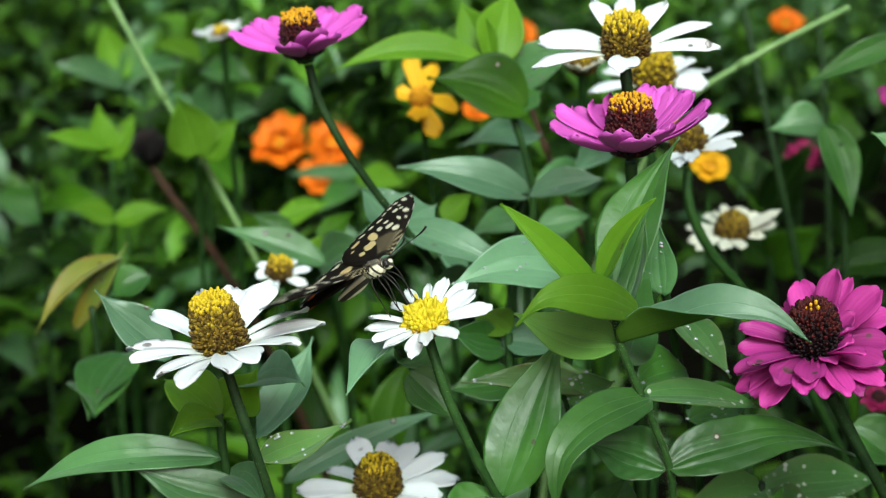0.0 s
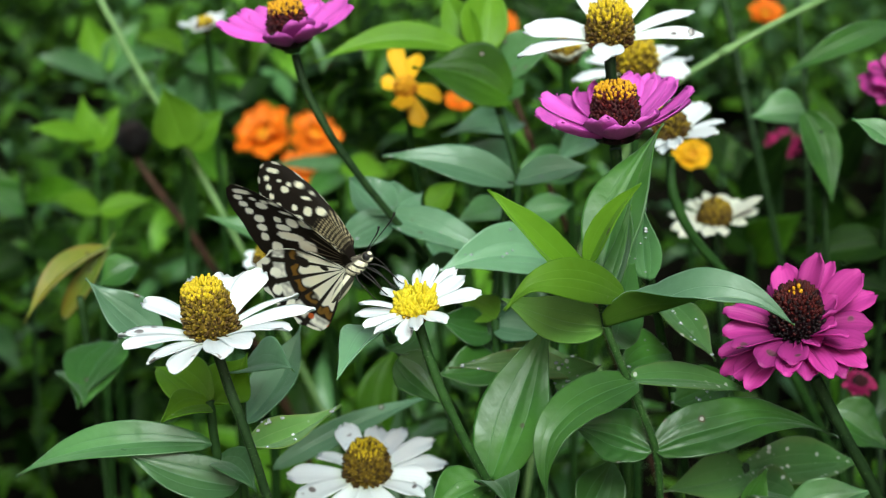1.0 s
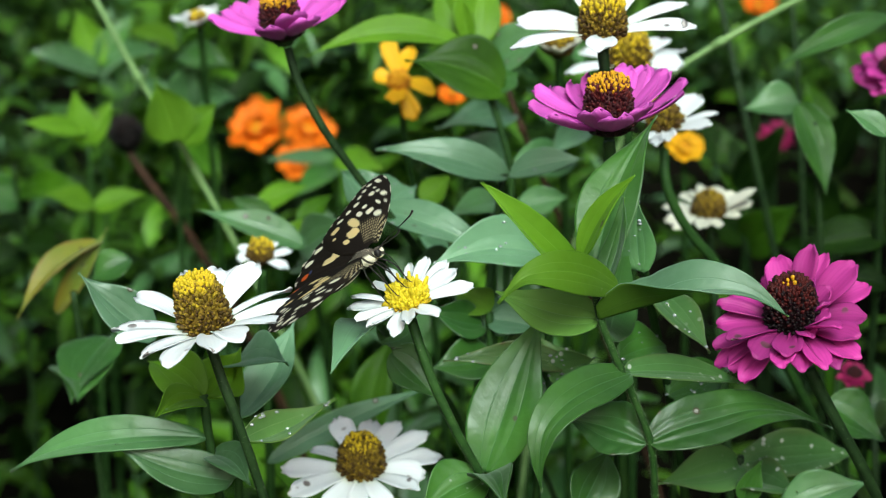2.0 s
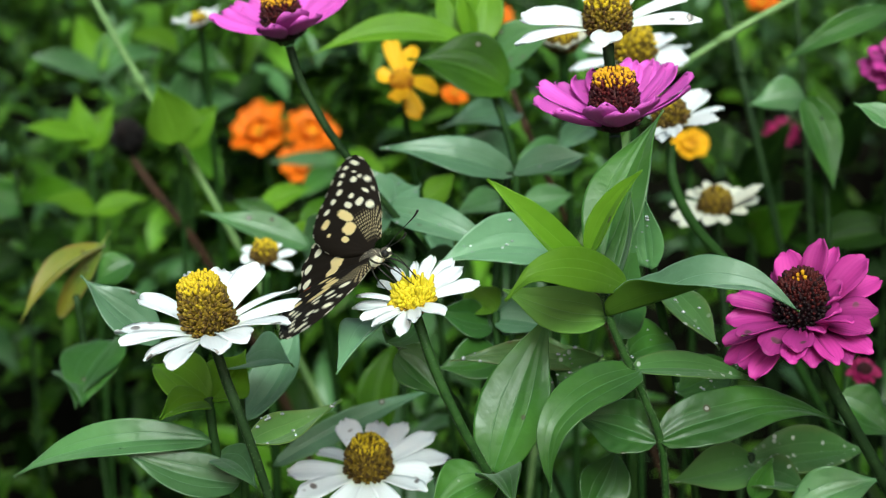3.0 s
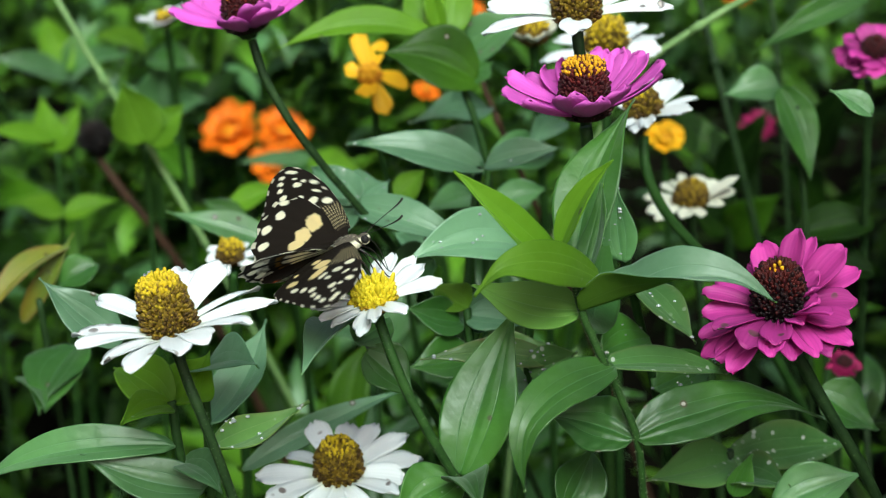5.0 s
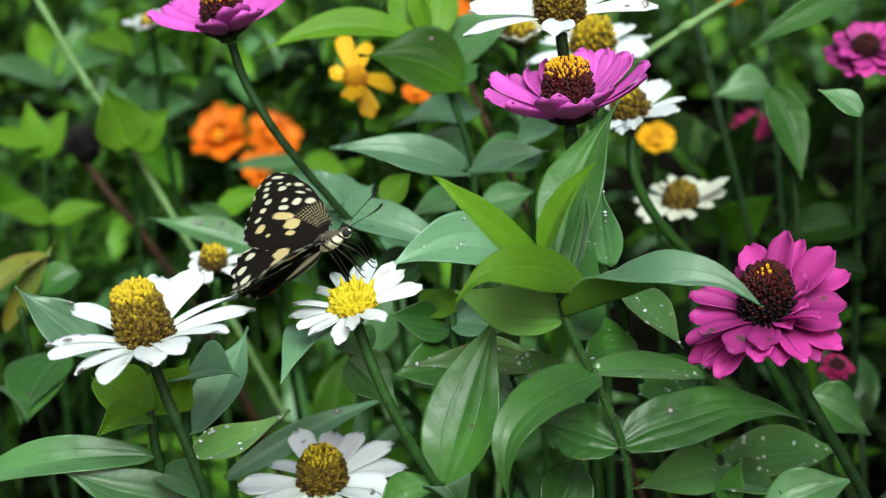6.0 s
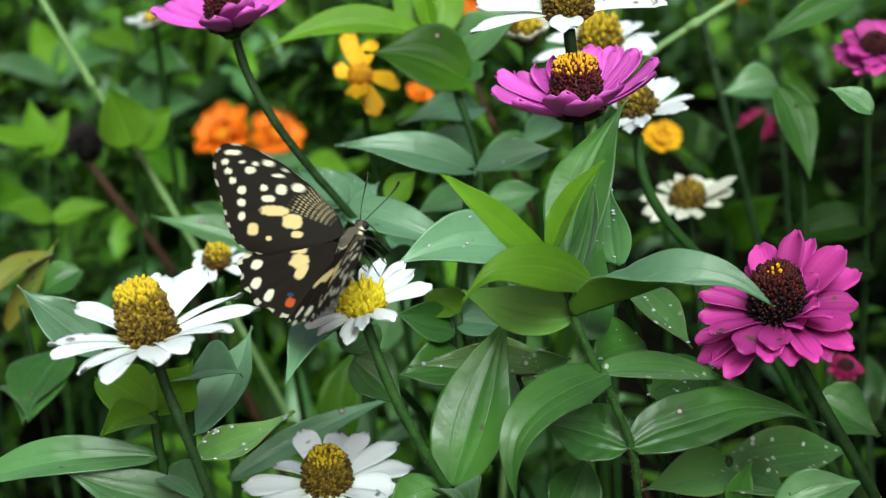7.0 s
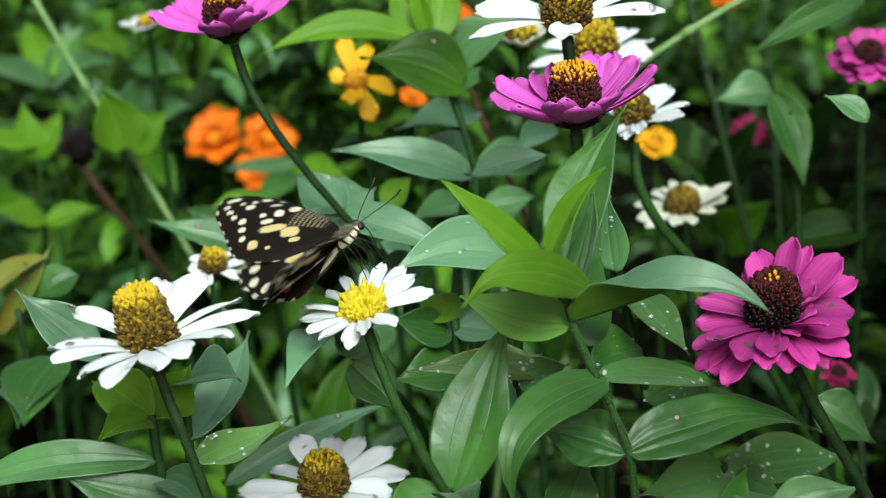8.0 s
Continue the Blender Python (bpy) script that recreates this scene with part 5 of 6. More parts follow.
leaf_spray([(-0.1525, 0.9500, 0.5671), (-0.1505, 0.9500, 0.5175), (-0.1515, 0.9500, 0.4733)], [
    ((-0.1515, 0.9500, 0.5567), (-0.1789, 0.9300, 0.5731), 0.0180, (0, -0.6, 0.8), 0.1, "young", LU),
    ((-0.1516, 0.9500, 0.5549), (-0.1174, 0.9300, 0.5525), 0.0200, (0, -0.6, 0.8), 0.1, "leaf", LU),
    ((-0.1503, 0.9500, 0.5211), (-0.1402, 0.9400, 0.5545), 0.0200, (0, -0.8, 0.5), 0.05, "grey", LU),
    ((-0.1505, 0.9500, 0.5175), (-0.1163, 0.9400, 0.5299), 0.0180, (0, -0.6, 0.7), 0.08, "grey", LU),
    ((-0.1508, 0.9500, 0.4956), (-0.1266, 0.9200, 0.4815), 0.0200, (0, -0.6, 0.7), 0.1, "bush", LU),
], "leafy shoot with pale and bright leaves in the bed", mat="stem", seed=27)
leaf_spray([(-0.2452, 0.9000, 0.5002), (-0.2430, 0.9000, 0.4570), (-0.2447, 0.9000, 0.4198)], [
    ((-0.2438, 0.9000, 0.4824), (-0.1957, 0.8800, 0.4958), 0.0200, (0, -0.6, 0.8), 0.12, "bush", LU),
    ((-0.2428, 0.9000, 0.4752), (-0.2728, 0.9000, 0.4895), 0.0220, (0, -0.7, 0.7), 0.08, "leaf", LU),
    ((-0.2437, 0.9000, 0.4497), (-0.2049, 0.8600, 0.4568), 0.0240, (0, -0.6, 0.8), 0.1, "fill_shade", LU),
    ((-0.2441, 0.9000, 0.4460), (-0.2704, 0.8800, 0.4367), 0.0240, (0, -0.6, 0.8), 0.1, "fill_shade", LU),
], "leafy plant at the dim side of the bed, some leaves coloured dark for shade", mat="stem_dark", seed=28)


def cane(points, radius, label, mat="stem_pale", stiff=0.92):
    way = to_ground(points, stiff)
    p = thing("cane", way[-1], label, "stalk")
    add_stem(p, way, (radius, radius, radius * 1.2), mat, 30)
    part("node", lathe("node", [(radius * 0.9, -0.004), (radius * 1.45, 0.0), (radius * 0.9, 0.004)], MAT[mat], 10), p, "", axis_pose(Vector(points[1]) - p.location, Vector(points[0]) - Vector(points[1])))
    return p


cane([(-0.1569, 0.7167, 0.6650), (-0.1306, 0.6993, 0.6211), (-0.1156, 0.6944, 0.5976), (-0.0890, 0.6845, 0.5483)], 0.0015, "pale green cane leaning through the undergrowth")
cane([(0.1475, 0.6079, 0.6909), (0.1093, 0.5992, 0.6716), (0.0846, 0.5962, 0.6526)], 0.0013, "thin pale green stalk leaning across the flowers", stiff=0.45)
cane([(0.1383, 0.7832, 0.6423), (0.1479, 0.7665, 0.6048), (0.1548, 0.7543, 0.5773), (0.1664, 0.7468, 0.5360)], 0.0019, "dark upright stalk among the flowers", "stem_dark")
cane([(0.1848, 0.8322, 0.6293), (0.1891, 0.8144, 0.5895), (0.1943, 0.8025, 0.5381)], 0.0014, "dark upright stalk among the flowers", "stem_dark")
cane([(0.0285, 0.6919, 0.6338), (0.0396, 0.6799, 0.6068), (0.0564, 0.6741, 0.5693)], 0.0013, "brown upright stalk among the flowers", "stem_brown")


# ---- the bed behind: whole plants, copied ----
def bed_plant(seed, height, pairs, leaf_len, mat, stem_mat="stem"):
    """A whole plant at the origin: stem, side shoots and leaves in crossed pairs."""
    rnd = random.Random(seed)
    p = thing("bushy_plant", (0, 0, 0), "leafy green plant with leaves in pairs, part of the dense bed", "plant", "bushy plants of the bed")
    lean = Vector((rnd.uniform(-0.05, 0.05), rnd.uniform(-0.05, 0.05), 0))
    spine = [Vector((0, 0, height)) + lean, Vector((0, 0, height * 0.6)) + lean * 0.4, Vector((0, 0, height * 0.25)), Vector((0, 0, 0))]
    add_stem(p, spine, (0.0013, 0.0022, 0.0032), stem_mat, 14, 0, seed)
    path = curve_points(spine, 60)
    shapes = []
    for k in range(3):
        f = (1.0, 0.85, 1.12)[k]
        shapes.append(leaf_mesh("leaf", (0, 0, 0), (leaf_len * f, 0, 0), leaf_len * rnd.uniform(0.36, 0.48), rnd.uniform(0.06, 0.16), cup=rnd.uniform(0.06, 0.2), mats=(mat, "leaf_under"), wave=0.07, curl=rnd.uniform(0.0, 0.3), seed=seed * 5 + k, rows=9, cols=6))
    turn = rnd.uniform(0, 180)
    for i in range(pairs):
        f = (i + 0.15) / pairs * 0.72
        q = path[int(f * 60)]
        size = 0.55 + 0.45 * min(1.0, f * 4)
        for side in (0, 180):
            az = turn + side + rnd.uniform(-22, 22)
            rise = rnd.uniform(5, 40) + (1 - size) * 40
            m = Matrix.Translation(q) @ pose(0, 0, 0, 0, 0, az) @ pose(0, 0, 0, 0, -rise, 0) @ pose(0, 0, 0, rnd.uniform(-20, 20), 0, 0) @ Matrix.Scale(size * rnd.uniform(0.85, 1.1), 4)
            part("leaf", shapes[rnd.randrange(3)], p, "", m)
        turn += 90 + rnd.uniform(-15, 15)
    return p


def plant_bed():
    rnd = random.Random(77)
    kinds = [bed_plant(100, 0.42, 8, 0.060, "leaf"), bed_plant(101, 0.46, 8, 0.052, "young"), bed_plant(102, 0.40, 9, 0.045, "bush"), bed_plant(103, 0.48, 8, 0.066, "grey"), bed_plant(104, 0.36, 10, 0.038, "bush"), bed_plant(105, 0.44, 9, 0.050, "leaf", "stem_dark")]
    spots = []
    for row in range(12):
        y = 0.55 + 0.10 * row + 0.014 * row * row
        half = 0.10 + 0.32 * y
        n = int(2 * half / 0.085)
        for i in range(n):
            spots.append((-half + 2 * half * (i + rnd.uniform(0.2, 0.8)) / n, y + rnd.uniform(-0.04, 0.04), row))
    for k, (x, y, row) in enumerate(spots):
        sight = 0.85 - y * math.tan(radians(rnd.uniform(28, 34) if row == 0 else rnd.uniform(21, 29) if row < 4 else rnd.uniform(13, 22)))
        if row > 7:
            sight = max(sight, rnd.uniform(0.25, 0.42))
        side = abs(x + 0.01) / (0.10 + 0.22 * y)
        if k >= 6 and row < 9 and (side > 0.66 or x > 0.13 * y or (x < -0.06 and row < 4)) and rnd.random() < 0.85:
            continue
        if row < 3 and x < 0:
            sight = 0.85 - y * math.tan(radians(rnd.uniform(27, 33)))
        source = kinds[rnd.randrange(6)]
        if k < 6:
            source = kinds[k]
        tall = (0.42, 0.46, 0.40, 0.48, 0.36, 0.44)[kinds.index(source)]
        # a plant taller than its own stem sinks no deeper than its root crown: scale it instead
        s = max(0.55, min(1.35, sight / tall))
        m = Matrix.Translation((x, y, 0.0)) @ pose(0, 0, 0, 0, 0, rnd.uniform(0, 360))
        if k < 6:
            ob = source
            ob.matrix_basis = m
        else:
            ob = copy_thing(source, m)
        ob.scale = (s, s, s)


def added_shade_plants():
    """Tall plants added on both sides, mostly unseen, to shade the bed's edges."""
    rnd = random.Random(31)
    source = bed_plant(140, 0.62, 16, 0.075, "fill_shade", "stem_dark")
    tagged(source, "tall leafy plant added beside the bed to shade it, coloured dark", "plant", "tall plants of the margin")
    first = True
    for side in (-1, 1):
        for i in range(32 if side < 0 else 48):
            y = 0.24 + 1.6 * (i // 2) / (16 if side < 0 else 24) + rnd.uniform(-0.04, 0.04)
            x = side * (0.135 + 0.285 * y + 0.10 * (i % 2) + rnd.uniform(0.0, 0.04))
            m = Matrix.Translation((x, y, 0.0)) @ pose(0, 0, 0, 0, 0, rnd.uniform(0, 360))
            if first:
                source.matrix_basis = m
                ob, first = source, False
            else:
                ob = copy_thing(source, m)
            s = rnd.uniform(1.25, 1.6)
            ob.scale = (s, s, s)


plant_bed()
added_shade_plants()


# ---- undergrowth: what nobody could count ----
def undergrowth():
    """Loose blades between the plants, in clumps: short lances, long arching straps and thin feathery shoots."""
    rnd = random.Random(5)
    verts, faces, which = [], [], []
    mats = [MAT["fill_shade"], MAT["fill_mid"], MAT["fill_light"], MAT["fill_grey"]]

    def blade(c, az, rise, tilt, size, wide, sag, mat):
        d = Vector((math.cos(az) * math.cos(rise), math.sin(az) * math.cos(rise), math.sin(rise)))
        side = d.cross(UP).normalized()
        up = side.cross(d)
        side = side * math.cos(tilt) + up * math.sin(tilt)
        up = side.cross(d)
        b = len(verts)
        for f, w in ((0, 0.0), (0.22, 0.80), (0.48, 1.0), (0.76, 0.62), (1, 0.0)):
            mid = c + d * (f * size) + up * (0.16 * size * math.sin(2.6 * f)) - UP * (sag * size * f * f)
            if w == 0:
                verts.append(mid)
            else:
                verts.extend((mid + side * (w * wide * size) + up * 0.05 * size, mid, mid - side * (w * wide * size) + up * 0.05 * size))
        faces.extend(((b, b + 1, b + 2), (b, b + 2, b + 3), (b + 1, b + 4, b + 5, b + 2), (b + 2, b + 5, b + 6, b + 3), (b + 4, b + 7, b + 8, b + 5), (b + 5, b + 8, b + 9, b + 6), (b + 7, b + 10, b + 8), (b + 8, b + 10, b + 9)))
        which.extend([mat] * 8)

    for k in range(88000):
        y = 0.52 + 3.4 * rnd.random() ** 1.5
        x = rnd.uniform(-1, 1) * (0.12 + 0.33 * y)
        wide = k >= 56000
        if wide:
            # the bed goes on to both sides and beyond
            x, y = rnd.uniform(-2.6, 2.6), rnd.uniform(-0.7, 5.0)
            if (y < 3.9 and abs(x) < 0.12 + 0.33 * max(y, 0.0)) or math.hypot(x, y) < 0.3:
                continue
        # the canopy rises and falls in clumps
        lump = noise.noise((x * 7.0, y * 6.0, 4.0)) + 0.5 * noise.noise((x * 19.0, y * 17.0, 8.0))
        sight = 0.30 if wide else 0.85 - y * math.tan(radians(45 if y < 0.62 else 38 if y < 0.8 else 31 if y < 1.0 else 17.5))
        slope = (x + 0.015) / max(y, 0.3)
        edge = 0.0 if wide else max(0.0, min(1.0, (abs(slope) - 0.11) * 9.0))
        top = min(0.56, max(sight, 0.36 if y > 1.4 else 0.12)) + 0.11 * lump - (0.30 if x > 0 else 0.16) * edge
        # thinner growth along both margins of the bed
        if not wide and ((slope > 0.13 and y < 2.4 and rnd.random() < 0.94) or (slope < -0.08 and y < 0.95 and rnd.random() < 0.8) or (slope < -0.19 and y < 2.4 and rnd.random() < 0.85)):
            continue
        if top < 0.03 or lump < -0.42:
            continue
        z = max(0.01, top * (1 - 0.75 * rnd.random() ** 1.5))
        c = Vector((x, y, z))
        az = 6.3 * noise.noise((x * 4.0, y * 4.0, 1.0)) + rnd.uniform(-1.1, 1.1)
        kind = rnd.random()
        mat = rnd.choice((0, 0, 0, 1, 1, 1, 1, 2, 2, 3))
        if wide:
            blade(c, az, rnd.uniform(-0.3, 0.8), rnd.uniform(-0.5, 0.5), rnd.uniform(0.05, 0.11), 0.17, 0.1, mat)
        elif kind < 0.62:
            blade(c, az, rnd.uniform(-0.2, 0.8), rnd.uniform(-0.6, 0.6), rnd.uniform(0.024, 0.060), rnd.uniform(0.11, 0.20), rnd.uniform(0.0, 0.3), mat)
        elif kind < 0.86:
            blade(c, az, rnd.uniform(0.1, 1.0), rnd.uniform(-0.6, 0.6), rnd.uniform(0.05, 0.115 if y > 0.9 else 0.07), rnd.uniform(0.07, 0.13), rnd.uniform(0.2, 0.6), mat)
        else:
            for q in range(4):
                blade(c, az + q * 1.5 + rnd.uniform(-0.3, 0.3), rnd.uniform(0.4, 1.1), 0.0, rnd.uniform(0.020, 0.045), 0.05, 0.3, mat)
    ob = new("undergrowth", mesh_of("undergrowth", verts, faces, mats, np.full((len(verts), 2), 0.62), which))
    return tagged(ob, "dense low green undergrowth between the plants", "undergrowth", kind="stuff")


undergrowth()

# ---- the butterfly ----
MM = 0.0009
BLACK, CREAM, YELLOW, ORANGE_RED, BLUE = (0.014, 0.010, 0.007), (0.90, 0.86, 0.68), (0.84, 0.68, 0.34), (0.60, 0.11, 0.02), (0.05, 0.065, 0.16)
PALE = (0.94, 0.92, 0.80)
# spots as (outward, forward, half width, half height) in millimetres from the wing's root
FORE_MARGIN = [(33.1, 20.9, 2.3, 0.75), (35, 18.2, 1.1, 0.8), (33.8, 15.6, 1.1, 0.85), (32.3, 13, 1, 0.9), (29.5, 10.4, 1.3, 1.1), (29.2, 6.9, 1.2, 1.05), (28.8, 3.2, 1, 1.2)]
FORE_MIDDLE = [(30.2, 18.3, 0.8, 0.5), (26.4, 17.9, 0.9, 0.6), (27.7, 16, 1.5, 1), (23, 18.3, 1.4, 0.95), (19.8, 14.8, 1.7, 0.5), (18.1, 16.6, 0.8, 0.45), (23.4, 11.2, 1, 0.9), (18.5, 10.9, 1.5, 1.4), (13.9, 11.7, 1.7, 1.2), (21.9, 8.3, 1.9, 0.9)]
FORE_BAND = [(19.9, 5, 3.7, 1.35), (25.4, -0.3, 1.5, 1.6), (14.7, 2.3, 2.6, 2), (13.1, -1.2, 1.6, 0.9), (20.7, -2.6, 0.8, 0.6)]
HIND_MARGIN = [(23.5, -10.7, 1.5, 1.5), (18.9, -13, 1.7, 1.5), (16.2, -18.2, 1.5, 1.7), (10.8, -20.5, 1.2, 1.8)]
HIND_BAND = [(10.5, -4.3, 3.3, 2.3), (7.6, -8.6, 2.6, 2.4), (5.6, -11.2, 1.6, 2.6)]
FORE_EDGE = [(-38, 4), (-28, 14), (-18, 23), (-10, 29), (-4, 31.5), (3, 33), (9, 34.8), (16, 37.8), (22, 41), (26, 43), (29.5, 44), (33, 43), (36.5, 39.5), (40, 34.5), (43.5, 28), (48, 19.5), (54, 11), (62, 5)]
HIND_EDGE = [(-104, 6), (-101, 15), (-98, 21), (-93, 24), (-82, 25.2), (-68, 26.4), (-54, 27.4), (-40, 28.2), (-27, 28), (-15, 24), (-4, 15), (8, 5)]


def edge_radius(edge, angle):
    for (a0, r0), (a1, r1) in zip(edge, edge[1:]):
        if a0 <= angle <= a1:
            f = (angle - a0) / (a1 - a0)
            return r0 + (r1 - r0) * f
    return edge[-1][1]


def soft(x, lo, hi):
    f = min(1.0, max(0.0, (x - lo) / (hi - lo)))
    return f * f * (3 - 2 * f)


def blend(a, b, f):
    return tuple(x + (y - x) * f for x, y in zip(a, b))


def spot_mask(a, b, spots, grow=1.0):
    best = 0.0
    for sa, sb, ra, rb in spots:
        d = (abs((a - sa) / (ra * grow)) ** 2.6 + abs((b - sb) / (rb * grow)) ** 2.6) ** (1 / 2.6)
        d += 0.14 * noise.noise((a * 0.9, b * 0.9, sa))
        best = max(best, 1 - soft(d, 0.85, 1.12))
    return best


def fore_upper(a, b, r, f, ang):
    c = blend(BLACK, CREAM, spot_mask(a, b, FORE_MARGIN, 0.98))
    c = blend(c, CREAM, spot_mask(a, b, FORE_MIDDLE, 1.0))
    c = blend(c, YELLOW, spot_mask(a, b, FORE_BAND, 1.06))
    # powdery rows of pale scales over the base of the cell
    dust = soft(math.sin(r * 4.4) + math.sin(ang * 2.0), 0.25, 0.9) * soft(r, 4, 7) * (1 - soft(r, 15, 18)) * soft(ang, 16, 22)
    c = blend(c, (0.72, 0.60, 0.34), dust * 0.8 * (1 - spot_mask(a, b, FORE_MIDDLE, 1.6)))
    if f > 0.975 and math.sin(ang * 1.1) > 0.3:
        c = blend(c, CREAM, 0.7)
    return c


def fore_lower(a, b, r, f, ang):
    c = blend(BLACK, PALE, spot_mask(a, b, FORE_MARGIN, 1.30))
    c = blend(c, PALE, spot_mask(a, b, FORE_MIDDLE, 1.28))
    c = blend(c, PALE, spot_mask(a, b, FORE_BAND, 1.20))
    rays = soft(math.sin(ang * 0.52 + 0.6), 0.72, 0.9) * soft(r, 3, 5) * (1 - soft(r, 13, 15))
    return blend(c, (0.34, 0.27, 0.17), rays * 0.6)


def hind_upper(a, b, r, f, ang):
    c = blend(BLACK, CREAM, spot_mask(a, b, HIND_MARGIN))
    c = blend(c, YELLOW, spot_mask(a, b, HIND_BAND))
    c = blend(c, ORANGE_RED, spot_mask(a, b, [(4.0, -20.6, 1.3, 1.4)]))
    c = blend(c, BLUE, spot_mask(a, b, [(5.0, -18.6, 1.0, 0.6)]))
    if f > 0.96 and math.sin(ang * 0.6) > 0.2:
        c = blend(c, CREAM, 0.8)
    return c


def hind_lower(a, b, r, f, ang):
    veins = soft(abs(math.sin((ang + 4) * math.pi / 19.0)), 0.30, 0.48)
    ragged = r + 2.4 * noise.noise((a * 0.35, b * 0.35, 9.0))
    c = blend(BLACK, CREAM, veins * (1 - soft(ragged, 14.6, 15.6)))
    c = blend(c, BLACK, spot_mask(a, b, [(13.0, -5.2, 2.4, 1.7), (6.0, -3.4, 1.5, 0.8)]))
    c = blend(c, (0.62, 0.30, 0.03), 0.30 * veins * soft(ragged, 15.6, 16.4) * (1 - soft(ragged, 17.2, 18.0)))
    blotch = 0.75 + 0.6 * noise.noise((a * 0.7, b * 0.7, 3.0))
    c = blend(c, PALE, veins * soft(r, 19.4, 20.2) * (1 - soft(r, 22.8, 23.8)) * min(1.0, blotch))
    c = blend(c, PALE, spot_mask(a, b, HIND_MARGIN, 1.05))
    c = blend(c, PALE, veins * soft(f, 0.955, 0.97))
    return blend(c, ORANGE_RED, spot_mask(a, b, [(3.4, -21.0, 0.9, 0.9)]))


def wing_material():
    n = Nodes("butterfly_wing_scales")
    colour = n.nodes.new("ShaderNodeAttribute")
    colour.attribute_name = "pattern"
    place = n.nodes.new("ShaderNodeTexCoord").outputs["Object"]
    grain = n.noise(2600.0, 2.0, place)
    tinted = n.mix(n.math("MULTIPLY", grain, 0.10), colour.outputs["Color"], (0.09, 0.07, 0.05))
    n.base(tinted, 0.62, 0.14)
    n.bump(grain, 0.25, 0.0003)
    n.translucent(colour.outputs["Color"], 0.50)
    return n.mat


MAT["wing"] = wing_material()


def wing_mesh(name, edge, side, upper, lower, scallop, camber):
    """A wing in its root's space, out along y (side 1: left, -1: right), forward along x: a fan of fine rings between root and edge, with its two faces' own scale patterns."""
    na, nr = 140, 96
    a0, a1 = edge[0][0], edge[-1][0]
    top = np.zeros((na + 1, nr + 1, 3))
    colours = []
    for i in range(na + 1):
        ang = a0 + (a1 - a0) * i / na
        reach = edge_radius(edge, ang)
        inner = soft(ang, a0 + 14, a0 + 30) * (1 - soft(ang, a1 - 26, a1 - 20))
        reach *= 1 + scallop * inner * math.sin(math.radians(ang) * 22)
        for j in range(nr + 1):
            f = (j + 0.2) / (nr + 0.2)
            r = f * reach
            a, b = r * math.cos(radians(ang)), r * math.sin(radians(ang))
            z = camber * (f * f) * 10 * (0.5 - f) + 0.07 * math.sin(radians(ang) * 34) * f
            top[i, j] = (b * MM, side * a * MM, z * MM)
    order = top if side < 0 else top[::-1]
    me = sheet(name, order, 0.00012, [MAT["wing"]])
    if me.polygons[0].normal.z < 0:
        me.flip_normals()
    half = (na + 1) * (nr + 1)
    upper_first = me.vertices[half // 2].co.z >= me.vertices[half + half // 2].co.z
    values = np.ones((2 * half, 4), np.float32)
    for k in range(half):
        x, y, _ = me.vertices[k].co
        a, b = abs(y) / MM, x / MM
        r, ang = math.hypot(a, b), math.degrees(math.atan2(b, a))
        f = r / max(edge_radius(edge, max(a0, min(a1, ang))), 0.1)
        over, under = upper(a, b, r, f, ang), lower(a, b, r, f, ang)
        values[k, :3], values[half + k, :3] = (over, under) if upper_first else (under, over)
    layer = me.color_attributes.new("pattern", "FLOAT_COLOR", "POINT")
    layer.data.foreach_set("color", values.ravel())
    return me


def body_material(name, striped):
    n = Nodes(name)
    c = n.nodes.new("ShaderNodeTexCoord").outputs["Object"]
    s = n.nodes.new("ShaderNodeSeparateXYZ")
    n.links.new(c, s.inputs[0])
    lines = n.math("SINE", n.math("MULTIPLY", n.math("ADD", s.outputs[2 if striped < 0.1 else 0], n.math("MULTIPLY", s.outputs[0 if striped < 0.1 else 2], striped)), 2700.0 if striped > 0.1 else 1500.0))
    pale = n.step(lines, -0.75, -0.4)
    back = n.step(s.outputs[2], 0.0004, 0.0012)
    colour = n.mix(pale, (0.012, 0.010, 0.008), (0.84, 0.79, 0.58))
    colour = n.mix(back, colour, (0.045, 0.038, 0.030))
    fur = n.noise(2200.0, 3.0, c)
    n.base(n.mix(n.math("MULTIPLY", fur, 0.22), colour, (0.30, 0.26, 0.18)), 0.8, 0.2)
    n.bump(fur, 0.7, 0.0005)
    return n.mat


def ovoid(name, centre, size, mat, rings=12, sides=16, taper=0.0, sag=0.0):
    verts, faces = [], []
    for i in range(rings + 1):
        t = -1 + 2 * i / rings
        r = math.sqrt(max(0.0, 1 - t * t)) * (1 + taper * t) + 0.02
        for j in range(sides):
            a = 2 * math.pi * j / sides
            verts.append((centre[0] + t * size[0], centre[1] + r * size[1] * math.cos(a), centre[2] + r * size[2] * math.sin(a) + sag * (t - 1) ** 2))
    for i in range(rings):
        for j in range(sides):
            a, b = i * sides + j, i * sides + (j + 1) % sides
            faces.append((a, b, b + sides, a + sides))
    faces += [tuple(range(sides))[::-1], tuple(rings * sides + j for j in range(sides))]
    return mesh_of(name, [Vector(v) * MM for v in verts], faces, [mat])


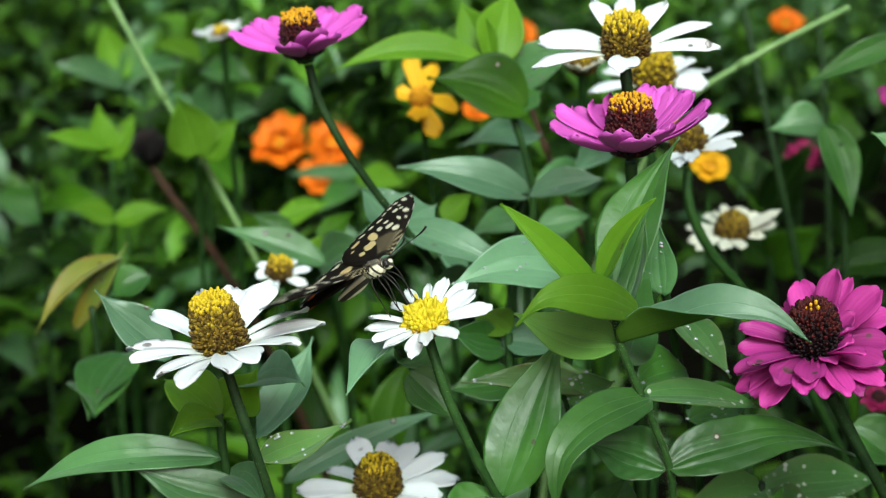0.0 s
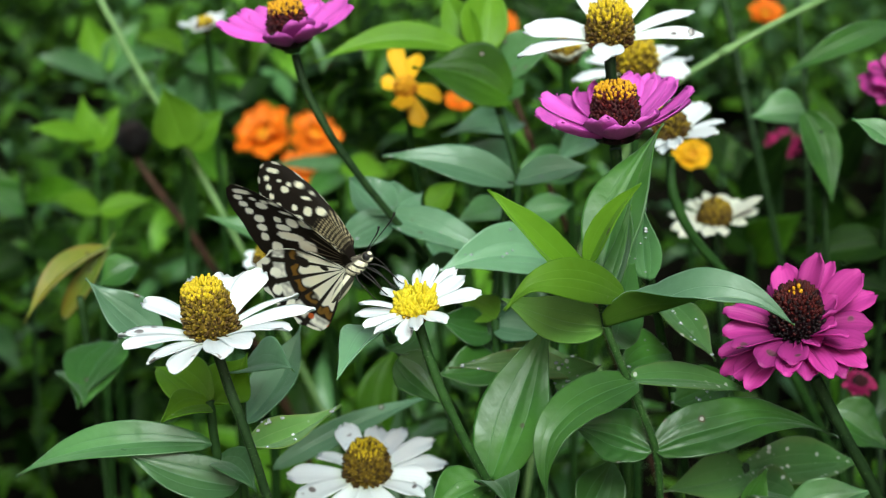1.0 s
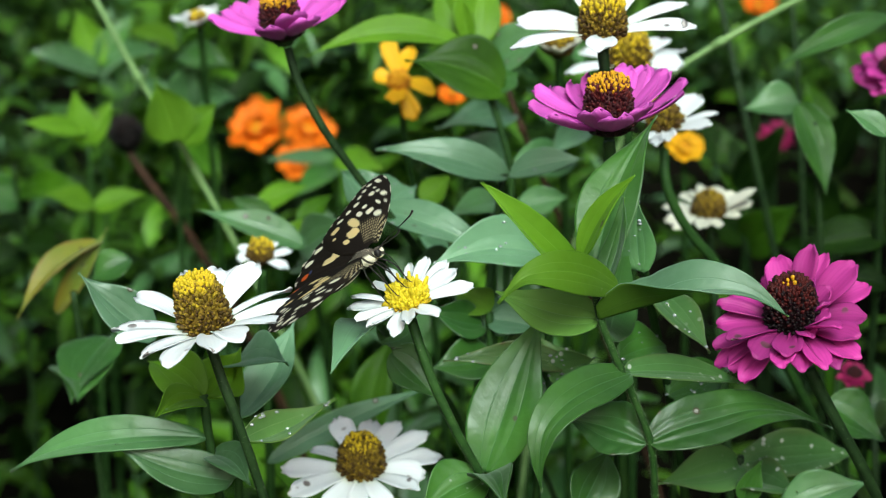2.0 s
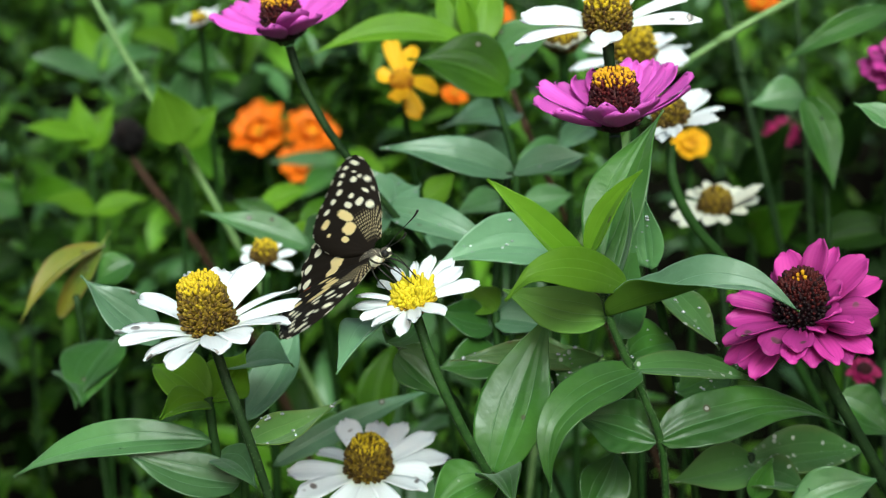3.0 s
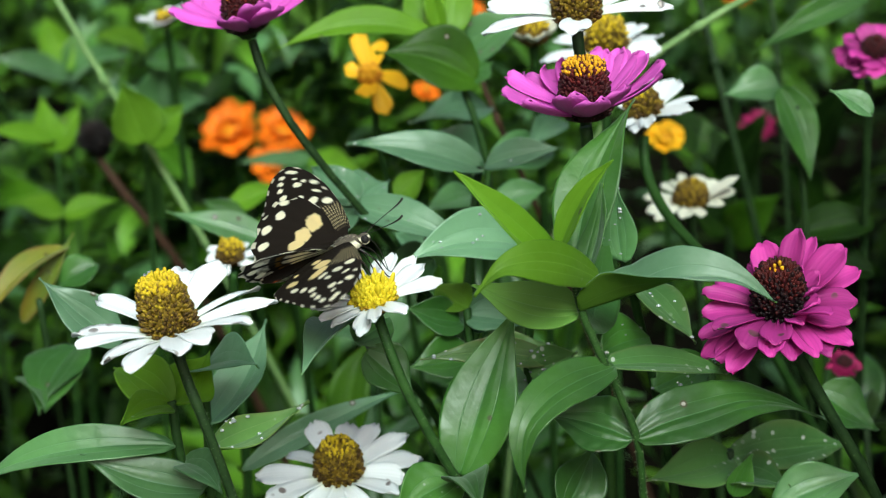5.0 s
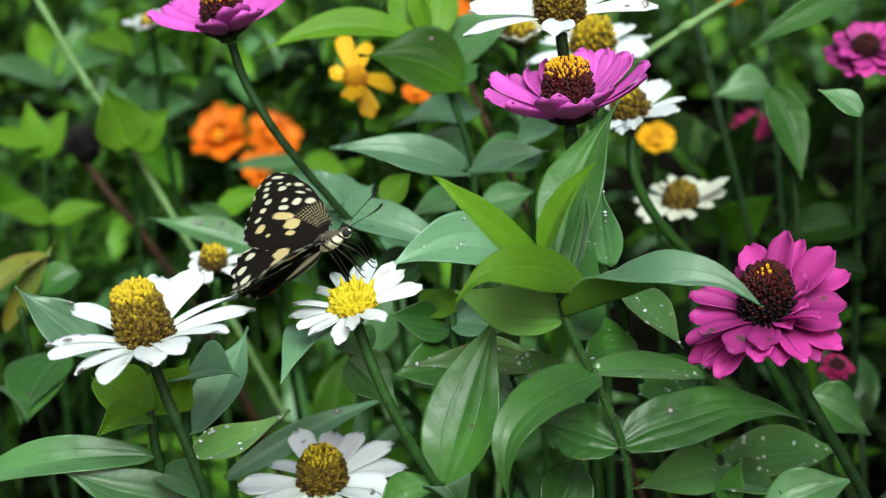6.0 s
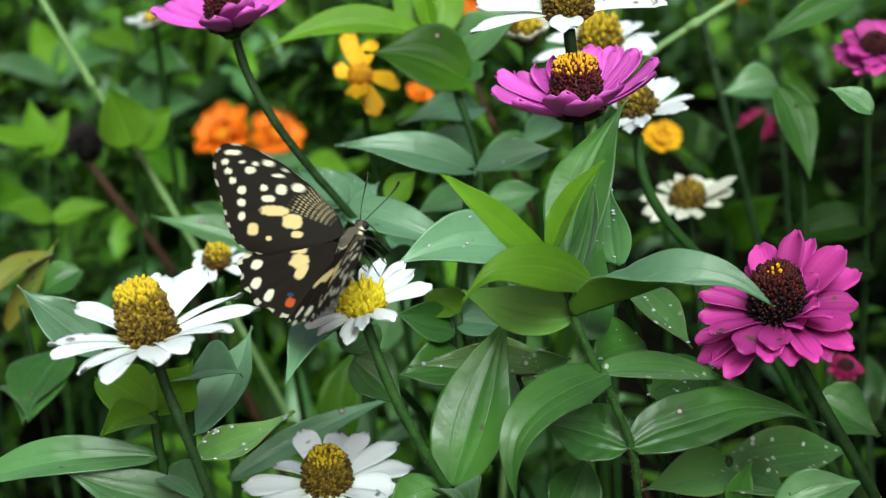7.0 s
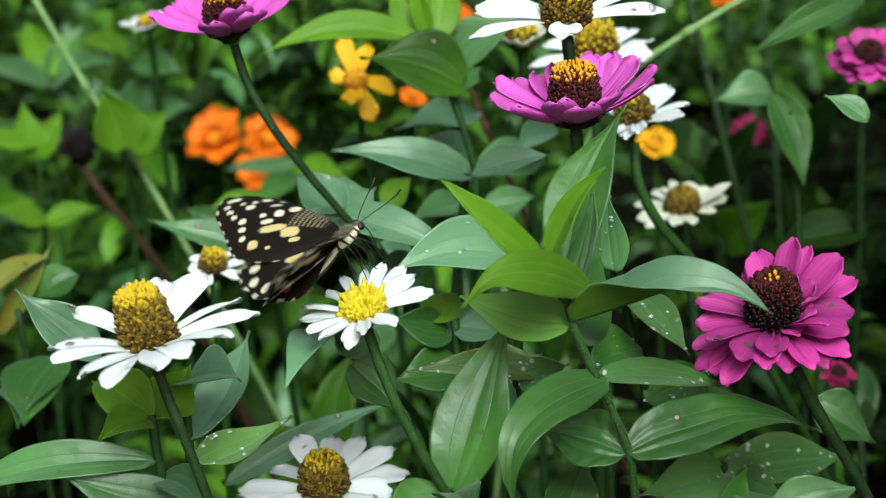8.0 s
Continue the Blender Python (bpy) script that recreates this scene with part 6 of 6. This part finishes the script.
def fur_mesh(name, centre, size, count, length, mat, seed):
    """Short hairs standing off an ovoid."""
    rnd = random.Random(seed)
    verts, faces = [], []
    for _ in range(count):
        n = Vector((rnd.gauss(0, 1), rnd.gauss(0, 1), rnd.gauss(0, 1))).normalized()
        root = Vector((centre[0] + n.x * size[0], centre[1] + n.y * size[1], centre[2] + n.z * size[2])) * 1.0
        d = (n + Vector((-0.7, 0, 0))).normalized()
        s = d.orthogonal().normalized() * 0.05
        end = root + d * length * rnd.uniform(0.6, 1.2)
        k = len(verts)
        verts += [(root + s) * MM, (root - s) * MM, (root + d.cross(s).normalized() * 0.06) * MM, end * MM]
        faces += [(k, k + 1, k + 3), (k + 1, k + 2, k + 3), (k + 2, k, k + 3)]
    return mesh_of(name, verts, faces, [mat])


def butterfly():
    b = thing("butterfly", (0, 0, 0), "black swallowtail butterfly with cream-yellow spotted wings, feeding on a white zinnia", "butterfly")
    b.location = (-0.0153, 0.3902, 0.6734)
    dark = plain_material("black_cuticle", (0.008, 0.007, 0.006), (0.02, 0.017, 0.014), 900.0, 0.35)
    trunk = body_material("furry_thorax", 0.5)
    tail = body_material("striped_abdomen", 0.04)
    fur = plain_material("pale_fur", (0.12, 0.10, 0.07), (0.42, 0.38, 0.28), 900.0, 0.8)
    eye = plain_material("compound_eye", (0.006, 0.006, 0.007), (0.03, 0.028, 0.026), 1800.0, 0.2)
    thorax = part("thorax", ovoid("thorax", (0.8, 0, -0.2), (4.4, 2.3, 2.6), trunk), b, "furry cream thorax with bold black stripes")
    part("fur", fur_mesh("fur", (0.8, 0, -0.2), (4.3, 2.25, 2.55), 420, 0.7, fur, 4), thorax)
    part("abdomen", ovoid("abdomen", (-7.4, 0, 0), (7.6, 1.8, 2.1), tail, 18, 16, 0.22, 0.0), b, "cream abdomen lined with black", pose(-0.0018, 0, -0.0010, 0, -16, 0))
    head = part("head", ovoid("head", (5.8, 0, -0.1), (1.9, 1.6, 1.7), trunk), b)
    for s in (-1, 1):
        part("eye", ovoid("eye", (6.2, s * 1.2, 0.15), (1.2, 0.85, 1.2), eye, 10, 14), head, "round black eye")
        pts = [Vector(q) * MM for q in ((6.6, s * 0.6, 1.0), (10.0, s * 2.4, 2.2), (14.0, s * 4.2, 3.2), (18.0, s * 5.6, 4.4), (19.4, s * 6.0, 5.3))]
        part("antenna", tube("antenna", pts, (0.00013, 0.00012, 0.00012, 0.00026, 0.00034), dark, 6, 24), b, "thin black clubbed antenna")
    pts = [Vector(q) * MM for q in ((7.2, 0, -0.6), (8.3, 0, -3.0), (8.8, 0.1, -7.0), (8.6, 0.2, -12.0))]
    part("proboscis", tube("proboscis", pts, (0.00016, 0.00012, 0.0001), dark, 6, 16), b)
    for s in (-1, 1):
        for k, (x, out, reach, down) in enumerate(((3.6, 2.0, 5.2, -12.6), (1.6, 2.6, 3.4, -13.6), (-0.4, 3.0, 1.2, -14.2))):
            pts = [Vector(q) * MM for q in ((x, s * 1.2, -2.0), (x + reach * 0.30, s * out, -3.6), (x + reach * 0.62, s * out * 1.15, -6.4), (x + reach * 0.9, s * out * 0.9, down), (x + reach * 1.05, s * out * 0.85, down - 0.5))]
            part("leg", tube("leg", pts, (0.00030, 0.00022, 0.00016, 0.00011), dark, 6, 20), b)
    wings = {}
    for s, side in ((1, "L"), (-1, "R")):
        wings["H" + side] = part("hindwing", wing_mesh("hindwing", HIND_EDGE, s, hind_upper, hind_lower, 0.022, 0.25), b, "scalloped black hindwing with cream spots and an orange eyespot")
        wings["F" + side] = part("forewing", wing_mesh("forewing", FORE_EDGE, s, fore_upper, fore_lower, 0.006, 0.35), b, "black forewing with rows of cream-yellow spots")
    return b, wings


BUTTERFLY, WINGS = butterfly()


# ---- what moves ----
def body_pose(x, y, z, yaw, pitch, roll):
    return Matrix.Translation((x, y, z)) @ pose(0, 0, 0, 0, 0, yaw) @ pose(0, 0, 0, 0, -pitch, 0) @ pose(0, 0, 0, roll, 0, 0)


def wing_pose(kind, side, flap, sweep, twist=0):
    """flap: degrees raised from level; sweep: degrees turned back towards the tail; twist: about the wing's own length."""
    root = Vector((1.5, 1.6 * side, 1.4) if kind == "F" else (-2.0, 1.6 * side, 1.0)) * MM
    return Matrix.Translation(root) @ pose(0, 0, 0, side * flap, 0, 0) @ pose(0, 0, 0, 0, 0, side * sweep) @ pose(0, 0, 0, 0, twist, 0)


# seconds; place; heading, pitch and roll; flap left and right; sweep of the forewings and of the hindwings; flap of the hindwings; twist of the forewings
def beat(t, x, y, z, yaw, pitch, roll, left, right, fore_left, fore_right, hind_left, hind_right, low_left, low_right, twist_left=0, twist_right=0):
    BEATS.append((t, body_pose(x, y, z, yaw, pitch, roll), wing_pose("F", 1, left, fore_left, twist_left), wing_pose("F", -1, right, fore_right, twist_right), wing_pose("H", 1, low_left, hind_left), wing_pose("H", -1, low_right, hind_right)))


BEATS = []
beat(0.00, -0.0193, 0.3938, 0.6757, -27, 31, -3, 20, 8, 44, 38, 26, -13, 15, 11, 1, 1)
beat(0.10, -0.0193, 0.3937, 0.6762, -26, 35, -3, 20, 25, 47, 40, 5, 25, 22, 50, 3, 2)
beat(0.20, -0.0194, 0.3936, 0.6768, -25, 39, -4, 28, 44, 50, 30, 5, 21, 29, 61, 3, -1)
beat(0.30, -0.0194, 0.3935, 0.6773, -24, 44, -4, 45, 45, 55, 28, 5, 18, 45, 51, 0, -1)
beat(0.40, -0.0194, 0.3934, 0.6778, -23, 48, -4, 28, 24, 56, 36, 5, 39, 30, 38, 2, 3)
beat(0.50, -0.0194, 0.3933, 0.6783, -22, 52, -5, 56, 57, 29, 22, 10, 16, 56, 37, 8, 20)
beat(0.60, -0.0199, 0.3953, 0.6763, -22, 51, -4, 35, 37, 43, 29, 5, 21, 36, 43, 1, 0)
beat(0.70, -0.0203, 0.3972, 0.6743, -21, 49, -3, 49, 52, 68, 25, 5, 26, 49, 56, 0, -2)
beat(0.80, -0.0208, 0.3991, 0.6723, -21, 47, -2, 41, 46, 58, 30, 5, 28, 41, 61, 1, -1)
beat(0.90, -0.0213, 0.4010, 0.6704, -21, 45, -1, 19, 17, 41, 26, 5, 34, 21, 49, 3, 4)
beat(1.00, -0.0217, 0.4029, 0.6684, -21, 43, 0, 81, 95, 47, 45, 10, 23, 81, 84, 6, 25)
beat(1.10, -0.0208, 0.3995, 0.6700, -20, 41, 0, 24, 31, 43, 40, 5, 26, 26, 56, 2, 2)
beat(1.20, -0.0199, 0.3960, 0.6717, -20, 39, 1, 18, 13, 45, 37, 5, 32, 20, 46, 3, 5)
beat(1.30, -0.0190, 0.3925, 0.6733, -19, 37, 2, 16, 22, 41, 38, 5, 24, 19, 49, 3, 2)
beat(1.40, -0.0181, 0.3891, 0.6750, -19, 35, 2, 23, 24, 37, 43, 5, 14, 25, 48, 2, 2)
beat(1.50, -0.0172, 0.3856, 0.6766, -18, 33, 3, 30, 16, 41, 39, 23, -5, 23, 20, -6, -8)
beat(1.60, -0.0171, 0.3860, 0.6764, -18, 33, 4, 20, 13, 40, 36, 5, 5, 22, 8, 2, 0)
beat(1.70, -0.0171, 0.3864, 0.6762, -19, 33, 4, 19, 7, 42, 45, 5, 5, 21, 8, 2, 1)
beat(1.80, -0.0171, 0.3868, 0.6760, -19, 32, 5, 25, 14, 41, 45, 5, 5, 26, 12, 2, 1)
beat(1.90, -0.0170, 0.3872, 0.6758, -20, 32, 6, 19, 8, 41, 44, 5, 5, 21, 8, 2, 1)
beat(2.00, -0.0170, 0.3875, 0.6756, -20, 32, 6, 14, 8, 41, 42, 5, 5, 12, 8, 2, 1)
beat(2.10, -0.0169, 0.3879, 0.6754, -20, 32, 7, 19, 8, 41, 40, 5, 5, 21, 8, 2, 1)
beat(2.20, -0.0169, 0.3883, 0.6752, -21, 32, 8, 41, 33, 40, 38, 5, 5, 36, 23, 2, 1)
beat(2.30, -0.0168, 0.3887, 0.6750, -21, 32, 8, 19, 8, 40, 36, 5, 5, 21, 8, 2, 1)
beat(2.40, -0.0168, 0.3891, 0.6748, -21, 32, 9, 14, 8, 39, 33, 5, 5, 12, 8, 2, 1)
beat(2.50, -0.0167, 0.3895, 0.6745, -22, 32, 10, 19, 8, 39, 31, 5, 5, 21, 8, 2, 1)
beat(2.60, -0.0167, 0.3899, 0.6743, -22, 32, 10, 30, 21, 39, 30, 5, 5, 29, 16, 2, 1)
beat(2.70, -0.0166, 0.3903, 0.6741, -22, 32, 11, 18, 8, 39, 29, 5, 5, 21, 8, 2, 1)
beat(2.80, -0.0166, 0.3907, 0.6739, -23, 32, 12, 18, 7, 39, 28, 5, 5, 21, 8, 2, 1)
beat(2.90, -0.0166, 0.3911, 0.6737, -23, 32, 12, 19, 8, 39, 38, 5, 5, 22, 8, 2, 0)
beat(3.00, -0.0165, 0.3914, 0.6735, -23, 32, 13, 29, 13, 47, 39, 28, 10, 19, 13, 8, 5)
beat(3.10, -0.0164, 0.3907, 0.6739, -22, 31, 11, 38, 16, 55, 42, 5, 5, 38, 9, 0, 0)
beat(3.20, -0.0164, 0.3899, 0.6744, -20, 31, 9, 16, 9, 41, 37, 5, 5, 19, 8, 3, 0)
beat(3.30, -0.0163, 0.3891, 0.6748, -19, 30, 7, 22, 8, 40, 38, 5, 5, 24, 8, 2, 1)
beat(3.40, -0.0162, 0.3884, 0.6753, -17, 29, 5, 22, 10, 43, 34, 5, 5, 24, 8, 2, 0)
beat(3.50, -0.0162, 0.3876, 0.6757, -16, 29, 4, 29, 20, 40, 34, 21, -3, 22, 23, -3, 2)
beat(3.60, -0.0155, 0.3869, 0.6767, -16, 28, 3, 28, 8, 53, 39, 5, 5, 29, 8, 1, 1)
beat(3.70, -0.0149, 0.3861, 0.6777, -16, 27, 2, 18, 14, 59, 47, 5, 5, 20, 37, 3, 2)
beat(3.80, -0.0142, 0.3854, 0.6788, -16, 26, 2, 12, 10, 47, 44, 5, 5, 15, 34, 3, 2)
beat(3.90, -0.0136, 0.3847, 0.6798, -16, 26, 1, 16, 13, 56, 50, 5, 5, 18, 36, 3, 2)
beat(4.00, -0.0129, 0.3840, 0.6808, -15, 25, 1, 25, 24, 42, 39, 10, -4, 25, 20, -8, -12)
beat(4.10, -0.0132, 0.3852, 0.6798, -13, 23, 1, 24, 32, 43, 29, 5, 16, 26, 52, 2, 0)
beat(4.20, -0.0135, 0.3865, 0.6788, -11, 22, 2, 37, 26, 58, 24, 5, 24, 38, 39, 0, 0)
beat(4.30, -0.0138, 0.3877, 0.6778, -8, 21, 2, 41, 42, 56, 31, 5, 27, 42, 55, 0, 0)
beat(4.40, -0.0141, 0.3889, 0.6768, -6, 19, 2, 39, 40, 48, 21, 5, 21, 40, 42, 1, -1)
beat(4.50, -0.0144, 0.3902, 0.6758, -4, 18, 3, 48, 67, 51, 47, 10, 19, 48, 53, -7, 7)
beat(4.60, -0.0143, 0.3906, 0.6759, -3, 18, 3, 50, 56, 69, 29, 5, 25, 50, 54, 0, -2)
beat(4.70, -0.0143, 0.3909, 0.6760, -2, 19, 2, 38, 32, 53, 32, 5, 33, 39, 53, 0, 3)
beat(4.80, -0.0142, 0.3913, 0.6761, -2, 19, 2, 44, 39, 53, 32, 5, 32, 43, 63, 1, 3)
beat(4.90, -0.0141, 0.3917, 0.6762, -1, 20, 2, 37, 30, 54, 32, 6, 30, 38, 56, 1, 3)
beat(5.00, -0.0141, 0.3921, 0.6762, -1, 20, 2, 20, 8, 55, 33, 8, 28, 26, 39, 1, 2)
beat(5.10, -0.0140, 0.3925, 0.6763, 0, 21, 2, 35, 25, 56, 34, 9, 24, 37, 44, 2, 2)
beat(5.20, -0.0140, 0.3929, 0.6764, 0, 21, 2, 55, 48, 58, 34, 11, 21, 52, 53, 2, 2)
beat(5.30, -0.0139, 0.3933, 0.6765, 1, 22, 2, 32, 19, 60, 35, 13, 17, 36, 31, 3, 2)
beat(5.40, -0.0139, 0.3937, 0.6766, 1, 22, 1, 14, 8, 61, 36, 15, 13, 21, 10, 3, 1)
beat(5.50, -0.0138, 0.3941, 0.6767, 2, 23, 1, 30, 13, 62, 37, 17, 10, 35, 18, 3, 1)
beat(5.60, -0.0138, 0.3945, 0.6767, 3, 23, 1, 41, 25, 63, 37, 18, 7, 42, 21, 4, 1)
beat(5.70, -0.0137, 0.3948, 0.6768, 3, 24, 1, 28, 10, 64, 38, 19, 6, 34, 9, 4, 1)
beat(5.80, -0.0137, 0.3952, 0.6769, 4, 24, 1, 28, 9, 64, 38, 19, 5, 34, 8, 4, 1)
beat(5.90, -0.0136, 0.3956, 0.6770, 4, 25, 1, 28, 13, 58, 41, 8, 5, 29, 8, 1, 0)
beat(6.00, -0.0136, 0.3960, 0.6771, 5, 25, 1, 14, 20, 48, 47, 31, 19, 6, 22, 1, -9)
beat(6.10, -0.0134, 0.3965, 0.6764, 7, 24, 1, 25, 10, 53, 38, 6, 5, 25, 8, 0, 0)
beat(6.20, -0.0133, 0.3969, 0.6756, 9, 24, 1, 25, 12, 55, 40, 3, 5, 24, 8, 0, 0)
beat(6.30, -0.0131, 0.3974, 0.6749, 11, 23, 1, 36, 16, 50, 46, 8, 5, 37, 9, 0, 0)
beat(6.40, -0.0129, 0.3978, 0.6742, 13, 22, 1, 34, 16, 46, 39, 7, 5, 35, 9, 0, 0)
beat(6.50, -0.0128, 0.3983, 0.6735, 15, 21, 1, 17, 25, 37, 59, 19, 20, 11, 28, -9, -11)
beat(6.60, -0.0120, 0.3960, 0.6749, 21, 23, 1, 33, 18, 48, 45, 8, 5, 34, 9, 0, 0)
beat(6.70, -0.0113, 0.3938, 0.6763, 27, 25, 0, 53, 61, 64, 33, 5, 25, 52, 66, -1, -4)
beat(6.80, -0.0105, 0.3915, 0.6777, 34, 27, 0, 48, 35, 57, 11, 8, 5, 47, 54, -2, 1)
beat(6.90, -0.0098, 0.3892, 0.6791, 40, 29, -1, 49, 33, 60, 15, 10, 5, 49, 52, -1, 1)
beat(7.00, -0.0090, 0.3870, 0.6805, 46, 31, -2, 25, 26, 30, 66, 10, 22, 14, 27, -16, -16)
beat(7.10, -0.0098, 0.3892, 0.6802, 42, 31, -3, 26, 9, 54, 63, 26, 5, 33, 8, 4, 1)
beat(7.20, -0.0105, 0.3914, 0.6800, 39, 31, -4, 25, 14, 53, 59, 26, 5, 28, 9, 2, 0)
beat(7.30, -0.0112, 0.3936, 0.6797, 35, 31, -4, 29, 54, 42, 42, 25, 5, 28, 70, 1, -2)
beat(7.40, -0.0119, 0.3958, 0.6795, 31, 31, -5, 30, 58, 37, 50, 26, 5, 29, 73, 2, -3)
beat(7.50, -0.0126, 0.3980, 0.6792, 27, 31, -6, 36, 47, 46, 29, 29, 10, 21, 47, -15, -6)
beat(7.60, -0.0123, 0.3975, 0.6792, 29, 29, -5, 19, 33, 37, 41, 19, 5, 20, 48, 2, -1)
beat(7.70, -0.0120, 0.3969, 0.6793, 31, 27, -4, 16, 27, 40, 43, 20, 5, 19, 43, 4, 0)
beat(7.80, -0.0116, 0.3964, 0.6793, 33, 26, -3, 16, 24, 42, 43, 19, 5, 21, 40, 4, 0)
beat(7.90, -0.0113, 0.3959, 0.6793, 35, 24, -2, 20, 24, 47, 42, 15, 5, 23, 40, 4, 0)
beat(8.00, -0.0109, 0.3953, 0.6793, 37, 22, -1, 9, 38, 47, 80, 25, 35, -1, 36, 2, -7)


# the perch nods under the butterfly: seconds, degrees towards the front, degrees aside
SWAY = [(0.0, -0.070, -0.010), (0.5, -0.092, -0.061), (1.0, -0.053, 0.015), (1.5, -0.058, -0.017), (3.0, -0.075, -0.030), (3.5, -0.000, 0.000), (4.0, -0.039, 0.016), (4.5, -0.033, -0.143), (6.0, -0.046, -0.192), (6.5, -0.008, -0.231), (7.0, 0.002, -0.122), (7.5, -0.066, -0.124), (8.0, -0.020, -0.087)]


def motions():
    for k, ob in enumerate((BUTTERFLY, WINGS["FL"], WINGS["FR"], WINGS["HL"], WINGS["HR"])):
        walk(ob, [(row[0], row[1 + k]) for row in BEATS])
    walk(PERCH, [(t, Matrix.Translation(PERCH.location) @ pose(0, 0, 0, a, b, 0)) for t, a, b in SWAY])


motions()
